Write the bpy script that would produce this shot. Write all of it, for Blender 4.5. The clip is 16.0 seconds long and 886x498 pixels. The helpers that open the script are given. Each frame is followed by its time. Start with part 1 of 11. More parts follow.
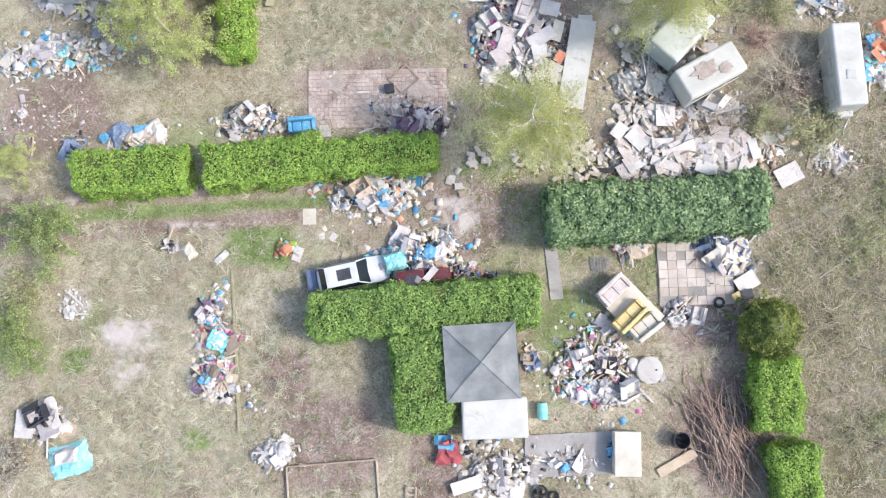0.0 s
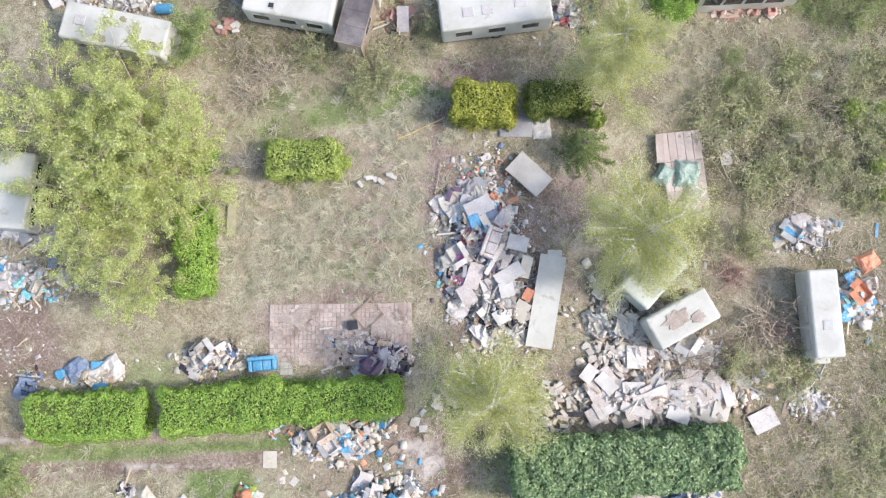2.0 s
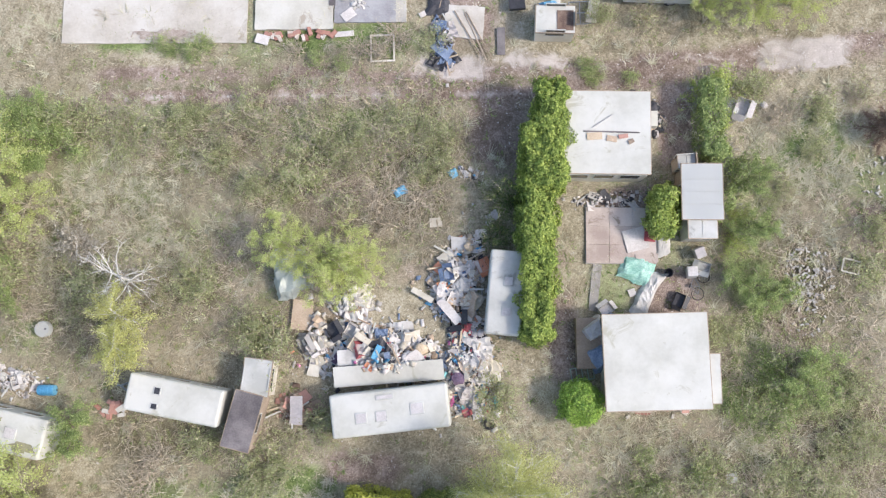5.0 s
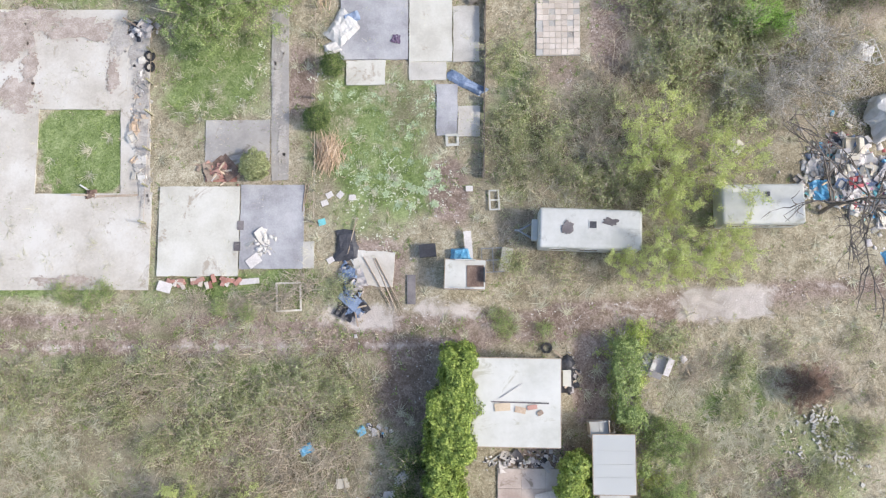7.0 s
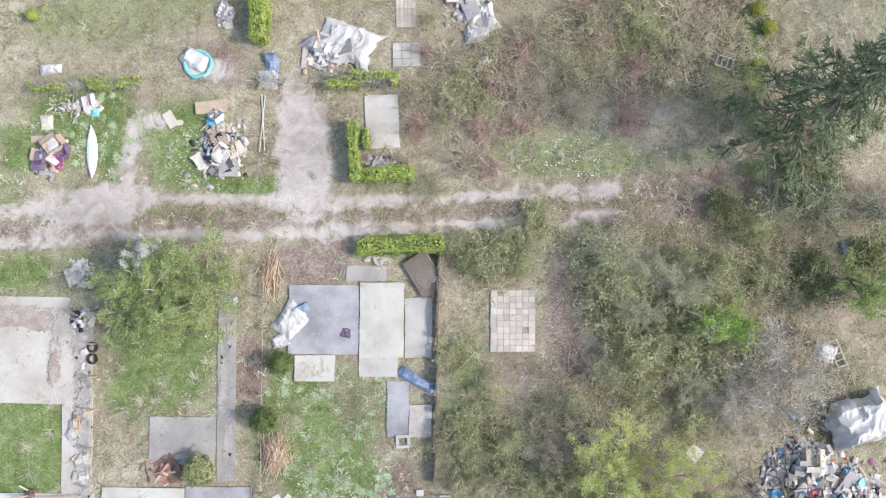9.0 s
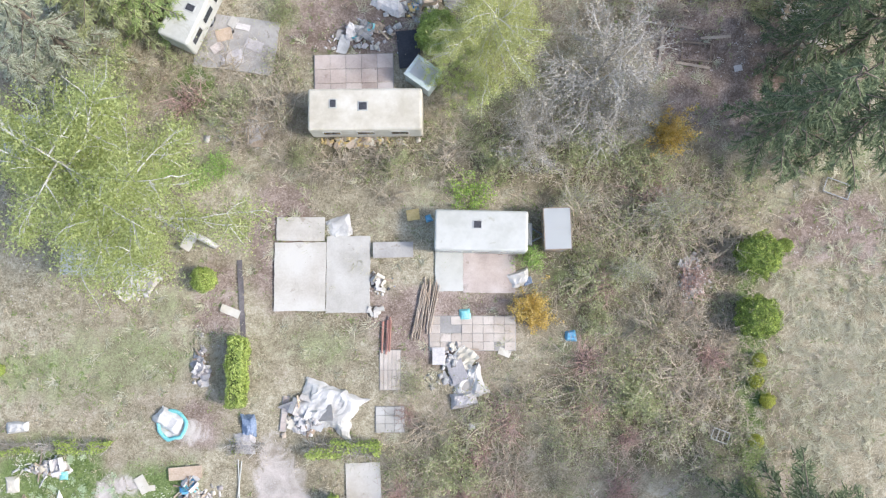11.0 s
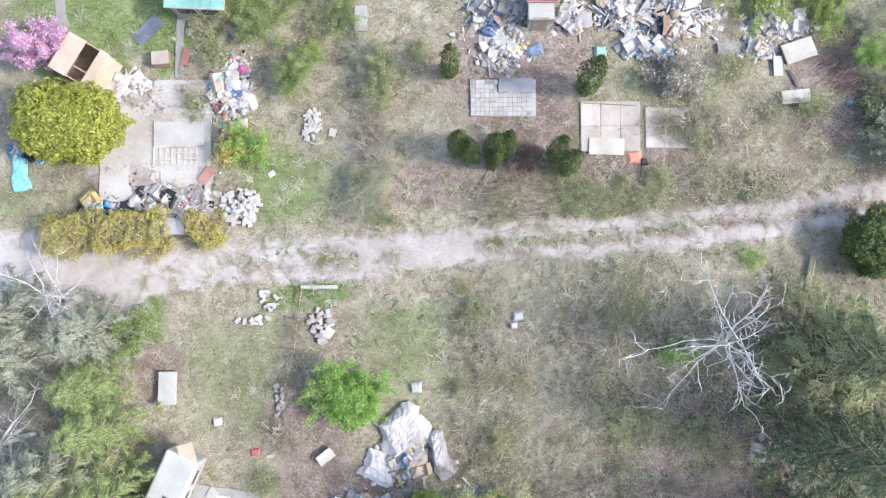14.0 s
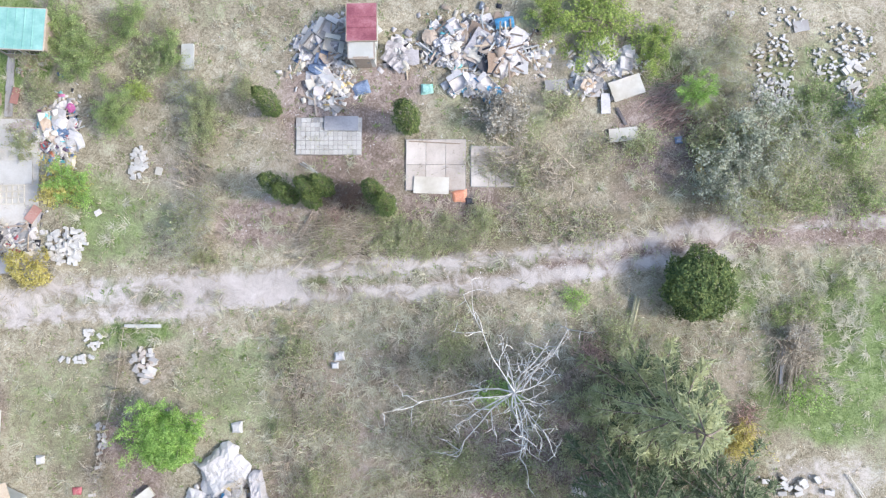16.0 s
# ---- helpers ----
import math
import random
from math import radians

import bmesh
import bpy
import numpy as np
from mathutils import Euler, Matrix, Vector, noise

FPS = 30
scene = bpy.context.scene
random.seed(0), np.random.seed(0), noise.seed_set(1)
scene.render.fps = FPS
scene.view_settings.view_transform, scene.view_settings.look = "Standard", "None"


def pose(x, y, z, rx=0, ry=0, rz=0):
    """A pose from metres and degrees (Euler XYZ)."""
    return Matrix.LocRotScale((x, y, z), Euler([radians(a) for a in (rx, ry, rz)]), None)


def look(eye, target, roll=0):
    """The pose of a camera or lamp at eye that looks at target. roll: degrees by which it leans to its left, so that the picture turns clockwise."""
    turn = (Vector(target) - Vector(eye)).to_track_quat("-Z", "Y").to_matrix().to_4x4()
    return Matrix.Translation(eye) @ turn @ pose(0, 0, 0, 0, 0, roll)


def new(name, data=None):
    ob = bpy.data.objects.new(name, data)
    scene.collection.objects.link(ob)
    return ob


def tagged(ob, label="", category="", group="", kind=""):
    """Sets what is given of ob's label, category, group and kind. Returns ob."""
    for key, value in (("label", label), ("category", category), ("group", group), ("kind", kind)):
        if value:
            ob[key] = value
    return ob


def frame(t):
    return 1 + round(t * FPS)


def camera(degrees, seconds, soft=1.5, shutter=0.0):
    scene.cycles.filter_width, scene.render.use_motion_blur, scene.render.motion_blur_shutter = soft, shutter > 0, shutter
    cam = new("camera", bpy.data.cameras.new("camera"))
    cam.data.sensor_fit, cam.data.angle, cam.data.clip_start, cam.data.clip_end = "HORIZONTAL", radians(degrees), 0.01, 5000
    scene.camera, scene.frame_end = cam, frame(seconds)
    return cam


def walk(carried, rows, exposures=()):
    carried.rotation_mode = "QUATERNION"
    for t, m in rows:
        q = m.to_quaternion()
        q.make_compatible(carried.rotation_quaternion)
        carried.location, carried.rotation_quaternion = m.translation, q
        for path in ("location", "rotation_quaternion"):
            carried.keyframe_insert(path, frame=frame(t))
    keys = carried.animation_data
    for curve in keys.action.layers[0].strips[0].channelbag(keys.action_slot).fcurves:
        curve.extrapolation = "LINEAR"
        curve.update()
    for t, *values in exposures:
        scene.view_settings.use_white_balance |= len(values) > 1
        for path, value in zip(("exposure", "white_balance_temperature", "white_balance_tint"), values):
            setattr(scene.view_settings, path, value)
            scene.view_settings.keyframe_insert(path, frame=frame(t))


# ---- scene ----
cam = camera(55.0, 16.0, soft=1.2)
# seconds, x, y, z, yaw, pitch, roll
ROWS = [
    (0.0, 0.000, -0.000, 46.270, -0.800, -82.730, 1.292),
    (0.5, 0.793, 2.819, 46.292, -0.757, -82.857, 1.340),
    (1.0, 1.459, 6.194, 46.324, -0.745, -83.031, 1.470),
    (1.5, 1.997, 9.836, 46.406, -0.643, -83.131, 1.597),
    (2.0, 2.398, 13.536, 46.521, -0.619, -83.184, 1.652),
    (2.5, 2.761, 17.328, 46.503, -0.401, -83.260, 1.616),
    (3.0, 3.462, 21.362, 46.571, -0.350, -83.320, 1.611),
    (3.5, 4.397, 24.994, 46.485, -0.257, -83.357, 1.599),
    (4.0, 5.546, 28.546, 46.430, -0.084, -83.391, 1.641),
    (4.2, 6.055, 29.962, 46.421, 0.049, -83.404, 1.669),
    (6.3, 11.532, 44.427, 46.167, -0.378, -83.591, 1.611),
    (6.5, 12.004, 45.905, 46.133, -0.382, -83.647, 1.592),
    (7.0, 13.092, 49.696, 46.118, -0.357, -83.795, 1.600),
    (7.5, 14.019, 53.647, 46.123, -0.296, -83.945, 1.588),
    (8.0, 14.719, 57.809, 46.182, -0.260, -84.191, 1.539),
    (8.2, 14.971, 59.481, 46.252, -0.280, -84.265, 1.536),
    (10.3, 16.004, 79.354, 46.527, 0.445, -84.438, 0.916),
    (10.5, 16.009, 81.500, 46.526, 0.537, -84.530, 0.869),
    (11.0, 15.993, 87.184, 46.464, 0.558, -84.892, 0.793),
    (11.5, 16.004, 92.929, 46.456, 0.666, -85.032, 0.808),
    (12.0, 15.800, 98.585, 46.411, 0.392, -84.929, 0.595),
    (12.5, 15.635, 104.253, 46.216, 0.170, -85.164, 0.439),
    (13.0, 15.681, 108.656, 46.232, 0.048, -85.382, 0.492),
    (13.5, 15.730, 111.662, 46.186, 0.033, -85.468, 0.460),
    (14.0, 16.140, 113.531, 46.153, 0.036, -85.603, 0.586),
    (14.5, 17.369, 114.586, 46.149, 0.047, -85.693, 0.840),
    (15.0, 19.718, 115.227, 46.179, 0.114, -85.794, 1.237),
    (15.5, 23.041, 115.621, 46.136, 0.208, -85.877, 1.693),
    (16.0, 26.866, 115.957, 45.861, 0.240, -85.904, 1.995),
]
EXPOSURES = ((0.0, 1.08, 6550, 13), (4.0, 0.96, 6700, 13), (8.0, 0.88, 6600, 11), (10.5, 0.98, 6450, 11), (12.5, 1.10, 6250, 12), (14.0, 1.15, 6200, 13), (16.0, 1.07, 6150, 12))
walk(cam, [(t, pose(x, y, z, 90 + pitch, roll, yaw)) for t, x, y, z, yaw, pitch, roll in ROWS], EXPOSURES)

# ---- world and sun ----
ELEV, AZ = radians(44), radians(100)
world = bpy.data.worlds.new("sky")
scene.world = world
world.use_nodes = True
wn = world.node_tree.nodes
sky = wn.new("ShaderNodeTexSky")
sky.sky_type, sky.sun_disc, sky.sun_elevation, sky.sun_rotation = "NISHITA", False, ELEV, AZ
sky.air_density, sky.dust_density = 1.0, 2.0
wn["Background"].inputs["Strength"].default_value = 0.15
world.node_tree.links.new(sky.outputs["Color"], wn["Background"].inputs["Color"])
sun = new("sun", bpy.data.lights.new("sun", "SUN"))
sun.data.energy, sun.data.angle, sun.data.color = 1.5, radians(7), (1.0, 0.97, 0.94)
sun.matrix_world = look((math.sin(AZ) * math.cos(ELEV) * 90, math.cos(AZ) * math.cos(ELEV) * 90, math.sin(ELEV) * 90), (0, 0, 0))


# ---- materials ----
def srgb(c):
    return [x / 12.92 if x <= 0.04045 else ((x + 0.055) / 1.055) ** 2.4 for x in (v / 255 for v in c)] + [1]


def ramp(nt, cols, fac):
    r = nt.nodes.new("ShaderNodeValToRGB")
    el = r.color_ramp.elements
    while len(el) < len(cols):
        el.new(0.5)
    for i, c in enumerate(cols):
        el[i].position = 0.28 + 0.44 * i / max(1, len(cols) - 1)
        el[i].color = srgb(c)
    nt.links.new(fac, r.inputs["Fac"])
    return r.outputs["Color"]


def tex_noise(nt, vec, scale, detail=4.0, rough=0.6, warp=0.0):
    n = nt.nodes.new("ShaderNodeTexNoise")
    n.inputs["Scale"].default_value, n.inputs["Detail"].default_value = scale, detail
    n.inputs["Roughness"].default_value, n.inputs["Distortion"].default_value = rough, warp
    nt.links.new(vec, n.inputs["Vector"])
    return n.outputs["Fac"]


def maths(nt, op, a, b=0.5, c=None):
    m = nt.nodes.new("ShaderNodeMath")
    m.operation = op
    for i, v in enumerate((a, b) if c is None else (a, b, c)):
        if isinstance(v, (int, float)):
            m.inputs[i].default_value = v
        else:
            nt.links.new(v, m.inputs[i])
    return m.outputs[0]


def mixed(nt, fac, a, b, mode="MIX"):
    m = nt.nodes.new("ShaderNodeMix")
    m.data_type, m.blend_type = "RGBA", mode
    for slot, v in ((0, fac), (6, a), (7, b)):
        if isinstance(v, (int, float)):
            m.inputs[slot].default_value = v
        elif isinstance(v, list):
            m.inputs[slot].default_value = v
        else:
            nt.links.new(v, m.inputs[slot])
    return m.outputs[2]


def surface(name, cols, scale=1.2, fine=14.0, rough=0.8, bump=0.3, metal=0.0, island=0.0, own=0.0, leaf=0.0, stain=None, stain_at=0.6, grain=0.45):
    """A worn surface: colours mixed by a coarse and a fine noise, by island or by object, with stains and relief."""
    m = bpy.data.materials.new(name)
    m.use_nodes = True
    nt = m.node_tree
    p = nt.nodes["Principled BSDF"]
    geo = nt.nodes.new("ShaderNodeNewGeometry")
    pos = geo.outputs["Position"]
    a, b = tex_noise(nt, pos, scale), tex_noise(nt, pos, fine, 3.0)
    f = maths(nt, "MULTIPLY_ADD", maths(nt, "ADD", maths(nt, "MULTIPLY", a, 1 - grain), maths(nt, "MULTIPLY", b, grain)), 1.8, -0.4)
    if island:
        f = maths(nt, "ADD", maths(nt, "MULTIPLY", f, 1 - island), maths(nt, "MULTIPLY", maths(nt, "MULTIPLY_ADD", geo.outputs["Random Per Island"], 0.6, 0.2), island))
    if own:
        info = nt.nodes.new("ShaderNodeObjectInfo")
        f = maths(nt, "ADD", maths(nt, "MULTIPLY", f, 1 - own), maths(nt, "MULTIPLY", maths(nt, "MULTIPLY_ADD", info.outputs["Random"], 0.6, 0.2), own))
    col = ramp(nt, cols, f)
    if stain:
        s = tex_noise(nt, pos, scale * 0.7 + 0.3, 6.0, 0.7, 0.8)
        k = maths(nt, "MULTIPLY", maths(nt, "SUBTRACT", s, stain_at), 12.0)
        k = maths(nt, "MINIMUM", maths(nt, "MAXIMUM", k, 0.0), 0.85)
        col = mixed(nt, k, col, srgb(stain))
    nt.links.new(col, p.inputs["Base Color"])
    p.inputs["Roughness"].default_value, p.inputs["Metallic"].default_value = rough, metal
    if bump:
        bp = nt.nodes.new("ShaderNodeBump")
        bp.inputs["Strength"].default_value, bp.inputs["Distance"].default_value = bump, 0.03
        nt.links.new(b, bp.inputs["Height"])
        nt.links.new(bp.outputs[0], p.inputs["Normal"])
    if leaf:
        tr = nt.nodes.new("ShaderNodeBsdfTranslucent")
        nt.links.new(col, tr.inputs["Color"])
        ms = nt.nodes.new("ShaderNodeMixShader")
        ms.inputs[0].default_value = leaf
        nt.links.new(p.outputs[0], ms.inputs[1])
        nt.links.new(tr.outputs[0], ms.inputs[2])
        nt.links.new(ms.outputs[0], nt.nodes["Material Output"].inputs["Surface"])
        p.inputs["Specular IOR Level"].default_value = 0.25
    return m


def glassy(name, col, rough=0.08, alpha=1.0):
    m = bpy.data.materials.new(name)
    m.use_nodes = True
    p = m.node_tree.nodes["Principled BSDF"]
    p.inputs["Base Color"].default_value, p.inputs["Roughness"].default_value = srgb(col), rough
    p.inputs["Transmission Weight"].default_value = 1 - alpha
    return m


MAT = {
    "laurel": surface("laurel_leaf", [(118, 150, 78), (158, 190, 94), (198, 222, 118)], 0.8, 5, 0.5, 0, island=0.7, leaf=0.38),
    "laurel_yellow": surface("privet_leaf", [(132, 151, 84), (173, 189, 102), (208, 217, 132)], 0.8, 5, 0.5, 0, island=0.7, leaf=0.33),
    "laurel_dark": surface("dark_laurel_leaf", [(96, 121, 84), (134, 159, 112), (184, 203, 154)], 0.8, 5, 0.45, 0, island=0.7, leaf=0.3),
    "laurel_mid": surface("hedge_leaf", [(110, 140, 82), (148, 179, 100), (186, 211, 124)], 0.8, 5, 0.5, 0, island=0.7, leaf=0.36),
    "leyland": surface("conifer_hedge_sprays", [(100, 120, 62), (144, 164, 82), (190, 202, 112)], 0.8, 5, 0.6, 0, island=0.7, leaf=0.28),
    "golden_birch": surface("golden_birch_leaf", [(162, 164, 103), (197, 197, 127), (223, 222, 157)], 0.8, 5, 0.6, 0, island=0.7, leaf=0.45),
    "golden": surface("golden_leaf", [(160, 150, 84), (198, 186, 106), (220, 208, 140)], 0.8, 5, 0.6, 0, island=0.7, leaf=0.35),
    "birch_leaf": surface("birch_leaf", [(168, 172, 112), (196, 199, 136), (220, 221, 164)], 0.8, 5, 0.6, 0, island=0.7, leaf=0.55),
    "willow_leaf": surface("willow_leaf", [(168, 177, 110), (200, 208, 136), (225, 231, 166)], 0.8, 5, 0.6, 0, island=0.65, leaf=0.5),
    "bush_leaf": surface("bush_leaf", [(116, 136, 84), (152, 168, 106), (192, 204, 140)], 0.8, 5, 0.6, 0, island=0.7, leaf=0.35),
    "lime_leaf": surface("lime_leaf", [(124, 156, 79), (161, 196, 104), (195, 220, 132)], 0.8, 5, 0.55, 0, island=0.7, leaf=0.4),
    "olive_leaf": surface("olive_leaf", [(136, 142, 98), (168, 173, 126), (198, 202, 158)], 0.8, 5, 0.7, 0, island=0.6, leaf=0.38),
    "cypress_leaf": surface("cypress_leaf", [(66, 84, 50), (98, 116, 66), (142, 152, 90)], 0.8, 5, 0.7, 0, island=0.7, leaf=0.15),
    "spruce_leaf": surface("spruce_needles", [(70, 82, 56), (98, 110, 78), (138, 148, 112)], 0.8, 5, 0.7, 0, island=0.7, leaf=0.15),
    "russet_leaf": surface("russet_leaf", [(92, 74, 62), (118, 97, 82), (146, 124, 106)], 0.8, 5, 0.7, 0, island=0.7, leaf=0.2),
    "blossom": surface("pink_blossom", [(206, 160, 190), (232, 190, 214), (246, 222, 234)], 0.8, 5, 0.6, 0, island=0.7, leaf=0.4),
    "blossom_white": surface("white_blossom", [(206, 206, 196), (226, 226, 216), (240, 240, 234)], 0.8, 5, 0.6, 0, island=0.7, leaf=0.4),
    "grey_leaf": surface("grey_leaf", [(144, 137, 122), (176, 169, 153), (206, 200, 186)], 0.8, 5, 0.7, 0, island=0.7, leaf=0.3),
    "dry": surface("dry_grass", [(164, 152, 128), (190, 178, 154), (214, 204, 182)], 0.25, 4, 0.9, 0, island=0.6, leaf=0.25),
    "sage_roof": surface("greenish_white_roof_skin", [(176, 180, 169), (188, 192, 181), (198, 201, 192)], 0.5, 6, 0.55, 0.1, stain=(156, 156, 138), stain_at=0.58, grain=0.16),
    "cream_slab": surface("off_white_painted_slab", [(180, 176, 164), (193, 190, 178), (203, 200, 190)], 0.5, 9, 0.85, 0.2, stain=(160, 148, 132), stain_at=0.57, grain=0.2),
    "bush_birch": surface("green_birch_leaf", [(148, 158, 98), (178, 187, 122), (206, 212, 152)], 0.8, 5, 0.6, 0, island=0.65, leaf=0.5),
    "rose_cloth": surface("faded_rose_upholstery", [(176, 165, 158), (195, 185, 178), (210, 202, 196)], 1.5, 12, 0.85, 0.3),
    "pale_clump": surface("pale_green_flower_clump", [(166, 186, 140), (194, 208, 172), (216, 226, 200)], 0.5, 4, 0.85, 0, island=0.6, leaf=0.3),
    "tussock": surface("bleached_tussock", [(164, 160, 134), (194, 190, 164), (220, 216, 194)], 0.6, 4, 0.9, 0, island=0.6, leaf=0.25),
    "green_blade": surface("green_grass", [(98, 122, 62), (128, 148, 84), (160, 174, 112)], 0.25, 4, 0.8, 0, island=0.6, leaf=0.3),
    "daisy": surface("pale_flower", [(206, 210, 186), (226, 228, 208), (240, 240, 228)], 0.5, 4, 0.8, 0, island=0.6, leaf=0.3),
    "bark": surface("brown_bark", [(96, 84, 72), (128, 116, 102), (156, 144, 128)], 2, 30, 0.9, 0.5),
    "bark_pale": surface("pale_bark", [(170, 166, 158), (198, 195, 188), (222, 220, 214)], 2, 30, 0.85, 0.5, stain=(90, 84, 78), stain_at=0.66),
    "twig": surface("bare_twig", [(143, 130, 111), (174, 162, 141), (204, 192, 171)], 0.7, 10, 0.9, 0, island=0.6),
    "amber": surface("amber_leaf", [(186, 158, 82), (212, 184, 102), (232, 208, 142)], 0.8, 5, 0.6, 0, island=0.7, leaf=0.4),
    "golden_green": surface("golden_green_leaf", [(132, 138, 56), (171, 175, 78), (210, 210, 115)], 0.8, 5, 0.5, 0, island=0.7, leaf=0.3),
    "dirt": surface("brown_dirt", [(146, 133, 121), (168, 155, 144), (188, 176, 166)], 1.5, 14, 0.95, 0.4),
    "grey_dirt": surface("grey_dirt", [(148, 142, 134), (168, 162, 154), (186, 180, 172)], 1.5, 14, 0.95, 0.4),
    "larch_leaf": surface("pale_conifer_needles", [(134, 140, 114), (168, 172, 148), (202, 204, 184)], 0.8, 5, 0.7, 0, island=0.7, leaf=0.35),
    "twig_grey": surface("grey_twig", [(138, 132, 122), (168, 162, 152), (196, 191, 182)], 0.7, 10, 0.9, 0, island=0.6),
    "twig_red": surface("reddish_twig", [(136, 109, 99), (171, 142, 130), (200, 173, 161)], 0.7, 10, 0.9, 0, island=0.6),
    # hedge core: shade among the inner twigs is put into this dark colour
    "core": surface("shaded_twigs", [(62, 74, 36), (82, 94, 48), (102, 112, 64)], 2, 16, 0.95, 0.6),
    "white": surface("weathered_white_paint", [(182, 181, 171), (193, 192, 183), (201, 200, 192)], 0.5, 5, 0.55, 0.1, stain=(170, 167, 150), stain_at=0.6, grain=0.16),
    "cream": surface("cream_panel", [(186, 178, 160), (200, 193, 177), (211, 206, 193)], 0.6, 6, 0.55, 0.1, stain=(164, 146, 118), stain_at=0.66, grain=0.12),
    "alu": surface("dull_white_metal", [(172, 172, 165), (185, 185, 179), (195, 195, 190)], 0.5, 6, 0.5, 0.1, 0.0, stain=(146, 144, 136), stain_at=0.58, grain=0.16),
    "rust": surface("rusted_patch", [(92, 74, 64), (116, 96, 84), (142, 122, 108)], 3, 20, 0.9, 0.5),
    "grey_felt": surface("grey_roofing_felt", [(140, 139, 140), (160, 159, 160), (178, 177, 177)], 0.5, 12, 0.85, 0.3, stain=(196, 194, 190), stain_at=0.66, grain=0.22),
    "dark_felt": surface("dark_roofing_felt", [(88, 84, 84), (110, 104, 104), (134, 128, 126)], 0.6, 12, 0.9, 0.3, stain=(150, 142, 134), stain_at=0.66, grain=0.22),
    "gazebo": surface("grey_canvas", [(118, 122, 121), (130, 134, 132), (144, 147, 144)], 0.8, 10, 0.85, 0.15, grain=0.12),
    "concrete": surface("pale_concrete", [(177, 170, 158), (192, 186, 175), (203, 199, 190)], 0.35, 9, 0.9, 0.25, stain=(158, 147, 132), stain_at=0.6, grain=0.22),
    "concrete_grey": surface("grey_concrete", [(140, 136, 130), (160, 156, 150), (180, 176, 169)], 0.5, 9, 0.9, 0.3, own=0.35, stain=(124, 116, 104), stain_at=0.58, grain=0.22),
    "slab": surface("paving_slab", [(172, 159, 145), (192, 181, 168), (211, 201, 189)], 0.8, 12, 0.9, 0.3, own=0.4, stain=(132, 122, 108), stain_at=0.6, grain=0.22),
    "slab_white": surface("bleached_slab", [(172, 167, 157), (189, 185, 176), (202, 199, 191)], 0.8, 12, 0.9, 0.3, own=0.35, stain=(148, 139, 126), stain_at=0.62, grain=0.25),
    "brickpave": surface("worn_brick_paving", [(158, 138, 126), (180, 163, 151), (202, 188, 177)], 0.8, 12, 0.9, 0.3, own=0.25, stain=(132, 116, 104), stain_at=0.56, grain=0.35),
    "yew_leaf": surface("yew_leaf", [(77, 92, 47), (116, 129, 64), (163, 168, 91)], 0.8, 5, 0.6, 0, island=0.7, leaf=0.2),
    "pinkdeck": surface("pinkish_decking", [(164, 148, 138), (188, 174, 164), (206, 195, 187)], 0.8, 12, 0.85, 0.3, own=0.4, stain=(140, 126, 114), stain_at=0.58, grain=0.22),
    "block": surface("concrete_block", [(168, 163, 152), (194, 189, 179), (213, 209, 201)], 1.5, 14, 0.9, 0.4, own=0.6),
    "brick": surface("red_brick", [(148, 104, 90), (168, 124, 110), (186, 146, 132)], 1.5, 14, 0.9, 0.4, own=0.6),
    "wood": surface("weathered_wood", [(140, 124, 106), (168, 152, 134), (194, 180, 164)], 1.2, 16, 0.85, 0.4, own=0.5),
    "wood_brown": surface("brown_wood", [(122, 104, 88), (148, 130, 112), (172, 154, 136)], 1.2, 16, 0.85, 0.4, own=0.4),
    "wood_new": surface("bare_chipboard", [(174, 154, 128), (196, 178, 152), (214, 198, 176)], 1.2, 20, 0.8, 0.3, own=0.4),
    "white_rag": surface("white_plastic", [(188, 182, 175), (205, 199, 193), (219, 214, 209)], 1.5, 12, 0.6, 0.3, island=0.3),
    "grey_rag": surface("grey_plastic", [(154, 148, 146), (178, 172, 169), (200, 195, 192)], 1.5, 12, 0.65, 0.3, island=0.5),
    "blue": surface("bright_blue_plastic", [(66, 131, 172), (89, 158, 194), (131, 186, 213)], 1.5, 12, 0.45, 0.2, island=0.3),
    "teal": surface("turquoise_plastic", [(94, 173, 175), (127, 197, 197), (169, 218, 217)], 1.5, 12, 0.5, 0.2, island=0.3),
    "denim": surface("slate_blue_cloth", [(80, 97, 122), (109, 126, 150), (146, 159, 179)], 1.5, 12, 0.85, 0.3, island=0.4),
    "black": surface("black_plastic", [(34, 34, 38), (52, 52, 56), (76, 76, 80)], 1.5, 12, 0.5, 0.2, island=0.4),
    "red": surface("red_cloth", [(135, 60, 65), (166, 82, 85), (191, 116, 118)], 1.5, 12, 0.75, 0.2, island=0.4),
    "magenta": surface("magenta_plastic", [(162, 75, 120), (192, 102, 150), (215, 145, 181)], 1.5, 12, 0.5, 0.2, island=0.3),
    "purple": surface("plum_cloth", [(84, 67, 87), (108, 90, 111), (138, 121, 139)], 1.5, 12, 0.85, 0.3, island=0.4),
    "orange": surface("orange_plastic", [(191, 115, 82), (210, 141, 106), (224, 170, 139)], 1.5, 12, 0.55, 0.2, island=0.3),
    "yellow": surface("ochre_board", [(192, 165, 99), (210, 186, 125), (226, 205, 151)], 1.5, 12, 0.6, 0.2, island=0.3),
    "tan": surface("tan_card", [(168, 146, 122), (190, 170, 148), (208, 192, 172)], 1.5, 12, 0.85, 0.2, island=0.5),
    "green_sheet": surface("green_tarpaulin", [(120, 172, 154), (146, 192, 176), (176, 210, 198)], 1.5, 12, 0.5, 0.3),
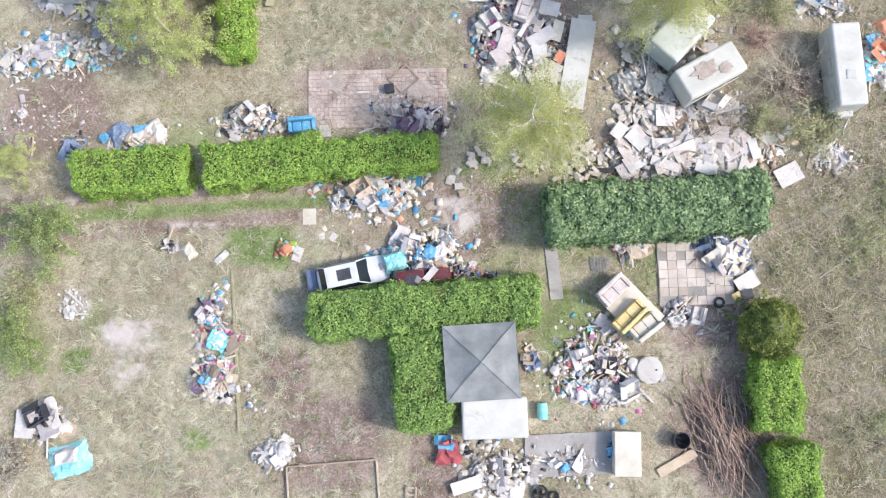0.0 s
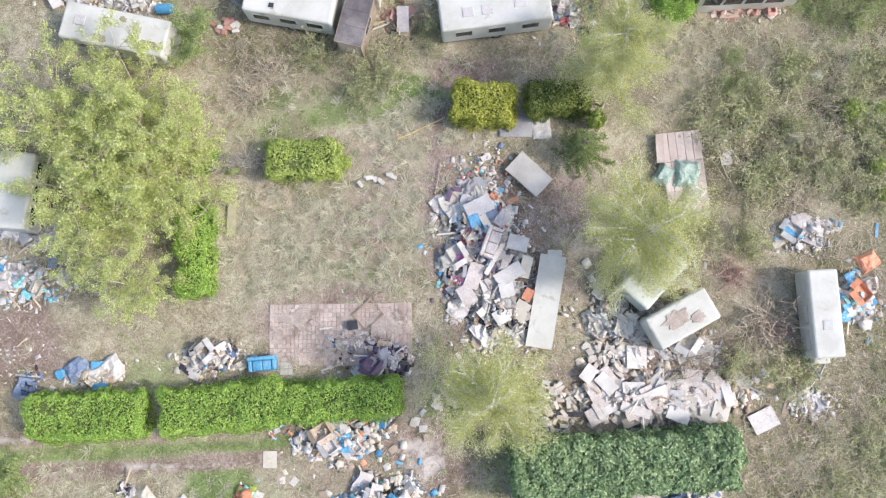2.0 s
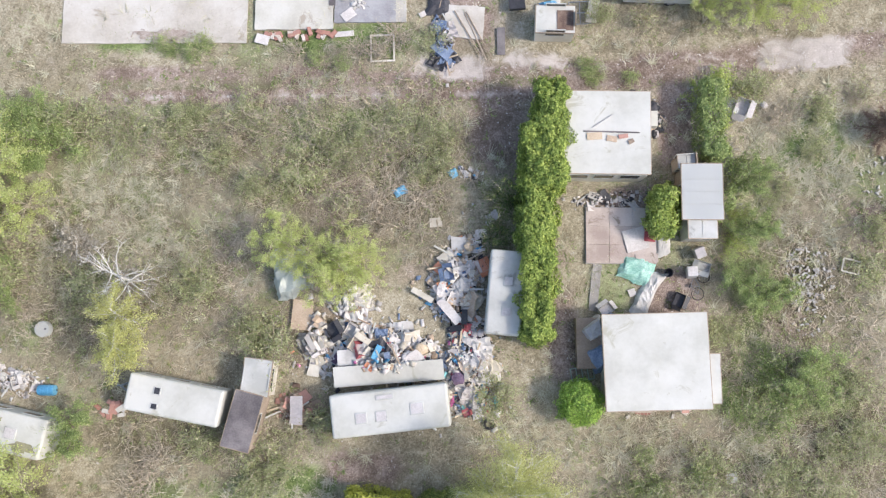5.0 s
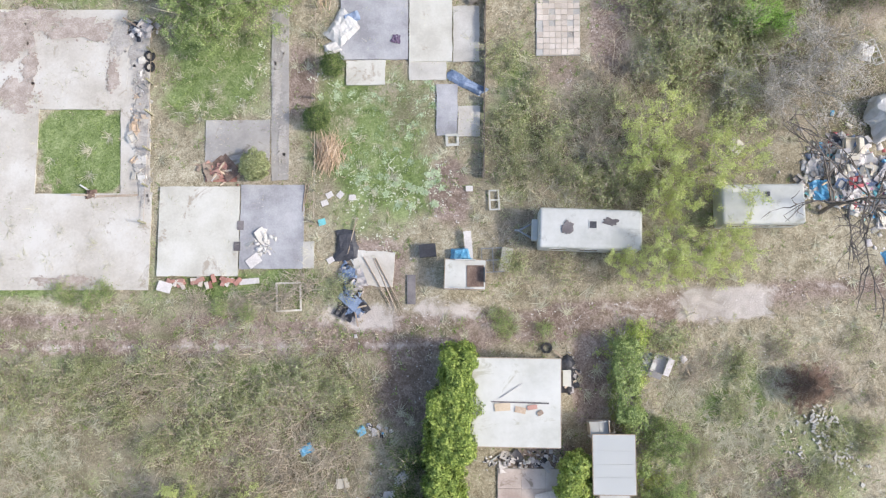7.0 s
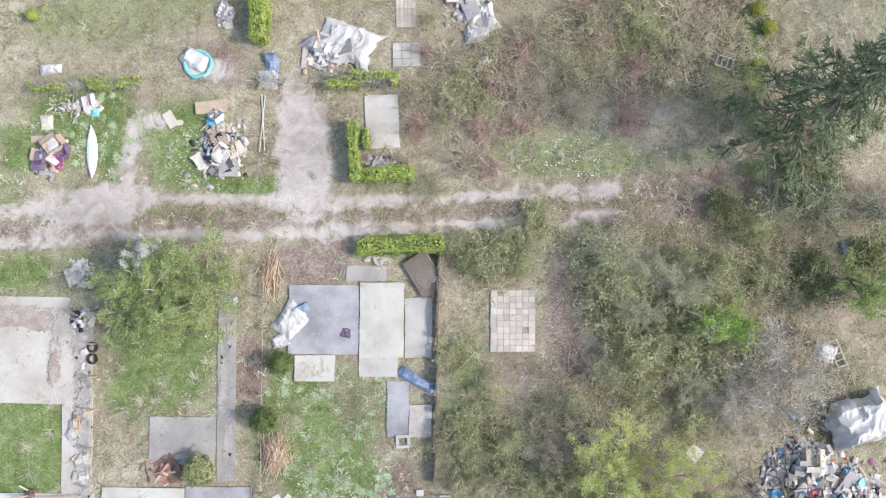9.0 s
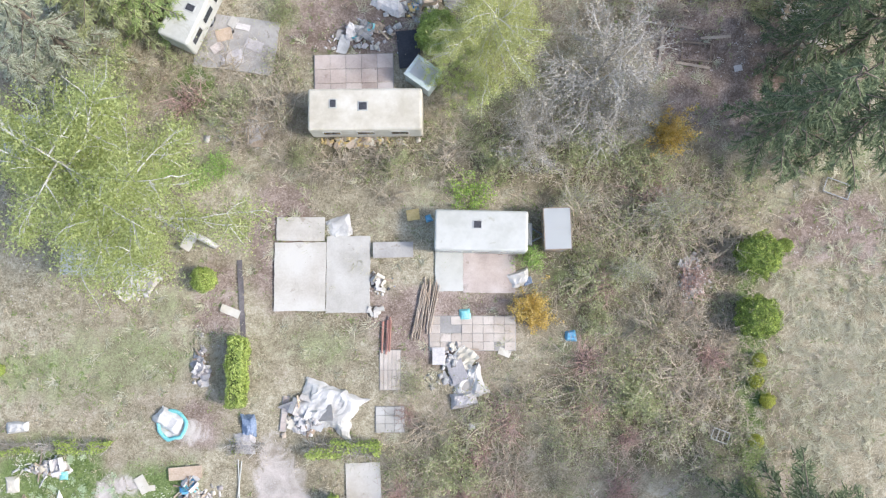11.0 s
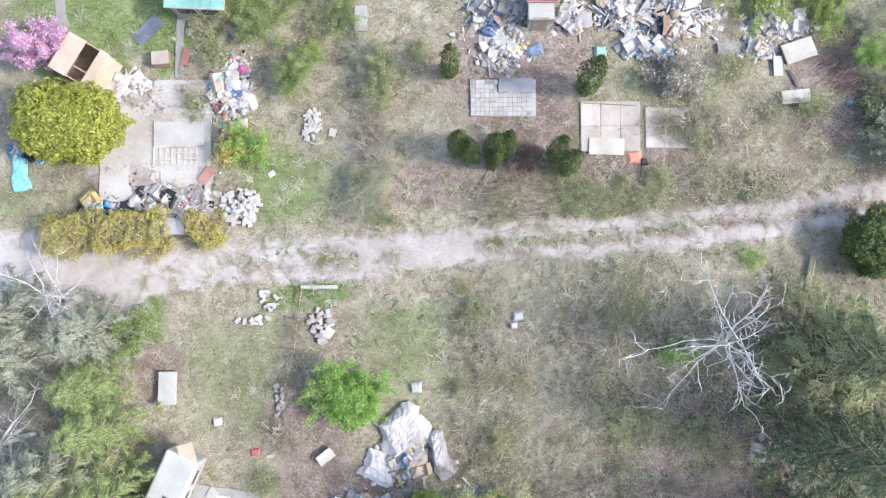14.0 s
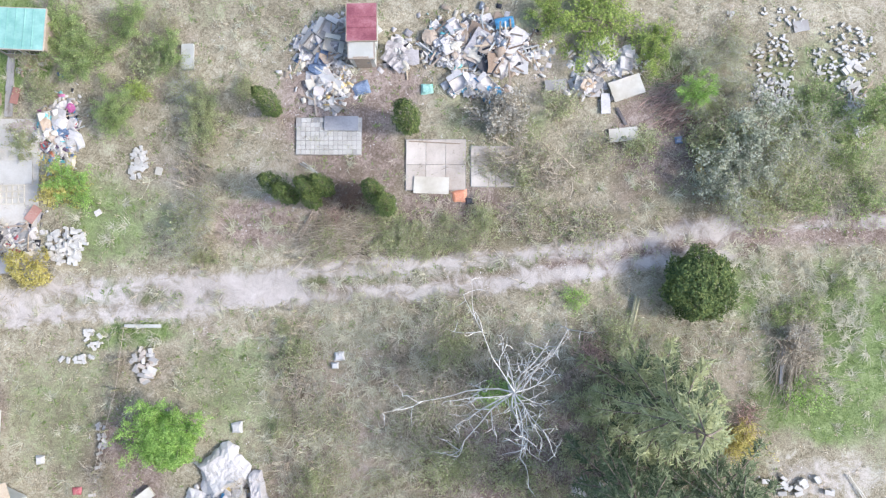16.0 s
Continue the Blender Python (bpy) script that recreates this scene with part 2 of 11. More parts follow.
    "sage": surface("sage_tarpaulin", [(120, 142, 128), (148, 168, 154), (178, 192, 180)], 1.2, 12, 0.5, 0.3),
    "pale_sheet": surface("pale_tarpaulin", [(180, 177, 171), (197, 194, 188), (210, 207, 202)], 1.0, 10, 0.55, 0.3, grain=0.14),
    "sage_white": surface("greenish_white_plastic", [(206, 216, 204), (222, 230, 220), (234, 240, 232)], 0.8, 8, 0.4, 0.1),
    "rubber": surface("tyre_rubber", [(30, 30, 32), (42, 42, 44), (58, 58, 60)], 2, 20, 0.85, 0.3),
    "car_white": surface("white_car_paint", [(186, 188, 190), (203, 205, 207), (216, 218, 218)], 0.8, 6, 0.25, 0.0, stain=(176, 172, 166), stain_at=0.66, grain=0.12),
    "car_red": surface("dark_red_car_paint", [(80, 34, 38), (100, 46, 48), (122, 66, 66)], 0.8, 6, 0.3, 0.0),
    "bark_dark": surface("dark_bark", [(84, 76, 70), (106, 98, 90), (128, 120, 112)], 2, 30, 0.9, 0.5),
    "glass": glassy("dark_window_glass", (40, 46, 52)),
    "frosted": glassy("cloudy_polycarbonate", (192, 194, 190), 0.55, 0.75),
    "steel": surface("grey_steel", [(120, 124, 128), (146, 150, 154), (172, 176, 178)], 1.5, 14, 0.4, 0.1, 0.6),
    "roof_teal": surface("turquoise_roof", [(124, 170, 157), (147, 190, 176), (174, 205, 193)], 0.6, 10, 0.7, 0.2, stain=(194, 212, 203), stain_at=0.62, grain=0.12),
    "roof_red": surface("faded_red_roof", [(130, 75, 83), (155, 98, 104), (177, 126, 129)], 0.8, 10, 0.7, 0.2, grain=0.22),
    "wicker": surface("straw_thatch", [(172, 146, 118), (196, 172, 144), (216, 196, 172)], 1.5, 14, 0.9, 0.4, island=0.5),
    "moss": surface("mossy_wood", [(120, 118, 90), (150, 146, 116), (176, 170, 142)], 1.5, 14, 0.9, 0.4, own=0.4),
}

for k in ("white", "alu", "pale_sheet", "white_rag", "slab_white", "concrete", "grey_felt", "dark_felt", "roof_teal", "roof_red", "gazebo", "cream"):
    MAT[k].node_tree.nodes["Principled BSDF"].inputs["Specular IOR Level"].default_value = 0.22


# ---- mesh helpers ----
def raw_mesh(name, V, F, mat):
    """A mesh from arrays: vertices (n, 3) and faces (m, k)."""
    V, F = np.asarray(V, np.float32), np.asarray(F, np.int32)
    me = bpy.data.meshes.new(name)
    me.vertices.add(len(V))
    me.vertices.foreach_set("co", V.ravel())
    me.loops.add(F.size)
    me.loops.foreach_set("vertex_index", F.ravel())
    me.polygons.add(len(F))
    me.polygons.foreach_set("loop_start", np.arange(0, F.size, F.shape[1], dtype=np.int32))
    me.update(calc_edges=True)
    for m in mat if isinstance(mat, list) else [mat]:
        me.materials.append(MAT[m])
    return me


def bm_mesh(name, bm, mat):
    me = bpy.data.meshes.new(name)
    bmesh.ops.recalc_face_normals(bm, faces=bm.faces)
    bm.to_mesh(me)
    bm.free()
    me.materials.append(MAT[mat])
    return me


def thing(name, x, y, z, rz, label, category, group="", kind=""):
    ob = new(name)
    ob.matrix_world = pose(x, y, z, 0, 0, rz)
    return tagged(ob, label, category, group, kind)


def part(name, bm, mat, parent, label=""):
    me = bm if isinstance(bm, bpy.types.Mesh) else bm_mesh(name, bm, mat)
    ob = new(name, me)
    ob.parent = parent
    if label:
        tagged(ob, label)
    return ob


def solo(name, me, x, y, z, rz, label, category, group="", kind="", rx=0, ry=0, s=1.0):
    ob = new(name, me)
    ob.matrix_world = pose(x, y, z, rx, ry, rz) @ Matrix.Diagonal((*((s, s, s) if isinstance(s, (int, float)) else s), 1))
    return tagged(ob, label, category, group, kind)


def cuboid(bm, sx, sy, sz, x=0, y=0, z=0, rz=0, bevel=0.0, seg=1, rx=0, ry=0):
    """A box whose base stands at z."""
    r = bmesh.ops.create_cube(bm, size=1)
    vs = r["verts"]
    bmesh.ops.transform(bm, verts=vs, matrix=pose(x, y, z, rx, ry, rz) @ Matrix.Translation((0, 0, sz / 2)) @ Matrix.Diagonal((sx, sy, sz, 1)))
    if bevel:
        es = list({e for v in vs for e in v.link_edges})
        bmesh.ops.bevel(bm, geom=es, offset=bevel, segments=seg, affect="EDGES", profile=0.5)
    return bm


def tube(bm, a, b, r0, r1=None, n=8):
    a, b = Vector(a), Vector(b)
    d = b - a
    q = d.to_track_quat("Z", "Y").to_matrix().to_4x4()
    bmesh.ops.create_cone(bm, cap_ends=True, segments=n, radius1=r0, radius2=r0 if r1 is None else r1, depth=d.length, matrix=Matrix.Translation((a + b) / 2) @ q)
    return bm


def fresh(*boxes):
    bm = bmesh.new()
    for b in boxes:
        cuboid(bm, *b)
    return bm


def leaves(name, P, N, size, mat, rng, stretch=1.5):
    """A small pointed leaf at each point P, about square to N."""
    n = len(P)
    N = N + rng.normal(0, 0.55, (n, 3))
    N /= np.linalg.norm(N, axis=1)[:, None] + 1e-9
    T = np.cross(N, rng.normal(0, 1, (n, 3)))
    T /= np.linalg.norm(T, axis=1)[:, None] + 1e-9
    B = np.cross(N, T)
    s = (size * rng.uniform(0.6, 1.35, n))[:, None]
    V = np.stack([P - T * s * stretch / 2 + B * s / 2, P - T * s * stretch / 2 - B * s / 2, P + T * s * stretch / 2], 1).reshape(-1, 3)
    return raw_mesh(name, V, np.arange(3 * n).reshape(n, 3), mat)


def tubes(name, lines, mat, sides=4):
    """Tapered limbs: each line is points, radii and, if given, its own number of sides (1: a fine twig, one strip)."""
    V, F, base = [], [], 0
    for pts, rad, *own in lines:
        k = own[0] if own else sides
        pts = np.asarray(pts, float)
        n = len(pts)
        d = np.gradient(pts, axis=0)
        d /= np.linalg.norm(d, axis=1)[:, None] + 1e-9
        up = np.where(np.abs(d[:, 2:3]) > 0.9, np.array([[1.0, 0, 0]]), np.array([[0, 0, 1.0]]))
        a = np.cross(d, up)
        a /= np.linalg.norm(a, axis=1)[:, None] + 1e-9
        b = np.cross(d, a)
        r = np.asarray(rad, float)[:, None, None]
        ang = np.arange(max(2, k)) * 2 * np.pi / max(2, k)
        ring = pts[:, None] + r * (np.cos(ang)[None, :, None] * a[:, None] + np.sin(ang)[None, :, None] * b[:, None])
        V.append(ring.reshape(-1, 3))
        w = max(2, k)
        i, j = np.meshgrid(np.arange(n - 1), np.arange(k), indexing="ij")
        j2 = (j + 1) % w
        F.append(base + np.stack([i * w + j, i * w + j2, (i + 1) * w + j2, (i + 1) * w + j], -1).reshape(-1, 4))
        base += n * w
    return raw_mesh(name, np.concatenate(V), np.concatenate(F), mat)


def wander(rng, a, d, length, n=5, bend=0.25, sag=0.0):
    """A crooked line from a along d."""
    pts = [np.asarray(a, float)]
    d = np.asarray(d, float) / np.linalg.norm(d)
    for _ in range(n):
        d = d + rng.normal(0, bend, 3) / np.sqrt(n) + np.array([0, 0, -sag / n])
        d /= np.linalg.norm(d)
        pts.append(pts[-1] + d * length / n)
    return np.array(pts)


# ---- ground ----
X0, X1, Y0, Y1, STEP = -34.0, 60.0, -22.0, 140.0, 0.5
NX, NY = int((X1 - X0) / STEP) + 1, int((Y1 - Y0) / STEP) + 1
GX, GY = np.meshgrid(np.linspace(X0, X1, NX), np.linspace(Y0, Y1, NY))


def smooth_noise(size, seed, amp=1.0):
    """A soft random field over the ground, with features of about that many metres."""
    r = np.random.default_rng(seed)
    nx, ny = int((X1 - X0) / size) + 3, int((Y1 - Y0) / size) + 3
    g = r.normal(0, amp, (ny, nx))
    u, v = (GX - X0) / size, (GY - Y0) / size
    i, j = u.astype(int), v.astype(int)
    fu, fv = u - i, v - j
    fu, fv = fu * fu * (3 - 2 * fu), fv * fv * (3 - 2 * fv)
    return (g[j, i] * (1 - fu) + g[j, i + 1] * fu) * (1 - fv) + (g[j + 1, i] * (1 - fu) + g[j + 1, i + 1] * fu) * fv


WOB = smooth_noise(2.5, 3, 0.22) + smooth_noise(0.9, 4, 0.14) + smooth_noise(0.4, 5, 0.08)
ZONES = {k: np.zeros_like(GX) for k in ("lush", "soil", "pale", "scrub", "flower", "tuss")}
ZONES["lush"] += np.clip(0.08 + smooth_noise(7, 31, 0.16) + smooth_noise(2, 32, 0.14), 0, 0.5)
ZONES["soil"] += np.clip(0.10 + smooth_noise(5, 33, 0.16) + smooth_noise(1.5, 34, 0.14), 0, 0.5)


def zone(kind, x, y, rx, ry, ang=0.0, s=1.0, soft=0.8):
    """A patch of ground of a kind, with an uneven edge."""
    c, n = math.cos(radians(ang)), math.sin(radians(ang))
    u, v = (GX - x) * c + (GY - y) * n, -(GX - x) * n + (GY - y) * c
    d = (np.abs(u / rx) ** 3 + np.abs(v / ry) ** 3) ** (1 / 3) + WOB * 0.8
    w = s * np.clip((1 + soft / 2 - d) / soft, 0, 1)
    ZONES[kind] = np.maximum(ZONES[kind], w)


def clear(kind, x, y, rx, ry, ang=0.0):
    c, n = math.cos(radians(ang)), math.sin(radians(ang))
    u, v = (GX - x) * c + (GY - y) * n, -(GX - x) * n + (GY - y) * c
    d = (np.abs(u / rx) ** 3 + np.abs(v / ry) ** 3) ** (1 / 3) + WOB * 0.4
    ZONES[kind] *= np.clip((d - 0.8) / 0.4, 0, 1)


def lane(kind, pts, width, s=1.0, soft=1.2):
    """A strip of ground of a kind along a line."""
    d = np.full_like(GX, 1e9)
    for (ax, ay), (bx, by) in zip(pts, pts[1:]):
        lx, ly = bx - ax, by - ay
        k = np.clip(((GX - ax) * lx + (GY - ay) * ly) / (lx * lx + ly * ly), 0, 1)
        d = np.minimum(d, np.hypot(GX - ax - k * lx, GY - ay - k * ly))
    d = d / (width / 2) + WOB * 0.9
    ZONES[kind] = np.maximum(ZONES[kind], s * np.clip((1 + soft / 2 - d) / soft, 0, 1))


def zone_at(kind, x, y):
    i = np.clip(((np.asarray(x) - X0) / STEP).astype(int), 0, NX - 1)
    j = np.clip(((np.asarray(y) - Y0) / STEP).astype(int), 0, NY - 1)
    return ZONES[kind][j, i]


def ground_material():
    m = bpy.data.materials.new("rough_ground")
    m.use_nodes = True
    nt = m.node_tree
    p = nt.nodes["Principled BSDF"]
    pos = nt.nodes.new("ShaderNodeNewGeometry").outputs["Position"]
    big, mid, fine = tex_noise(nt, pos, 0.16, 5.0), tex_noise(nt, pos, 1.1, 6.0, 0.7, 0.8), tex_noise(nt, pos, 9.0, 4.0, 0.7, 0.8)
    grit = tex_noise(nt, pos, 26.0, 3.0, 0.7, 1.2)
    f = maths(nt, "ADD", maths(nt, "MULTIPLY", big, 0.16), maths(nt, "ADD", maths(nt, "MULTIPLY", mid, 0.26), maths(nt, "ADD", maths(nt, "MULTIPLY", fine, 0.33), maths(nt, "MULTIPLY", grit, 0.25))))
    f = maths(nt, "MULTIPLY_ADD", f, 3.0, -1.0)
    straw = ramp(nt, [(112, 104, 84), (154, 145, 122), (194, 186, 164)], f)
    green = ramp(nt, [(78, 94, 52), (114, 130, 80), (154, 165, 116)], f)
    soil = ramp(nt, [(100, 86, 74), (138, 122, 110), (178, 163, 152)], f)
    calm = maths(nt, "MULTIPLY_ADD", maths(nt, "ADD", maths(nt, "MULTIPLY", big, 0.4), maths(nt, "ADD", maths(nt, "MULTIPLY", mid, 0.4), maths(nt, "MULTIPLY", grit, 0.2))), 2.2, -0.6)
    pale = ramp(nt, [(160, 151, 141), (186, 177, 168), (206, 198, 190)], calm)
    scrub = ramp(nt, [(86, 81, 62), (123, 116, 93), (163, 155, 133)], f)

    def share(name, gain=1.0, rub=fine):
        a = nt.nodes.new("ShaderNodeAttribute")
        a.attribute_name = name
        k = maths(nt, "ADD", maths(nt, "MULTIPLY", a.outputs["Fac"], 1.9 * gain), maths(nt, "MULTIPLY", maths(nt, "ADD", mid, rub), 1.25))
        return maths(nt, "MINIMUM", maths(nt, "MAXIMUM", maths(nt, "MULTIPLY_ADD", maths(nt, "SUBTRACT", k, 1.75), 1.3, 0.0), 0.0), 1.0)

    col = mixed(nt, share("scrub"), straw, scrub)
    col = mixed(nt, share("lush"), col, green)
    col = mixed(nt, share("soil"), col, soil)
    col = mixed(nt, share("pale", 1.05, mid), col, pale)
    nt.links.new(col, p.inputs["Base Color"])
    p.inputs["Roughness"].default_value = 0.95
    p.inputs["Specular IOR Level"].default_value = 0.15
    bp = nt.nodes.new("ShaderNodeBump")
    bp.inputs["Strength"].default_value, bp.inputs["Distance"].default_value = 0.6, 0.06
    nt.links.new(fine, bp.inputs["Height"])
    nt.links.new(bp.outputs[0], p.inputs["Normal"])
    return m


def build_ground():
    Z = smooth_noise(6, 11, 0.03) + smooth_noise(1.2, 12, 0.02)
    V = np.stack([GX, GY, Z - 0.03], -1).reshape(-1, 3)
    i, j = np.meshgrid(np.arange(NX - 1), np.arange(NY - 1))
    a = (j * NX + i).ravel()
    F = np.stack([a, a + 1, a + NX + 1, a + NX], -1)
    edge = np.array([[-900, -900, -1], [900, -900, -1], [900, 900, -1], [-900, 900, -1]], float)
    corner = np.array([0, NX - 1, NX * NY - 1, NX * (NY - 1)])
    n = len(V)
    skirt = [[n + k, n + (k + 1) % 4, corner[(k + 1) % 4], corner[k]] for k in range(4)]
    MAT["ground"] = ground_material()
    me = raw_mesh("ground", np.concatenate([V, edge]), np.concatenate([F, skirt]), "ground")
    for k, g in ZONES.items():
        at = me.attributes.new(k, "FLOAT", "POINT")
        at.data.foreach_set("value", np.concatenate([g.ravel(), np.zeros(4)]).astype(np.float32))
    tagged(new("ground", me), "dry rough ground of straw grass, soil and worn tracks", "ground", kind="structure")


def blades(name, count, seed, mat, want, length, label, category, per=6, width=0.035, lift=(0.25, 0.8)):
    """Tufts of grass scattered where want(x, y) is high; what nobody could count."""
    r = np.random.default_rng(seed)
    tries = max(count * 9, 160000)
    x, y = r.uniform(-30, 56, tries), r.uniform(-17, 136, tries)
    keep = r.uniform(0, 1, tries) < want(x, y)
    x, y = x[keep][:count], y[keep][:count]
    n = len(x)
    size = r.uniform(0.6, 1.3, n)
    lean = r.uniform(0, 2 * np.pi, n)
    x, y, size, lean = (np.repeat(v, per) for v in (x, y, size, lean))
    n = len(x)
    az, el = lean + r.normal(0, 1.1, n), r.uniform(*lift, n)
    L = length * size * r.uniform(0.6, 1.2, n)
    base = np.stack([x + r.normal(0, 0.09, n), y + r.normal(0, 0.09, n), np.full(n, -0.03)], 1)
    d = np.stack([np.cos(az) * np.cos(el), np.sin(az) * np.cos(el), np.sin(el)], 1)
    side = np.stack([-np.sin(az), np.cos(az), np.zeros(n)], 1) * width * r.uniform(0.6, 1.4, n)[:, None]
    V = np.stack([base - side, base + side, base + d * L[:, None]], 1).reshape(-1, 3)
    tagged(new(name, raw_mesh(name, V, np.arange(3 * n).reshape(n, 3), mat)), label, category, kind="stuff")


# ---- plants ----
CACHE = {}
LEAF_LABEL = {"laurel": "mid-green leafy", "laurel_yellow": "bright yellow-green leafy", "laurel_dark": "dark green laurel", "golden": "golden-leaved"}


def lumps(P, scale, amp, seed):
    k = np.array([noise.noise(Vector((p[0] * scale + seed * 7.1, p[1] * scale, p[2] * scale))) for p in P])
    return k[:, None] * amp


def hedge(x, y, length, width, h, ang, leaf="laurel", label="", seed=1, density=190, size=0.112, bare=0.0, lump=1.0):
    """A dense clipped hedge: a dark core, its colour standing for inner shade, and a coat of leaves."""
    r = np.random.default_rng(seed)
    density, size, lump = density * 2.1, size * 0.68, lump * min(1.0, width / 2)
    ob = thing("hedge", x, y, 0, ang, label or f"dense {LEAF_LABEL.get(leaf, 'green')} hedge growing from the ground", "hedge")
    a, b = length / 2, width / 2
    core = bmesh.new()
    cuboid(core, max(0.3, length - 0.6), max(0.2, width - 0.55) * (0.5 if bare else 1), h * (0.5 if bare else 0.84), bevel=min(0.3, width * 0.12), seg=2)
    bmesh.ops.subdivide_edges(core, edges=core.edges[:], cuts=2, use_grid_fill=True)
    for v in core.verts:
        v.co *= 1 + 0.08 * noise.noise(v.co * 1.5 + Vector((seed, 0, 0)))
    if bare:
        core.free()
        st = []
        for _ in range(int(95 * length)):
            b0 = (r.uniform(-a, a) * 0.95, r.uniform(-b, b) * 0.5, 0)
            st.append((wander(r, b0, (r.normal(0, 0.4), r.normal(0, 0.4), 1), h * r.uniform(0.6, 1.1), 3, 0.5), [0.018, 0.013, 0.009, 0.004], 1))
        part("branch_core", tubes("branch_core", st, "twig_grey"), "", ob, "bare grey twigs")
    else:
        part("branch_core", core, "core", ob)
    area = [length * width, length * h * 2, width * h * 2]
    nt, ns, ne = (int(density * q) for q in area)
    T = np.stack([r.uniform(-a, a, nt), r.uniform(-b, b, nt), np.full(nt, h)], 1)
    TN = np.tile([0, 0, 1.0], (nt, 1))
    S = np.stack([r.uniform(-a, a, ns), r.choice([-b, b], ns), r.uniform(0.05, h, ns)], 1)
    SN = np.stack([np.zeros(ns), np.sign(S[:, 1]), np.full(ns, 0.4)], 1)
    E = np.stack([r.choice([-a, a], ne), r.uniform(-b, b, ne), r.uniform(0.05, h, ne)], 1)
    EN = np.stack([np.sign(E[:, 0]), np.zeros(ne), np.full(ne, 0.4)], 1)
    P, N = np.concatenate([T, S, E]), np.concatenate([TN, SN, EN])
    rad = min(0.55, b * 0.7)
    Q = np.stack([np.clip(P[:, 0], -a + rad, a - rad), np.clip(P[:, 1], -b + rad, b - rad), np.minimum(P[:, 2], h - rad)], 1)
    D = P - Q
    ln = np.linalg.norm(D, axis=1)[:, None]
    P = np.where(ln > rad, Q + D / (ln + 1e-9) * rad, P)
    N = N * 0.5 + D / (ln + 1e-9) * 0.8
    P = P + N * (lumps(P, 1.1, 0.30 * lump, seed) + lumps(P, 3.2, 0.14 * lump, seed + 3) - r.uniform(0, 0.22, len(P))[:, None])
    if bare:
        keep = lumps(P, 0.7, 1.0, seed + 9)[:, 0] > bare - 0.6
        P, N = P[keep], N[keep]
    P[:, 2] = np.maximum(P[:, 2], 0.02)
    part("foliage", leaves("foliage", P, N, size, leaf, r), leaf, ob)
    return ob


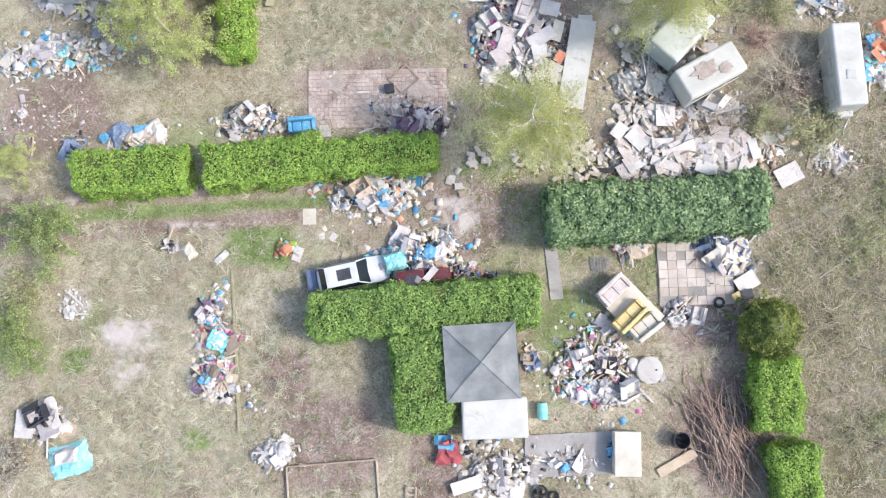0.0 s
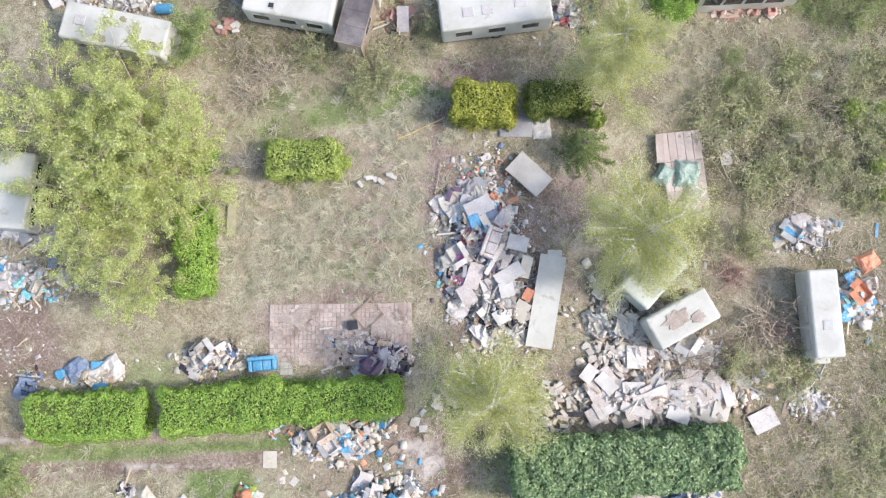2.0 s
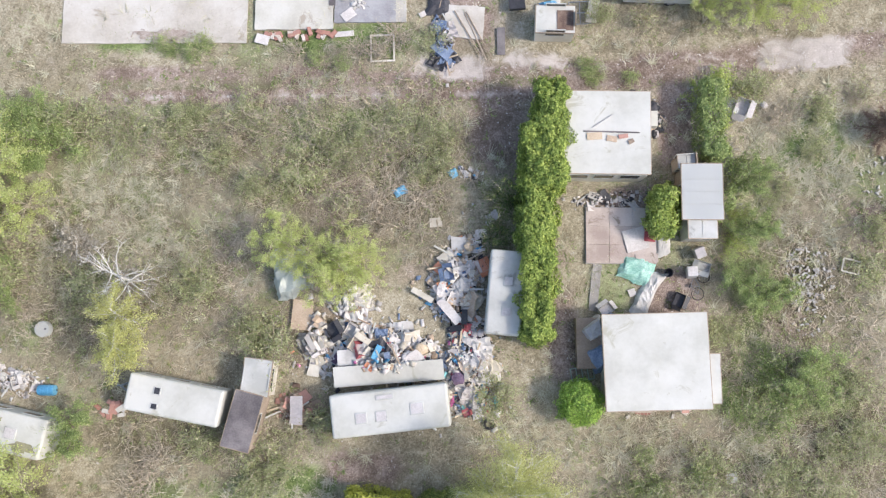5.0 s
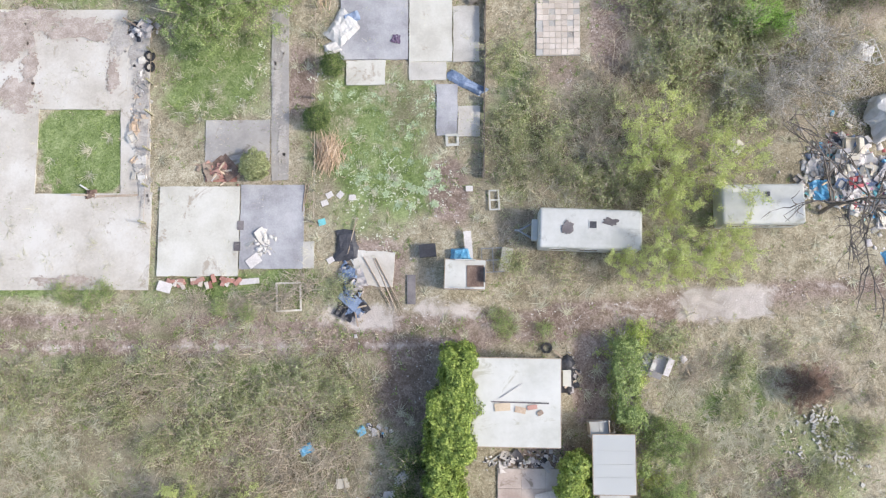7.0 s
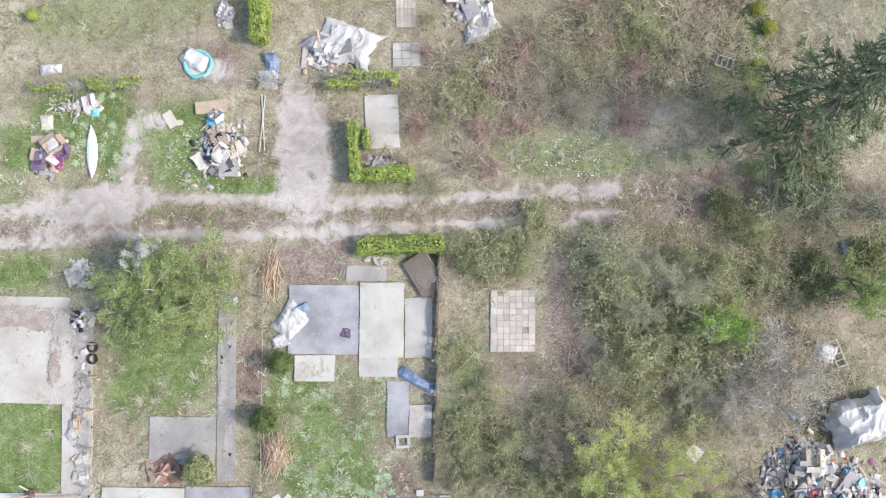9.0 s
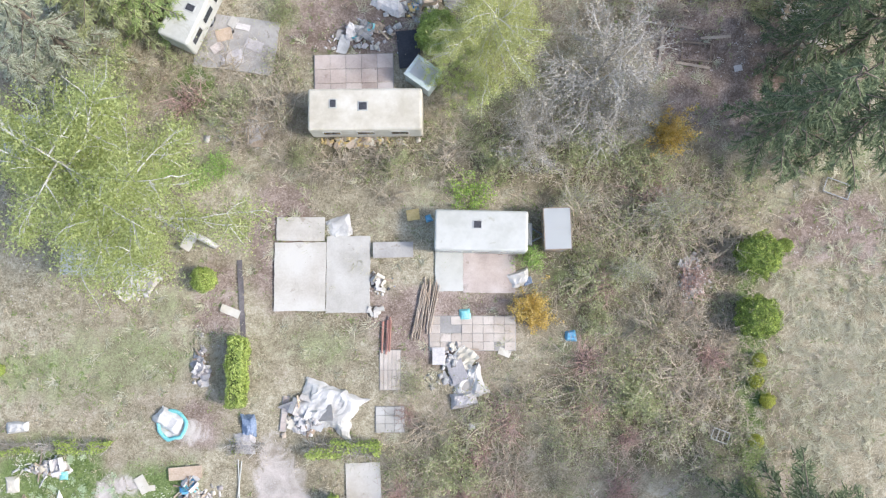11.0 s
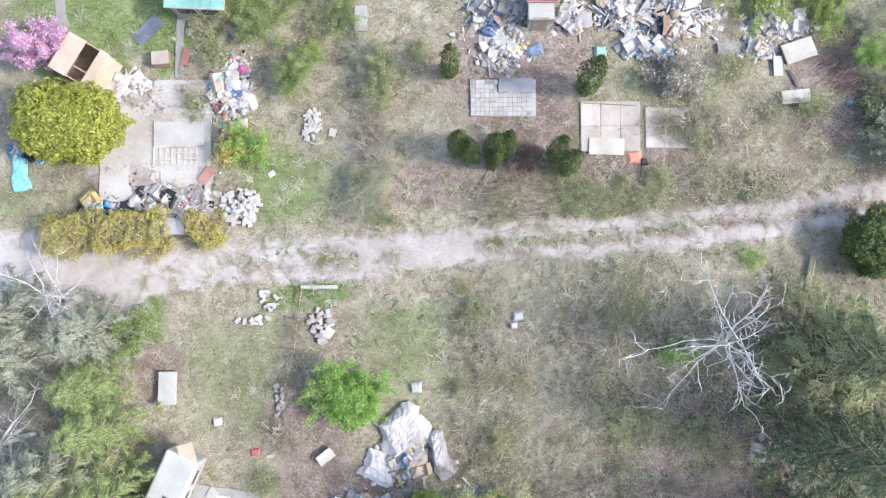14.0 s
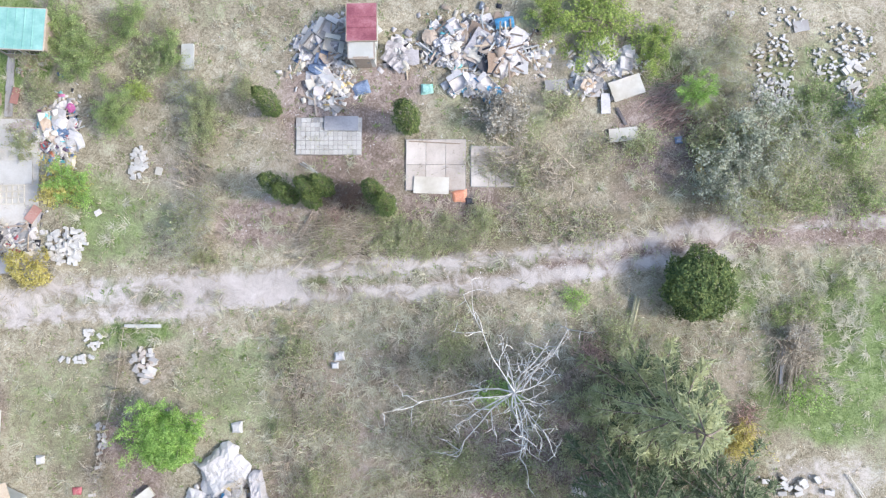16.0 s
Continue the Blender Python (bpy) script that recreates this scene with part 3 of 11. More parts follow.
def plant_meshes(kind, variant):
    """Trunk and crown of one kind of tree or shrub, about 1 m in radius and in height times its proportions."""
    key = (kind, variant)
    dark, dead = kind == "dark_tree", kind == "dead_tree"
    if key in CACHE:
        return CACHE[key]
    r = np.random.default_rng(1000 + 17 * variant + sum(map(ord, kind)))
    kind = "bare_tree" if dark or dead else kind
    lines, P, N = [], [], []
    crown = None
    unit = np.array
    if kind in ("birch", "big_birch", "willow", "maple", "bare_tree", "blossom_tree", "twiggy_tree"):
        H = {"birch": 2.6, "big_birch": 2.6, "willow": 1.9, "maple": 1.7, "bare_tree": 2.2, "blossom_tree": 1.5, "twiggy_tree": 1.7}[kind]
        stems = 1 if kind in ("birch", "big_birch", "bare_tree") else 3
        for s in range(stems):
            lean = r.normal(0, 0.12 if stems == 1 else 0.35, 2)
            trunk = wander(r, (0, 0, 0), (lean[0], lean[1], 1), H * 0.86, 8, 0.14)
            lines.append((trunk, np.linspace({"big_birch": 0.034, "birch": 0.04, "twiggy_tree": 0.026, "willow": 0.03}.get(kind, 0.03 if dark else 0.062 if stems == 1 else 0.045), 0.006, 9)))
            n1 = {"birch": 20, "big_birch": 34, "willow": 11, "maple": 10, "bare_tree": 17, "blossom_tree": 8, "twiggy_tree": 13}[kind]
            for i in range(n1):
                f = r.uniform(0.5, 0.97) if dead else r.uniform(0.36, 0.97) if kind == "big_birch" else r.uniform(0.22, 0.97)
                k = f * 8
                base = trunk[int(k)] + (trunk[min(8, int(k) + 1)] - trunk[int(k)]) * (k % 1)
                az = i * 2.4 + r.normal(0, 0.3)
                el = r.uniform(0.15, 0.75)
                L = (1.15 - 0.55 * f) * r.uniform(0.65, 1.05)
                if kind == "bare_tree":
                    L = r.uniform(0.6, 1.3) if dead else r.uniform(0.55, 1.2)
                    el = el - 0.25 if dead else el
                limb = wander(r, base, (math.cos(az), math.sin(az), el), L, 6, 0.42 if kind == "bare_tree" else 0.3, 0.35 if "birch" in kind else 0.1)
                w = {"bare_tree": 0.021 if dead else 0.015 if dark else 0.030, "big_birch": 0.014, "birch": 0.012, "willow": 0.010, "maple": 0.013, "twiggy_tree": 0.009}.get(kind, 0.02) * (1.2 - f * 0.6)
                lines.append((limb, np.linspace(w, 0.005 if kind == "bare_tree" else 0.003, 7), 3))
                for j in range({"bare_tree": 6, "big_birch": 9, "twiggy_tree": 17}.get(kind, 5)):
                    q = limb[r.integers(1, 7)]
                    d = (limb[-1] - limb[0]) / L + r.normal(0, 0.7, 3)
                    sub = wander(r, q, d, L * r.uniform(0.25, 0.5), 4, 0.5 if kind == "bare_tree" else 0.35, 0.3)
                    lines.append((sub, np.linspace(0.009, 0.0025, 5) if kind == "bare_tree" else np.linspace(0.0045, 0.0015, 5), 3 if kind == "bare_tree" else 1))
                    if kind == "bare_tree":
                        for _ in range(2):
                            tw = wander(r, sub[r.integers(1, 5)], r.normal(0, 1, 3), L * 0.16, 3, 0.5)
                            lines.append((tw, np.linspace(0.005, 0.0015, 4), 1))
                    else:
                        per = {"birch": 80, "big_birch": 190, "willow": 70, "maple": 58, "blossom_tree": 100, "twiggy_tree": 8}[kind]
                        t = r.uniform(1.6 if kind == "willow" else 0, 4, per)
                        i0 = np.minimum(t.astype(int), 3)
                        c = sub[i0] + (sub[i0 + 1] - sub[i0]) * (t - i0)[:, None]
                        P.append(c + r.normal(0, 1, (per, 3)) * unit([0.055, 0.055, 0.06]) * (0.8 if kind == "willow" else 1.0) - unit([0, 0, 1]) * r.uniform(0, 0.10, per)[:, None])
                        N.append(np.tile([0, 0, 1.0], (per, 1)) + r.normal(0, 0.4, (per, 3)))
        bark = {"maple": "bark", "blossom_tree": "bark", "twiggy_tree": "twig_grey", "willow": "twig"}.get(kind, "bark_pale")
        bark = "bark_dark" if dark else bark
    elif kind in ("scrub", "bare_shrub", "red_shrub", "golden_shrub", "thicket", "grey_shrub"):
        n = {"scrub": 46, "bare_shrub": 80, "red_shrub": 90, "golden_shrub": 44, "thicket": 56, "grey_shrub": 50}[kind]
        for i in range(n):
            az, el = r.uniform(0, 2 * np.pi), r.uniform(0.25, 1.5)
            L = r.uniform(0.5, 1.25) * (0.75 + 0.3 * math.cos(az * 3 + variant))
            b = r.normal(0, 0.22, 3) * unit([1, 1, 0])
            st = wander(r, b, (math.cos(az), math.sin(az), math.tan(min(el, 1.3))), L, 3, 0.4, 0.5)
            lines.append((st, np.linspace(0.013, 0.003, 4), 1 if i % 3 else 3))
            for _ in range(4):
                q = st[r.integers(1, 4)]
                sub = wander(r, q, (st[-1] - st[0]) / L + r.normal(0, 0.8, 3), L * r.uniform(0.25, 0.5), 2, 0.4, 0.2)
                lines.append((sub[::2], [0.006, 0.002], 1))
                per = {"scrub": 12, "golden_shrub": 28, "thicket": 4, "grey_shrub": 20}.get(kind, 0)
                if per:
                    c = sub[r.integers(0, 3, per)]
                    P.append(c + r.normal(0, 0.07, (per, 3)))
                    N.append(np.tile([0, 0, 1.0], (per, 1)))
        bark = {"red_shrub": "twig_red"}.get(kind, "twig")
    elif kind in ("ball", "small_ball", "cypress"):
        H = 3.6 if kind == "cypress" else 1.5
        n = {"ball": 16000, "small_ball": 4600, "cypress": 5200}[kind]
        lines.append((unit([[0, 0, 0], [0, 0, H * 0.4], [0, 0, H * 0.85]]), [0.07, 0.05, 0.02]))
        d = r.normal(0, 1, (n, 3))
        d /= np.linalg.norm(d, axis=1)[:, None]
        if kind != "cypress":
            rad = 0.90 + lumps(d, 2.4, 0.26, variant + 5) + lumps(d, 6, 0.16, variant)
            P = [d * rad * (1 - np.abs(r.normal(0, 0.10, (n, 1)))) * unit([1, 1, 0.72]) + unit([0, 0, 0.78])]
            N = [d + unit([0, 0, 0.3])]
        else:
            z = r.uniform(0, 1, n)
            az = r.uniform(0, 2 * np.pi, n)
            prof = np.sin(np.pi * (0.12 + 0.86 * z)) ** 0.7
            q = np.stack([np.cos(az), np.sin(az), z * H], 1)
            rad = (prof * (0.85 + lumps(q, 2.2, 0.5, variant)[:, 0] + r.normal(0, 0.08, n)))[:, None]
            P = [np.concatenate([q[:, :2] * rad, q[:, 2:] + r.normal(0, 0.05, (n, 1))], 1)]
            N = [q * unit([1, 1, 0]) + unit([0, 0, 0.5])]
        bark = "bark"
    elif kind == "spruce":
        H = 3.2
        fronds = []
        lines.append((wander(r, (0, 0, 0), (0, 0, 1), H, 8, 0.04), np.linspace(0.055, 0.008, 9)))
        for i in range(44):
            f = 0.1 + 0.88 * i / 44
            az, L = i * 2.39996, (1.1 - 0.98 * f) * r.uniform(0.75, 1.15)
            limb = wander(r, (0, 0, f * H), (math.cos(az), math.sin(az), 0.12), L, 5, 0.16, 0.5)
            lines.append((limb, np.linspace(0.015, 0.004, 6), 3))
            for k in range(int(8 + 28 * L)):
                t = r.uniform(0.8, 5)
                i0 = min(int(t), 4)
                q = limb[i0] + (limb[i0 + 1] - limb[i0]) * (t - i0)
                d = limb[i0 + 1] - limb[i0]
                side = np.cross(d / np.linalg.norm(d), [0, 0, 1.0]) * r.choice([-1, 1])
                sub = wander(r, q, d / np.linalg.norm(d) * 0.8 + side * 0.8 - unit([0, 0, 0.25]), 0.22 * (1.15 - t / 7) * r.uniform(0.5, 1.2), 2, 0.2, 0.3)
                fronds.append((sub, [0.009, 0.008, 0.003], 1))
                for u in (0.3, 0.5, 0.8, 1.1, 1.4, 1.7):
                    k0 = min(int(u), 1)
                    c = sub[k0] + (sub[k0 + 1] - sub[k0]) * (u - k0)
                    d2 = sub[k0 + 1] - sub[k0] + r.normal(0, 0.07, 3) * unit([1, 1, 0.4])
                    d2 /= np.linalg.norm(d2) + 1e-9
                    fronds.append((np.stack([c, c + d2 * r.uniform(0.04, 0.09)]), [0.008, 0.002], 1))
        crown = fronds
        bark = "bark"
    if kind == "bare_tree":
        groups = [[lines[0]]]
        for ln in lines[1:]:
            if len(ln[0]) == 7:
                groups.append([])
            groups[-1].append(ln)
        trunk = [tubes("trunk" if i == 0 else "limb", g, bark) for i, g in enumerate(groups)]
    else:
        trunk = tubes(kind + "_wood", lines, bark)
    if len(P):
        crown = (np.concatenate(P), np.concatenate(N))
    CACHE[key] = (trunk, crown)
    return CACHE[key]


PLANTS = {
    "birch": ("tree", "birch_leaf", 0.026, "tall birch with pale limbs and thin yellow-green spring leaves"),
    "big_birch": ("tree", "birch_leaf", 0.0118, "very tall birch with pale limbs and feathery yellow-green crown"),
    "willow": ("tree", "willow_leaf", 0.0215, "spreading tree in fresh yellow-green spring leaf"),
    "maple": ("tree", "bush_leaf", 0.029, "bushy green tree with several stems"),
    "bare_tree": ("tree", "", 0, "dead bare tree with crooked pale grey limbs"),
    "dead_tree": ("tree", "", 0, "tall dead bare tree with crooked pale grey limbs"),
    "dark_tree": ("tree", "", 0, "bare tree with dark branching limbs"),
    "twiggy_tree": ("tree", "olive_leaf", 0.020, "grey twiggy tree with the first small olive buds"),
    "blossom_tree": ("tree", "blossom", 0.036, "small tree covered in pink blossom"),
    "scrub": ("shrub", "olive_leaf", 0.037, "straggling olive-green shrub among the dry grass"),
    "thicket": ("shrub", "olive_leaf", 0.031, "nearly leafless brown bramble thicket"),
    "bare_shrub": ("shrub", "", 0, "bare grey-brown leafless shrub"),
    "red_shrub": ("shrub", "", 0, "bare reddish-brown leafless shrub"),
    "golden_shrub": ("shrub", "golden", 0.042, "golden-yellow flowering shrub in dry grass"),
    "grey_shrub": ("shrub", "grey_leaf", 0.05, "dry grey feathery shrub"),
    "ball": ("bush", "laurel_yellow", 0.040, "dense rounded yellow-green bush"),
    "small_ball": ("bush", "laurel_yellow", 0.072, "small rounded yellow-green garden bush"),
    "cypress": ("conifer", "cypress_leaf", 0.068, "upright dark green dwarf conifer"),
    "spruce": ("conifer", "spruce_leaf", 0.028, "tall dark spruce with drooping limbs"),
}


def sprays(kind, variant, fronds, mat):
    """The needle sprays of a conifer, shaped once and coloured for each material."""
    key = (kind, variant, "sprays")
    if key not in CACHE:
        CACHE[key] = tubes(kind + "_sprays", fronds, mat)
    me = CACHE[key].copy()
    me.materials[0] = MAT[mat]
    return me


def plant(kind, x, y, radius, height=None, leaf=None, variant=0, rz=None, label="", name=""):
    """A tree or shrub: its wood and its crown, scaled to radius and height."""
    if kind == "ball" and radius < 1.25:
        kind = "small_ball"
    wood, crown = plant_meshes(kind, variant % 4)
    cat, mat, size, text = PLANTS[kind]
    mat = leaf or mat
    r = random.Random(int(x * 31 + y * 57))
    ob = thing(name or {"tree": {"maple": "tree", "twiggy_tree": "tree", "dark_tree": "bare_tree", "dead_tree": "bare_tree", "big_birch": "birch"}.get(kind, kind), "bush": "round_bush", "conifer": kind}.get(cat, kind), x, y, -0.02, r.uniform(0, 360) if rz is None else rz, label or text, cat)
    top = {"birch": 2.3, "big_birch": 2.3, "willow": 1.75, "maple": 1.55, "bare_tree": 2.1, "dark_tree": 2.1, "dead_tree": 2.1, "twiggy_tree": 1.6, "blossom_tree": 1.4, "ball": 1.5, "small_ball": 1.5, "cypress": 3.6, "spruce": 3.2}.get(kind, 0.9)
    ob.scale = (radius, radius, (height / top) if height else radius)
    if isinstance(wood, list):
        stem = part("trunk", wood[0], "", ob)
        for me in wood[1:]:
            part("limb", me, "", stem)
    else:
        part("trunk" if cat in ("tree", "conifer", "bush") else "wood", wood, "", ob)
    if crown is not None and mat:
        key = (kind, variant % 4, mat)
        if key not in CACHE:
            CACHE[key] = sprays(kind, variant % 4, crown, mat) if isinstance(crown, list) else leaves(kind + "_leaves", crown[0], crown[1], size, mat, np.random.default_rng(variant + 5), 1.8)
        part("crown", CACHE[key], "", ob)
    return ob


def scatter(corners, n, kinds, size, tall, seed, leaf=None):
    """Shrubs strewn at uneven gaps over a patch of rough ground."""
    r = random.Random(seed)
    xs, ys = [p[0] for p in corners], [p[1] for p in corners]
    put = []
    for _ in range(n * 40):
        x, y = r.uniform(min(xs), max(xs)), r.uniform(min(ys), max(ys))
        inside = sum(((a[1] > y) != (b[1] > y)) and x < (b[0] - a[0]) * (y - a[1]) / (b[1] - a[1]) + a[0] for a, b in zip(corners, corners[1:] + corners[:1])) % 2
        if inside and all((x - p) ** 2 + (y - q) ** 2 > (0.75 * size[0]) ** 2 for p, q in put):
            put.append((x, y))
            plant(r.choice(kinds), x, y, r.uniform(*size), r.uniform(*tall), variant=r.randrange(4), leaf=leaf)
        if len(put) == n:
            break


# ---- buildings and caravans ----
def windows_row(ob, length, y, z, n, w=0.9, h=0.55, name="window", pane="glass"):
    for i in range(n):
        px = (i + 0.5) / n * length - length / 2
        win = part(name, cuboid(bmesh.new(), w, 0.03, h, px, y, z), pane, ob)
        part("frame", fresh((w + 0.1, 0.05, 0.05, px, y, z - 0.05), (w + 0.1, 0.05, 0.05, px, y, z + h), (0.05, 0.05, h, px - w / 2 - 0.025, y, z), (0.05, 0.05, h, px + w / 2 + 0.025, y, z)), "alu", win)


def caravan(x, y, length, width, ang, h=2.15, skin="white", hatches=(), patches=(), label="", drawbar=1, vent="black", scar="rust", pane="glass"):
    """A touring caravan: rounded body, windows, roof hatches, wheels and drawbar. Hatches and patches: (along, across, sx, sy)."""
    ob = thing("caravan", x, y, 0, ang, label or "abandoned white touring caravan with a weathered roof", "caravan")
    low = 0.35
    bm = cuboid(bmesh.new(), length, width, h - low, 0, 0, low, bevel=0.14, seg=3)
    for v in bm.verts:
        if v.co.z > h - 0.2:
            v.co.z += 0.06 * (1 - (2 * v.co.y / width) ** 2)
    part("body", bm, skin, ob)
    for sy in (-1, 1):
        part("roof_rail", cuboid(bmesh.new(), length * 0.96, 0.04, 0.04, 0, sy * (width / 2 - 0.13), h - 0.035), "alu", ob, "aluminium roof rail")
    for sy in (-1, 1):
        windows_row(ob, length * 0.9, sy * (width / 2), 1.15, 3, pane=pane)
    for a, b, sx, sy in hatches:
        hatch = part("roof_hatch", cuboid(bmesh.new(), sx + 0.12, sy + 0.12, 0.05, a, b, h, bevel=0.015), "alu", ob, "roof hatch with a dark opening")
        part("opening", cuboid(bmesh.new(), sx, sy, 0.01, a, b, h + 0.052), vent, hatch)
    for a, b, sx, sy in patches:
        bm = bmesh.new()
        ring = [(a + sx / 2 * k * math.cos(w), b + sy / 2 * k * math.sin(w)) for w, k in ((i * math.pi / 16, 0.8 + 0.55 * noise.noise(Vector((math.cos(i * math.pi / 16) * 2.4 + a, math.sin(i * math.pi / 16) * 2.4 + b, 1)))) for i in range(32))]
        low_ring, top_ring = [[bm.verts.new((u, v, h + z)) for u, v in ring] for z in (0.0, 0.016 + 0.06 * (1 - min(1.0, abs(b))))]
        bm.faces.new(top_ring)
        for i in range(32):
            bm.faces.new((low_ring[i], low_ring[(i + 1) % 32], top_ring[(i + 1) % 32], top_ring[i]))
        part("roof_patch", bm, scar, ob, "bare patch where the roof skin has gone")
    for sy in (-1, 1):
        w = part("wheel", tube(bmesh.new(), (0, sy * (width / 2 - 0.25), 0.32), (0, sy * (width / 2 - 0.05), 0.32), 0.32, n=16), "rubber", ob)
        part("hub", tube(bmesh.new(), (0, sy * (width / 2 - 0.05), 0.32), (0, sy * (width / 2 - 0.03), 0.32), 0.16, n=12), "steel", w)
    if drawbar:
        s = 1 if drawbar > 0 else -1
        bm = bmesh.new()
        for sy in (-1, 1):
            tube(bm, (s * length * 0.48, sy * 0.6, 0.42), (s * (length / 2 + 1.0), 0, 0.42), 0.05)
        tube(bm, (s * (length / 2 + 0.95), 0, 0.42), (s * (length / 2 + 1.2), 0, 0.45), 0.06)
        tube(bm, (s * (length / 2 + 0.8), 0.05, 0.0), (s * (length / 2 + 0.8), 0.05, 0.6), 0.035)
        part("drawbar", bm, "steel", ob, "steel drawbar")
        part("gas_locker", cuboid(bmesh.new(), 0.35, width * 0.55, 0.5, s * (length / 2 + 0.14), 0, 0.5, bevel=0.05), skin, ob)
    return ob


def cabin(x, y, length, width, ang, h=2.35, roof="white", wall="cream", label="", over=0.15, name="cabin", windows=3, pitch=0.0, seams=6, tilt=0.0):
    """A flat-roofed hut or mobile home with walls, windows, a door and a jointed roof."""
    ob = thing(name, x, y, 0, ang, label, "building")
    t = 0.1
    for sy in (-1, 1):
        part("wall", cuboid(bmesh.new(), length, t, h, 0, sy * (width / 2 - t / 2), 0), wall, ob)
    for sx in (-1, 1):
        part("wall", cuboid(bmesh.new(), t, width - 2 * t, h, sx * (length / 2 - t / 2), 0, 0), wall, ob)
    bm = cuboid(bmesh.new(), length + 2 * over, width + 2 * over, 0.1, 0, 0, h + 0.002)
    bmesh.ops.subdivide_edges(bm, edges=bm.edges[:], cuts=8, use_grid_fill=True)
    for v in bm.verts:
        v.co.z += pitch * (1 - abs(2 * v.co.y / width)) + 0.03 * noise.noise(v.co * 0.8) + tilt * v.co.y
    rf = part("roof", bm, roof, ob)
    for k in range(1, seams):
        part("roof_seam", cuboid(bmesh.new(), 0.04, width + 2 * over - 0.04, 0.05, length * (k / seams - 0.5), 0, h + 0.08), roof, rf)
    bm = bmesh.new()
    for sy in (-1, 1):
        cuboid(bm, length + 2 * over + 0.06, 0.04, 0.12, 0, sy * (width / 2 + over + 0.021), h - 0.02)
    for sx in (-1, 1):
        cuboid(bm, 0.04, width + 2 * over, 0.12, sx * (length / 2 + over + 0.021), 0, h - 0.02)
    part("fascia", bm, "wood", ob)
    for sy in (-1, 1):
        windows_row(ob, length * 0.92, sy * (width / 2), 1.0, windows, 1.0, 0.8)
    dr = part("door", cuboid(bmesh.new(), 0.05, 0.82, 1.95, length / 2 + 0.02, 0, 0.02), "wood", ob)
    part("handle", cuboid(bmesh.new(), 0.06, 0.12, 0.03, length / 2 + 0.06, 0.3, 1.0), "steel", dr)
    return ob


def deck(x, y, length, width, ang, nx, ny, mat="slab", h=0.06, label="", name="patio", gap=0.02, miss=0.0, seed=0, category="paving"):
    """A paved or boarded area: a bed with single slabs on it."""
    r = random.Random(seed + int(x * 10))
    ob = thing(name, x, y, 0, ang, label, category, kind="structure")
    part("bed", cuboid(bmesh.new(), length + 0.06, width + 0.06, h * 0.7 + 0.06, 0, 0, -0.06), "dirt" if mat == "brickpave" else "concrete_grey", ob)
    key = ("slab", round(length / nx, 3), round(width / ny, 3), mat)
    if key not in CACHE:
        CACHE[key] = bm_mesh("slab", cuboid(bmesh.new(), length / nx - gap, width / ny - gap, h * 0.6 + 0.02, bevel=0.008), mat)
    for i in range(nx):
        for j in range(ny):
            if r.random() < miss:
                continue
            s = part("slab", CACHE[key], "", ob)
            s.matrix_local = pose(length * ((i + 0.5) / nx - 0.5), width * ((j + 0.5) / ny - 0.5), h * 0.4 + r.uniform(-0.006, 0.008), r.uniform(-0.6, 0.6), r.uniform(-0.6, 0.6), r.uniform(-0.8, 0.8))
    return ob


def pad(x, y, length, width, ang, mat="concrete", h=0.07, label="cracked pale concrete base", name="concrete_pad", seed=0):
    """A poured base with uneven, chipped edges."""
    bm = cuboid(bmesh.new(), length, width, h + 0.1, 0, 0, -0.1)
    bmesh.ops.subdivide_edges(bm, edges=bm.edges[:], cuts=16, use_grid_fill=True)
    for v in bm.verts:
        k = noise.noise(Vector((v.co.x * 1.3 + seed + x, v.co.y * 1.3 + y, 0)))
        j = noise.noise(Vector((v.co.x * 3.1 + y, v.co.y * 3.1 + x, 3)))
        if abs(v.co.x) > length * 0.49:
            v.co.x += 0.03 * k + 0.03 * j
        if abs(v.co.y) > width * 0.49:
            v.co.y += 0.03 * j + 0.03 * k
        v.co.z += 0.012 * k
    return solo(name, bm_mesh(name, bm, mat), x, y, 0, ang, label, "paving", kind="structure")


def dirt(x, y, rx, ry, ang=0, mat="dirt", z=0.085, seed=1, label="brown soil washed over concrete"):
    """Thin soil spread over a hard surface: a ragged patch with crumbs round it."""
    r = np.random.default_rng(seed)
    c, s = math.cos(radians(ang)), math.sin(radians(ang))
    bm = bmesh.new()
    for k in range(90):
        n = 40 if k == 0 else 7
        q = 0 if k == 0 else r.uniform(0.55, 1.35)
        az = r.uniform(0, 2 * np.pi)
        u0, v0 = q * math.cos(az) * rx, q * math.sin(az) * ry
        g = 1.0 if k == 0 else r.uniform(0.03, 0.2) * min(1.0, 1.5 - q)
        ring = []
        for i in range(n):
            w = 2 * np.pi * i / n
            e = g * (0.75 + 0.5 * noise.noise(Vector((math.cos(w) * 1.8 + seed, math.sin(w) * 1.8, k))) + 0.16 * r.uniform(-1, 1))
            u, v = u0 + e * math.cos(w) * (rx if k == 0 else 1.0), v0 + e * math.sin(w) * (ry if k == 0 else 1.0)
            ring.append(bm.verts.new((x + u * c - v * s, y + u * s + v * c, z + 0.0012 * (seed % 29) + 0.0002 * (k % 9))))
        bm.faces.new(ring)
    tagged(new("soil_spread", bm_mesh("soil_spread", bm, mat)), label, "soil", kind="stuff")


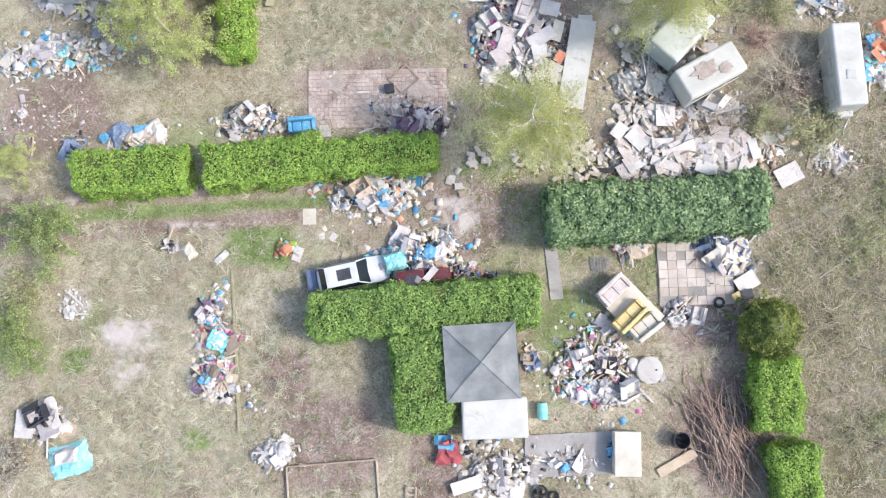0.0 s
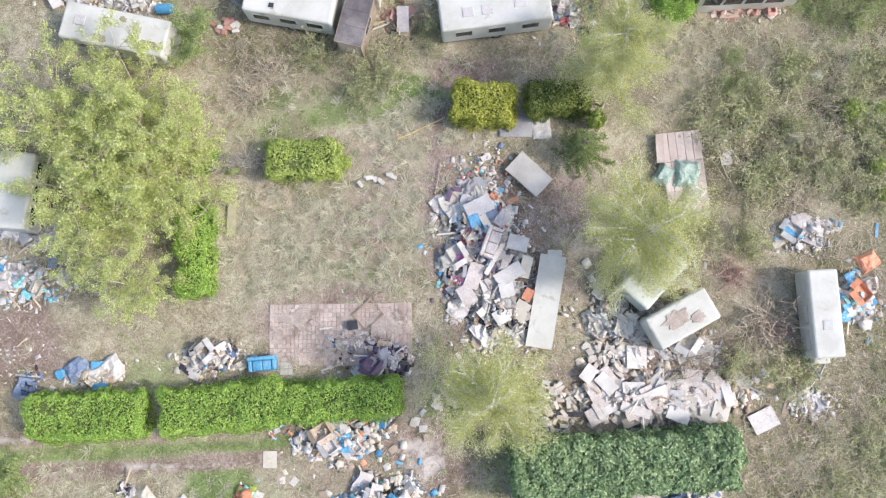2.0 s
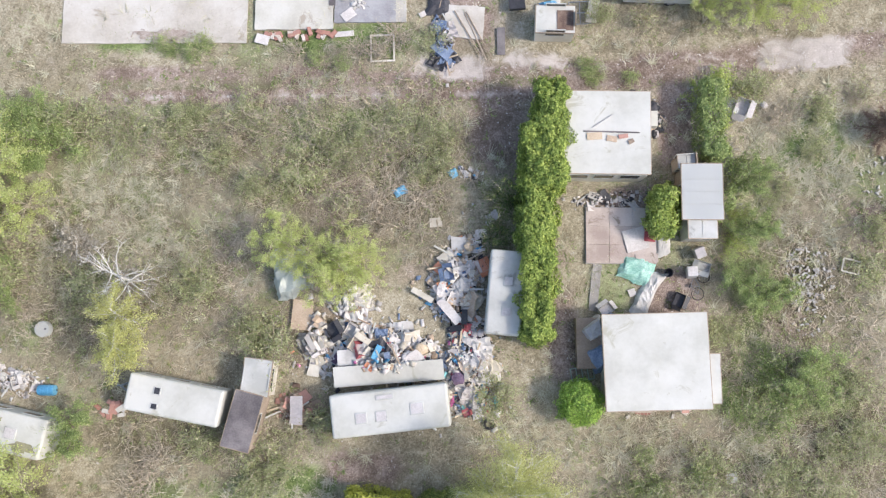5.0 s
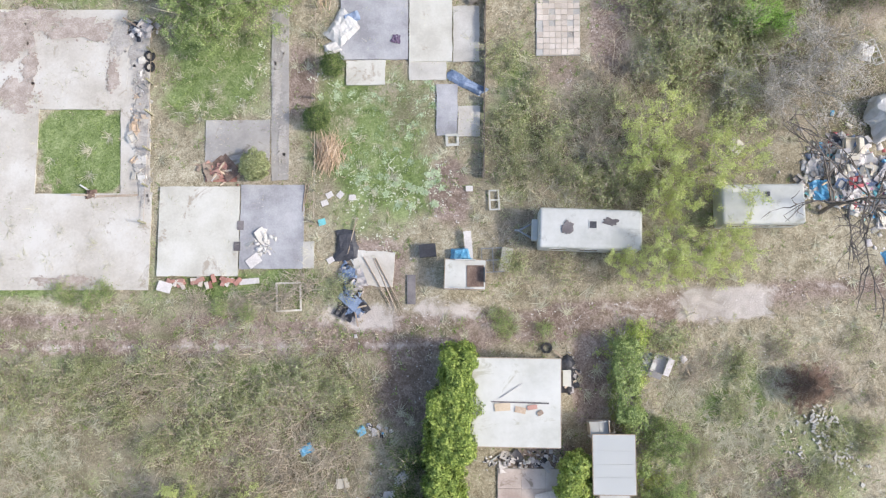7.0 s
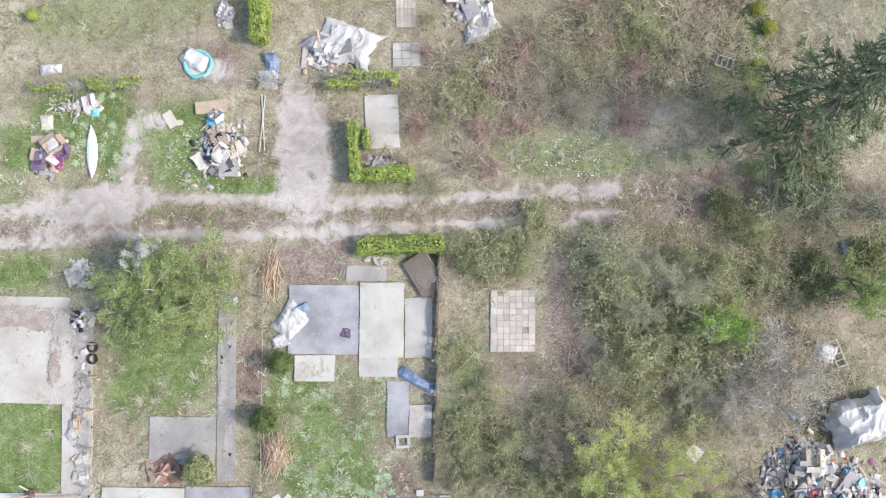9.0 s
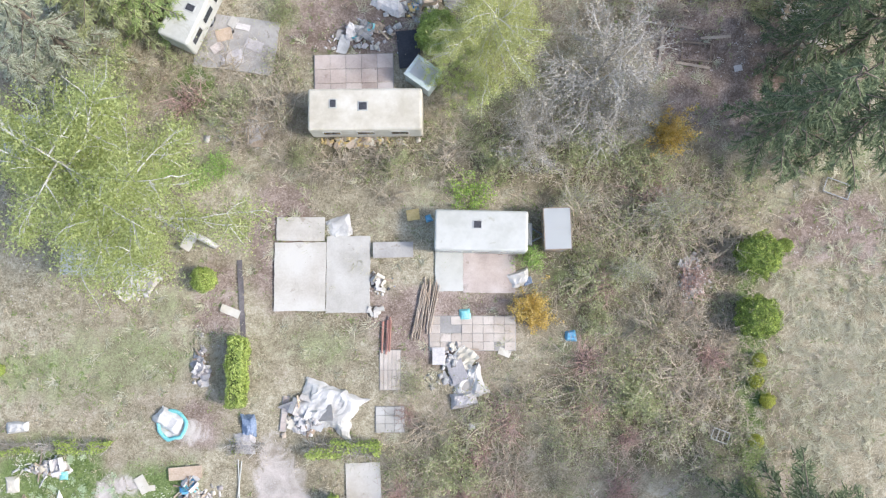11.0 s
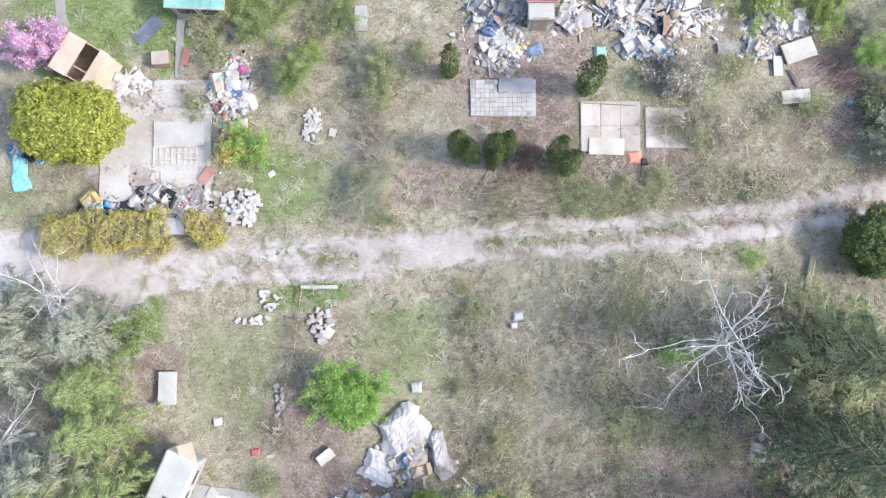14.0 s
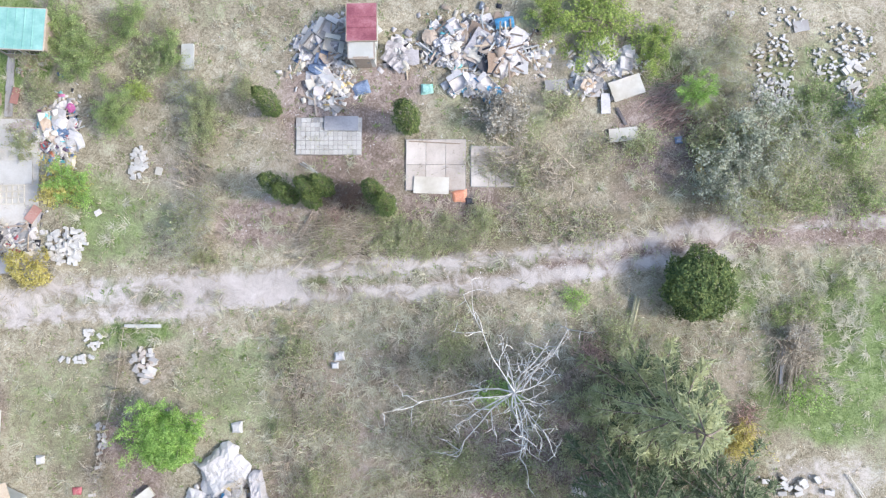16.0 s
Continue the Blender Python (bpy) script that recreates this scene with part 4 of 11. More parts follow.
# ---- loose things ----
def board(x, y, length, width, ang, mat="white_rag", z=0.02, th=0.03, rx=0, ry=0, label="", name="board", category="board"):
    key = ("board", round(length, 1), round(width, 1), mat, th)
    if key not in CACHE:
        bm = cuboid(bmesh.new(), length, width, th)
        bmesh.ops.subdivide_edges(bm, edges=bm.edges[:], cuts=3, use_grid_fill=True)
        for v in bm.verts:
            v.co.z += 0.02 * noise.noise(v.co * 1.1 + Vector((length, width, 0)))
            if abs(v.co.x) > length * 0.45:
                v.co.y *= 1 - 0.05 * noise.noise(v.co * 2)
        CACHE[key] = bm_mesh(name, bm, mat)
    return solo(name, CACHE[key], x, y, z, ang, label or "loose weathered sheet of board lying on the ground", category, rx=rx, ry=ry)


def crumple_mesh(kind, variant, mat):
    """A crumpled bag, a rag or a box, by kind."""
    key = (kind, variant, mat)
    if key in CACHE:
        return CACHE[key]
    bm = bmesh.new()
    r = random.Random(variant * 13 + len(kind))
    off = Vector((variant * 3.7, 1.3, 0))
    if kind == "plastic_sack":
        bmesh.ops.create_icosphere(bm, subdivisions=3, radius=0.5)
        for v in bm.verts:
            k = noise.noise(v.co * 2.4 + off) * 0.35 + noise.noise(v.co * 6 + off) * 0.16
            v.co *= 1 + k
            v.co.z = v.co.z * 0.5 + 0.22
    elif kind == "rag":
        bmesh.ops.create_grid(bm, x_segments=6, y_segments=6, size=0.5)
        for v in bm.verts:
            v.co.x += 0.16 * noise.noise(v.co * 2 + off)
            v.co.y += 0.16 * noise.noise(v.co * 2 - off)
            v.co.z = 0.1 + 0.16 * noise.noise(v.co * 4 + off) + 0.12 * noise.noise(v.co * 9 + off)
        bmesh.ops.solidify(bm, geom=bm.faces[:], thickness=0.015)
    elif kind == "carton":
        cuboid(bm, 0.8, 0.6, 0.4, bevel=0.01)
        for f in [f for f in bm.faces if f.normal.z > 0.9]:
            q = bmesh.ops.inset_individual(bm, faces=[f], thickness=0.03)
            f.normal_update()
            for v in f.verts:
                v.co.z -= 0.25
        cuboid(bm, 0.78, 0.28, 0.012, 0, 0.44, 0.39, rx=-25)
        cuboid(bm, 0.28, 0.58, 0.012, 0.52, 0, 0.37, ry=25)
    elif kind == "plank":
        cuboid(bm, 1.0, 0.09, 0.04, bevel=0.006)
    elif kind == "panel":
        cuboid(bm, 1.0, 0.6, 0.025)
        bmesh.ops.subdivide_edges(bm, edges=bm.edges[:], cuts=3, use_grid_fill=True)
        for v in bm.verts:
            v.co.z += 0.06 * noise.noise(v.co * 1.6 + off)
            v.co.x += 0.08 * noise.noise(v.co * 2.2 + off) * (abs(v.co.x) > 0.4)
            v.co.y += 0.08 * noise.noise(v.co * 2.2 - off) * (abs(v.co.y) > 0.25)
    elif kind == "bucket":
        bmesh.ops.create_cone(bm, cap_ends=False, segments=14, radius1=0.2, radius2=0.28, depth=0.5)
        bmesh.ops.solidify(bm, geom=bm.faces[:], thickness=0.02)
        bmesh.ops.create_circle(bm, cap_ends=True, segments=14, radius=0.2, matrix=Matrix.Translation((0, 0, -0.24)))
        bmesh.ops.translate(bm, verts=bm.verts, vec=(0, 0, 0.25))
    elif kind == "appliance":
        cuboid(bm, 0.6, 0.6, 0.85, bevel=0.03, seg=2)
        cuboid(bm, 0.5, 0.02, 0.1, 0, -0.305, 0.7)
        tube(bm, (0, -0.29, 0.38), (0, -0.32, 0.38), 0.2, n=20)
    elif kind == "concrete_block":
        cuboid(bm, 0.44, 0.215, 0.215, bevel=0.012)
        for v in bm.verts:
            v.co += Vector((r.uniform(-1, 1), r.uniform(-1, 1), r.uniform(-1, 1))) * 0.018
    CACHE[key] = bm_mesh(kind, bm, mat)
    return CACHE[key]


SAY = {"white_rag": "white", "grey_rag": "grey", "blue": "bright blue", "teal": "turquoise", "denim": "slate-blue", "black": "black", "red": "red", "magenta": "magenta", "purple": "plum-coloured",
       "orange": "orange", "yellow": "ochre", "tan": "tan", "wood": "weathered wooden", "wood_brown": "brown wooden", "wood_new": "bare chipboard", "block": "pale concrete", "brick": "red brick",
       "cream": "cream", "white": "white", "alu": "pale metal", "steel": "grey steel", "concrete_grey": "grey concrete", "green_sheet": "pale green", "sage": "sage green", "pale_sheet": "pale", "slab_white": "bleached",
       "moss": "mossy", "rust": "rusty", "slab": "stone", "concrete": "pale concrete", "laurel": "green"}
FORM = {"plastic_sack": ("crumpled plastic sack", "sack"), "rag": ("crumpled piece of cloth and sheeting", "cloth"), "carton": ("open battered box", "box"), "plank": ("loose plank", "plank"),
        "panel": ("broken flat panel", "panel"), "bucket": ("round plastic tub", "tub"), "appliance": ("dumped household appliance", "appliance"), "concrete_block": ("building block", "block")}
PAL_MIX = ["white_rag", "white_rag", "white_rag", "white_rag", "white_rag", "white_rag", "white_rag", "pale_sheet", "pale_sheet", "pale_sheet", "cream", "cream", "cream", "wood", "denim", "blue", "black", "tan"]
PAL_BRIGHT = PAL_MIX * 2 + ["red", "magenta", "teal", "orange", "purple"]
PAL_WOOD = ["wood", "wood", "wood_brown", "wood_new", "cream", "white_rag", "tan"]
PAL_PALE = ["white_rag", "white_rag", "pale_sheet", "cream", "concrete_grey", "grey_rag"]


SHARE = {"plank": 0.36, "panel": 0.26, "concrete_block": 0.28, "rag": 0.45}
REST = []


def litter(kind, mat, x, y, z, s, rng, group="", flat=True, rz=None):
    """One loose piece; of the very many kinds only a share stays single, the rest is joined at the end."""
    form, cat = FORM[kind]
    me = crumple_mesh(kind, rng.randrange(3), mat)
    tilt = 9 if flat else 35
    if rng.random() > SHARE.get(kind, 1.0):
        REST.append((kind, me, pose(x, y, z, rng.uniform(-tilt, tilt), rng.uniform(-tilt, tilt), rng.uniform(0, 360)) @ Matrix.Diagonal((*((s, s, s) if isinstance(s, (int, float)) else s), 1))))
        return None
    name = {"concrete_block": "building_block"}.get(kind, kind)
    return solo(name, me, x, y, z, rng.uniform(0, 360) if rz is None else rz, f"{SAY.get(mat, mat)} {form} lying among the rubbish" if kind != "concrete_block" else f"loose {SAY.get(mat, mat)} building block on the ground",
                cat, group, rx=rng.uniform(-tilt, tilt), ry=rng.uniform(-tilt, tilt), s=s)


def heap(x, y, rx, ry, ang, n, h=0.5, pal=None, kinds=None, seed=1, scale=1.0, frag=8.0, label="", group=""):
    """A rubbish heap: a mass of small fragments and single larger pieces on top."""
    pal = pal or PAL_MIX
    kinds = kinds or ["plastic_sack", "rag", "rag", "panel", "panel", "panel", "carton", "plank", "plank"]
    rng, r = random.Random(seed), np.random.default_rng(seed)
    c, s = math.cos(radians(ang)), math.sin(radians(ang))
    m = int(n * frag)
    q, az = np.sqrt(r.uniform(0, 1, m)), r.uniform(0, 2 * np.pi, m)
    q = q * (1.1 + 0.24 * np.sin(az * 2 + seed) + 0.16 * np.sin(az * 3 + seed * 2) + 0.1 * np.sin(az * 7 + seed)) * np.where(r.uniform(0, 1, m) < 0.14, 1.6, 1.0)
    u, v = q * np.cos(az) * rx, q * np.sin(az) * ry
    zz = h * np.clip(1 - q ** 2, 0, 1) * r.uniform(0.35, 1.0, m) + 0.03
    # fragments: bent quads with thickness, coloured by slot
    mats = sorted(set(pal))
    T = r.normal(0, 1, (m, 3)) * np.array([1, 1, 0.22])
    T /= np.linalg.norm(T, axis=1)[:, None]
    Nn = r.normal(0, 0.32, (m, 3)) + np.array([0, 0, 1.0])
    B = np.cross(Nn, T)
    B /= np.linalg.norm(B, axis=1)[:, None]
    sz = r.uniform(0.04, 0.22, m)[:, None] * scale
    asp = r.uniform(0.25, 1.0, m)[:, None]
    P = np.stack([x + u * c - v * s, y + u * s + v * c, zz], 1)
    up = np.array([0, 0, 1.0]) * 0.05 * scale
    bend = Nn * sz * r.uniform(-0.3, 0.3, (m, 1))
    V = np.stack([P - T * sz - B * sz * asp, P + T * sz - B * sz * asp, P + T * sz + B * sz * asp + bend, P - T * sz + B * sz * asp + bend], 1)
    V = np.concatenate([V, V - up], 1).reshape(-1, 3)
    V[:, 2] = np.maximum(V[:, 2], 0.0)
    box = np.array([[0, 1, 2, 3], [0, 4, 5, 1], [1, 5, 6, 2], [2, 6, 7, 3], [3, 7, 4, 0]])
    F = (np.arange(m)[:, None, None] * 8 + box[None]).reshape(-1, 4)
    me = raw_mesh("rubbish_fragments", V, F, mats)
    me.polygons.foreach_set("material_index", np.repeat(np.array([mats.index(rng.choice(pal)) for _ in range(m)], np.int32), 5))
    tagged(new("rubbish_fragments", me), label or "mass of small pale rubbish fragments strewn on the ground", "rubbish", kind="stuff")
    for _ in range(n):
        q = math.sqrt(rng.random()) * 0.92
        az = rng.uniform(0, 2 * math.pi)
        q *= 1.0 + 0.24 * math.sin(az * 2 + seed) + 0.16 * math.sin(az * 3 + seed * 2) + 0.1 * math.sin(az * 7 + seed)
        q *= 1.5 if rng.random() < 0.1 else 1.0
        u, v = q * math.cos(az) * rx, q * math.sin(az) * ry
        k = rng.choice(kinds)
        z = h * max(0.0, 1 - q * q) * rng.uniform(0.4, 0.9) + 0.02
        mt = rng.choice(pal)
        if k == "plank":
            mt = rng.choice(["wood", "wood_brown", "white", "alu", "wood_new"])
            sc = (rng.uniform(0.9, 2.4) * scale, 1, 1)
        else:
            sc = rng.choice((0.35, 0.45, 0.5, 0.6, 0.8, 1.1)) * rng.uniform(0.85, 1.15) * scale * {"plastic_sack": 0.7, "panel": 1.2}.get(k, 1.0)
        litter(k, mt, x + u * c - v * s, y + u * s + v * c, z, sc, rng, group or "pieces of rubbish", flat=rng.random() < 0.55)


def blocks(x, y, rx, ry, ang, n, seed=1, mats=("block",), pile=0.0, group="scattered building blocks", s=1.0):
    rng = random.Random(seed)
    c, sn = math.cos(radians(ang)), math.sin(radians(ang))
    for _ in range(n):
        q, az = math.sqrt(rng.random()), rng.uniform(0, 2 * math.pi)
        u, v = q * math.cos(az) * rx, q * math.sin(az) * ry
        z = pile * (1 - q) * rng.random()
        litter("concrete_block", rng.choice(mats), x + u * c - v * sn, y + u * sn + v * c, z, s * rng.uniform(0.75, 1.1), rng, group, flat=z < 0.1)


def sheet(x, y, length, width, ang, mat, z=0.05, amp=0.25, seed=0, label="", name="tarpaulin"):
    """A crumpled sheet thrown over things."""
    bm = bmesh.new()
    n = max(10, int(length * 7))
    k = max(10, int(width * 7))
    bmesh.ops.create_grid(bm, x_segments=n, y_segments=k, size=0.5)
    off = Vector((seed * 3.1, seed * 1.7, 0))
    for v in bm.verts:
        u, w = v.co.x, v.co.y
        p = Vector((u * length, w * width, 0))
        fall = min(1.0, (1 - max(abs(u), abs(w)) * 2) * 3.0)
        ridge = 1 - abs(noise.noise(p * 1.5 + off)) * 2
        crease = abs(noise.noise(p * 4.0 - off)) + 0.5 * abs(noise.noise(p * 9.0 + off))
        grow = 1 + 0.35 * noise.noise(Vector((p.x * 0.9, p.y * 0.9, seed))) + 0.12 * noise.noise(p * 3.5 + off)
        v.co = Vector((p.x * grow, p.y * (1 + 0.35 * noise.noise(Vector((p.y * 0.9, p.x * 0.9, seed + 9))) + 0.12 * noise.noise(p * 3.5 - off)),
                       z * (0.3 + 0.7 * fall) + amp * fall * (0.35 + 0.45 * noise.noise(p * 0.7 + off) + 0.25 * ridge) + 0.22 * min(amp, 0.5) * crease))
        v.co.z = max(v.co.z, 0.02)
    bmesh.ops.solidify(bm, geom=bm.faces[:], thickness=0.01)
    me = bm_mesh(name, bm, mat)
    return solo(name, me, x, y, 0, ang, label or f"crumpled {SAY.get(mat, mat)} sheet thrown on the ground", "sheet")


def tyre(x, y, z=0.0, r=0.3, label="old black rubber tyre lying flat"):
    bm = bmesh.new()
    n = 22
    prof = [(0.62, 0.03), (0.95, 0.0), (1.0, 0.12), (1.0, 0.48), (0.95, 0.6), (0.62, 0.57), (0.58, 0.3)]
    rings = [[bm.verts.new((r * a * math.cos(2 * math.pi * i / n), r * a * math.sin(2 * math.pi * i / n), r * b)) for a, b in prof] for i in range(n)]
    for i in range(n):
        for j in range(len(prof)):
            bm.faces.new((rings[i][j], rings[(i + 1) % n][j], rings[(i + 1) % n][(j + 1) % 7], rings[i][(j + 1) % 7]))
    return solo("tyre", bm_mesh("tyre", bm, "rubber"), x, y, z, 0, label, "tyre")


def car(x, y, length, width, ang, paint, label, h=1.4):
    """A wrecked car: shell, cabin, glass, wheels, bumpers, lamps."""
    ob = thing("car", x, y, 0, ang, label, "car")
    bm = bmesh.new()
    sect = [(-0.5, 0.45, 0.62), (-0.47, 0.30, 0.80), (-0.33, 0.25, 0.86), (0.0, 0.24, 0.88), (0.16, 0.24, 0.86), (0.34, 0.25, 0.78), (0.47, 0.30, 0.70), (0.5, 0.42, 0.58)]
    rings = []
    for u, z0, z1 in sect:
        w = width / 2 * (1 - 0.25 * max(0, abs(u) - 0.38) / 0.12)
        rings.append([bm.verts.new((u * length, a * w, b)) for a, b in ((-0.94, z0), (-1, (z0 + z1) / 2), (-0.93, z1), (0, z1 + 0.04), (0.93, z1), (1, (z0 + z1) / 2), (0.94, z0))])
    for a, b in zip(rings, rings[1:]):
        for j in range(6):
            bm.faces.new((a[j], b[j], b[j + 1], a[j + 1]))
    bm.faces.new(rings[0])
    bm.faces.new(rings[-1][::-1])
    part("body", bm, paint, ob)
    bm = bmesh.new()
    top, base = [(-0.36, 0.66), (0.06, 0.66)], [(-0.46, 0.84), (0.2, 0.84)]
    quad = lambda us, z: [bm.verts.new((us[i][0] * length, s * us[i][1] * width / 2 * 1.1, z)) for i, s in ((0, -1), (1, -1), (1, 1), (0, 1))]
    lo, hi = quad(base, 0.84), quad(top, h)
    for i in range(4):
        bm.faces.new((lo[i], lo[(i + 1) % 4], hi[(i + 1) % 4], hi[i]))
    part("cabin_glass", bm, "glass", ob, "dark glazing round the cabin")
    bm = cuboid(bmesh.new(), length * 0.43, width * 0.74, 0.05, -0.15 * length, 0, h - 0.02, bevel=0.02)
    part("roof", bm, paint, ob)
    part("sunroof", cuboid(bmesh.new(), 0.75, 0.6, 0.015, -0.12 * length, 0, h + 0.032), "black", ob, "open dark sunroof")
    bm = bmesh.new()
    for s in (-1, 1):
        for (u0, w0), (u1, w1) in ((base[0], top[0]), (base[1], top[1])):
            tube(bm, (u0 * length, s * w0 * width / 2 * 1.1, 0.84), (u1 * length, s * w1 * width / 2 * 1.1, h), 0.035, n=6)
    part("pillars", bm, paint, ob)
    for sx in (-0.31, 0.31):
        for s in (-1, 1):
            w = part("wheel", tube(bmesh.new(), (sx * length, s * (width / 2 - 0.2), 0.3), (sx * length, s * (width / 2 + 0.01), 0.3), 0.3, n=16), "rubber", ob)
            part("rim", tube(bmesh.new(), (sx * length, s * (width / 2 + 0.01), 0.3), (sx * length, s * (width / 2 + 0.025), 0.3), 0.18, n=12), "steel", w)
    for sx, mt in ((-1, "red"), (1, "alu")):
        for s in (-1, 1):
            part("tail_lamp" if sx < 0 else "headlight", cuboid(bmesh.new(), 0.08, 0.3, 0.12, sx * length * 0.492, s * width * 0.33, 0.55, bevel=0.02), mt, ob)
        part("bumper", cuboid(bmesh.new(), 0.14, width * 0.86, 0.16, sx * length * 0.5, 0, 0.36, bevel=0.04), "black", ob)
    return ob


def crate(x, y, length, width, h, ang, mat, label, name="cabinet", category="furniture", door=True):
    """A cabinet or chest with a recessed door, lid line and feet."""
    ob = thing(name, x, y, 0, ang, label, category)
    part("body", cuboid(bmesh.new(), length, width, h - 0.05, 0, 0, 0.05, bevel=0.03, seg=2), mat, ob)
    part("top", cuboid(bmesh.new(), length + 0.04, width + 0.04, 0.04, 0, 0, h, bevel=0.01), mat, ob)
    if door:
        d = part("door", cuboid(bmesh.new(), length * 0.9, 0.03, h * 0.8, 0, -width / 2 - 0.016, h * 0.12), mat, ob)
        part("handle", cuboid(bmesh.new(), 0.03, 0.03, 0.15, length * 0.35, -width / 2 - 0.045, h * 0.5), "steel", d)
    for sx in (-1, 1):
        for sy in (-1, 1):
            part("foot", cuboid(bmesh.new(), 0.06, 0.06, 0.06, sx * (length / 2 - 0.06), sy * (width / 2 - 0.06), -0.005), "black", ob)
    return ob


def poles(x, y, length, ang, n, mat="wood", spread=0.3, label="long thin poles lying on the ground", name="pole", r0=0.035):
    rng = random.Random(int(x * 13 + y))
    key = ("pole", round(length, 1), mat, r0)
    if key not in CACHE:
        CACHE[key] = bm_mesh(name, tube(bmesh.new(), (-length / 2, 0, 0), (length / 2, 0, 0), r0, r0 * 0.8, 6), mat)
    for _ in range(n):
        solo(name, CACHE[key], x + rng.uniform(-1, 1) * spread, y + rng.uniform(-1, 1) * spread, r0 + rng.uniform(0, 0.12), ang + rng.uniform(-6, 6), label, name, "loose " + name + "s")


def drum(x, y, mat="blue", r=0.29, h=0.9, ang=0, lying=True, label=""):
    bm = bmesh.new()
    for a, b, q in ((0, 0.08, 0.94), (0.08, 0.92, 1.0), (0.92, 1.0, 0.94)):
        tube(bm, (0, 0, a * h), (0, 0, b * h), r * q, r * q, 20)
    for f in (0.33, 0.66):
        tube(bm, (0, 0, f * h - 0.02), (0, 0, f * h + 0.02), r * 1.05, n=20)
    ob = thing("barrel", x, y, r if lying else 0, ang, label or "bright blue plastic barrel lying on its side", "barrel")
    b = part("body", bm, mat, ob)
    c = part("cap", tube(bmesh.new(), (r * 0.5, 0, h), (r * 0.5, 0, h + 0.03), 0.05, n=10), "black", ob)
    if lying:
        for o in (b, c):
            o.matrix_local = pose(-h / 2, 0, 0, 0, 90, 0)
    return ob


def brush_pile(x, y, length, width, ang, n, h=0.5, mat="twig", seed=1, thick=1.0, label="heap of cut brushwood and bare sticks"):
    r = np.random.default_rng(seed)
    lines = []
    for _ in range(n):
        a = np.array([r.normal(0, length * 0.25), r.normal(0, width * 0.3), 0])
        a[2] = h * math.exp(-((a[0] / length * 2) ** 2 + (a[1] / width * 2) ** 2)) * r.uniform(0.2, 1) + 0.03
        d = np.array([r.normal(1, 0.2) * r.choice([-1, 1]), r.normal(0, 0.35), r.normal(0, 0.08)])
        lines.append((wander(r, a, d, r.uniform(0.25, 0.6) * length, 5, 0.25), np.linspace(r.uniform(0.012, 0.035) * thick, 0.006 * thick, 6)))
    for p, _ in lines:
        p[:, 2] = np.maximum(p[:, 2], 0.02)
    return solo("brushwood_heap", tubes("brushwood_heap", lines, mat), x, y, 0, ang, label, "brushwood", kind="stuff")


def fence(pts, h=1.2, mat="moss", label="low rotting fence of posts and rails", every=1.8, rails=1):
    x0, y0 = pts[0]
    ob = thing("fence", x0, y0, 0, 0, label, "fence")
    for (ax, ay), (bx, by) in zip(pts, pts[1:]):
        L = math.hypot(bx - ax, by - ay)
        n = max(1, round(L / every))
        for i in range(n + 1):
            px, py = ax + (bx - ax) * i / n - x0, ay + (by - ay) * i / n - y0
            part("post", cuboid(bmesh.new(), 0.09, 0.09, h * random.uniform(0.85, 1.05), px, py, 0, bevel=0.01, ry=random.uniform(-4, 4)), mat, ob)
        for k in range(rails):
            part("rail", tube(bmesh.new(), (ax - x0, ay - y0, h * (0.4 + 0.45 * k)), (bx - x0, by - y0, h * (0.38 + 0.45 * k)), 0.016, n=5), "wood", ob)
    return ob


def gazebo(x, y, length, width, ang, h=2.3, rise=0.55):
    """A pavilion: four cloth roof panels with seams, valance, four posts."""
    ob = thing("gazebo", x, y, 0, ang, "square gazebo with a grey canvas pyramid roof", "gazebo")
    a, b = length / 2, width / 2
    cs = [(-a, -b), (a, -b), (a, b), (-a, b)]
    for i in range(4):
        (x0, y0), (x1, y1) = cs[i], cs[(i + 1) % 4]
        bm = bmesh.new()
        n = 8
        rows = []
        for j in range(n + 1):
            f = j / n
            row = []
            for k in range(n + 1):
                u = k / n
                px, py = x0 + (x1 - x0) * u, y0 + (y1 - y0) * u
                sag = -0.10 * math.sin(math.pi * f) - 0.05 * math.sin(math.pi * u) * (1 - f) ** 2
                row.append(bm.verts.new((px * (1 - f), py * (1 - f), h + rise * f + sag * 0.7)))
            rows.append(row)
        for j in range(n):
            for k in range(n):
                bm.faces.new((rows[j][k], rows[j][k + 1], rows[j + 1][k + 1], rows[j + 1][k]))
        bmesh.ops.remove_doubles(bm, verts=bm.verts, dist=0.001)
        bmesh.ops.solidify(bm, geom=bm.faces[:], thickness=0.01)
        rp = part("roof_panel", bm, "gazebo", ob)
        part("valance", cuboid(bmesh.new(), math.hypot(x1 - x0, y1 - y0), 0.012, 0.2, (x0 + x1) / 2, (y0 + y1) / 2, h - 0.21, math.degrees(math.atan2(y1 - y0, x1 - x0))), "gazebo", rp)
        part("seam", tube(bmesh.new(), (x0, y0, h + 0.005), (0, 0, h + rise + 0.01), 0.018, n=6), "gazebo", rp)
        part("post", tube(bmesh.new(), (x0 * 0.96, y0 * 0.96, 0), (x0 * 0.96, y0 * 0.96, h), 0.04), "steel", ob)
    part("finial", tube(bmesh.new(), (0, 0, h + rise - 0.02), (0, 0, h + rise + 0.08), 0.06, 0.02), "grey_felt", ob)
    return ob


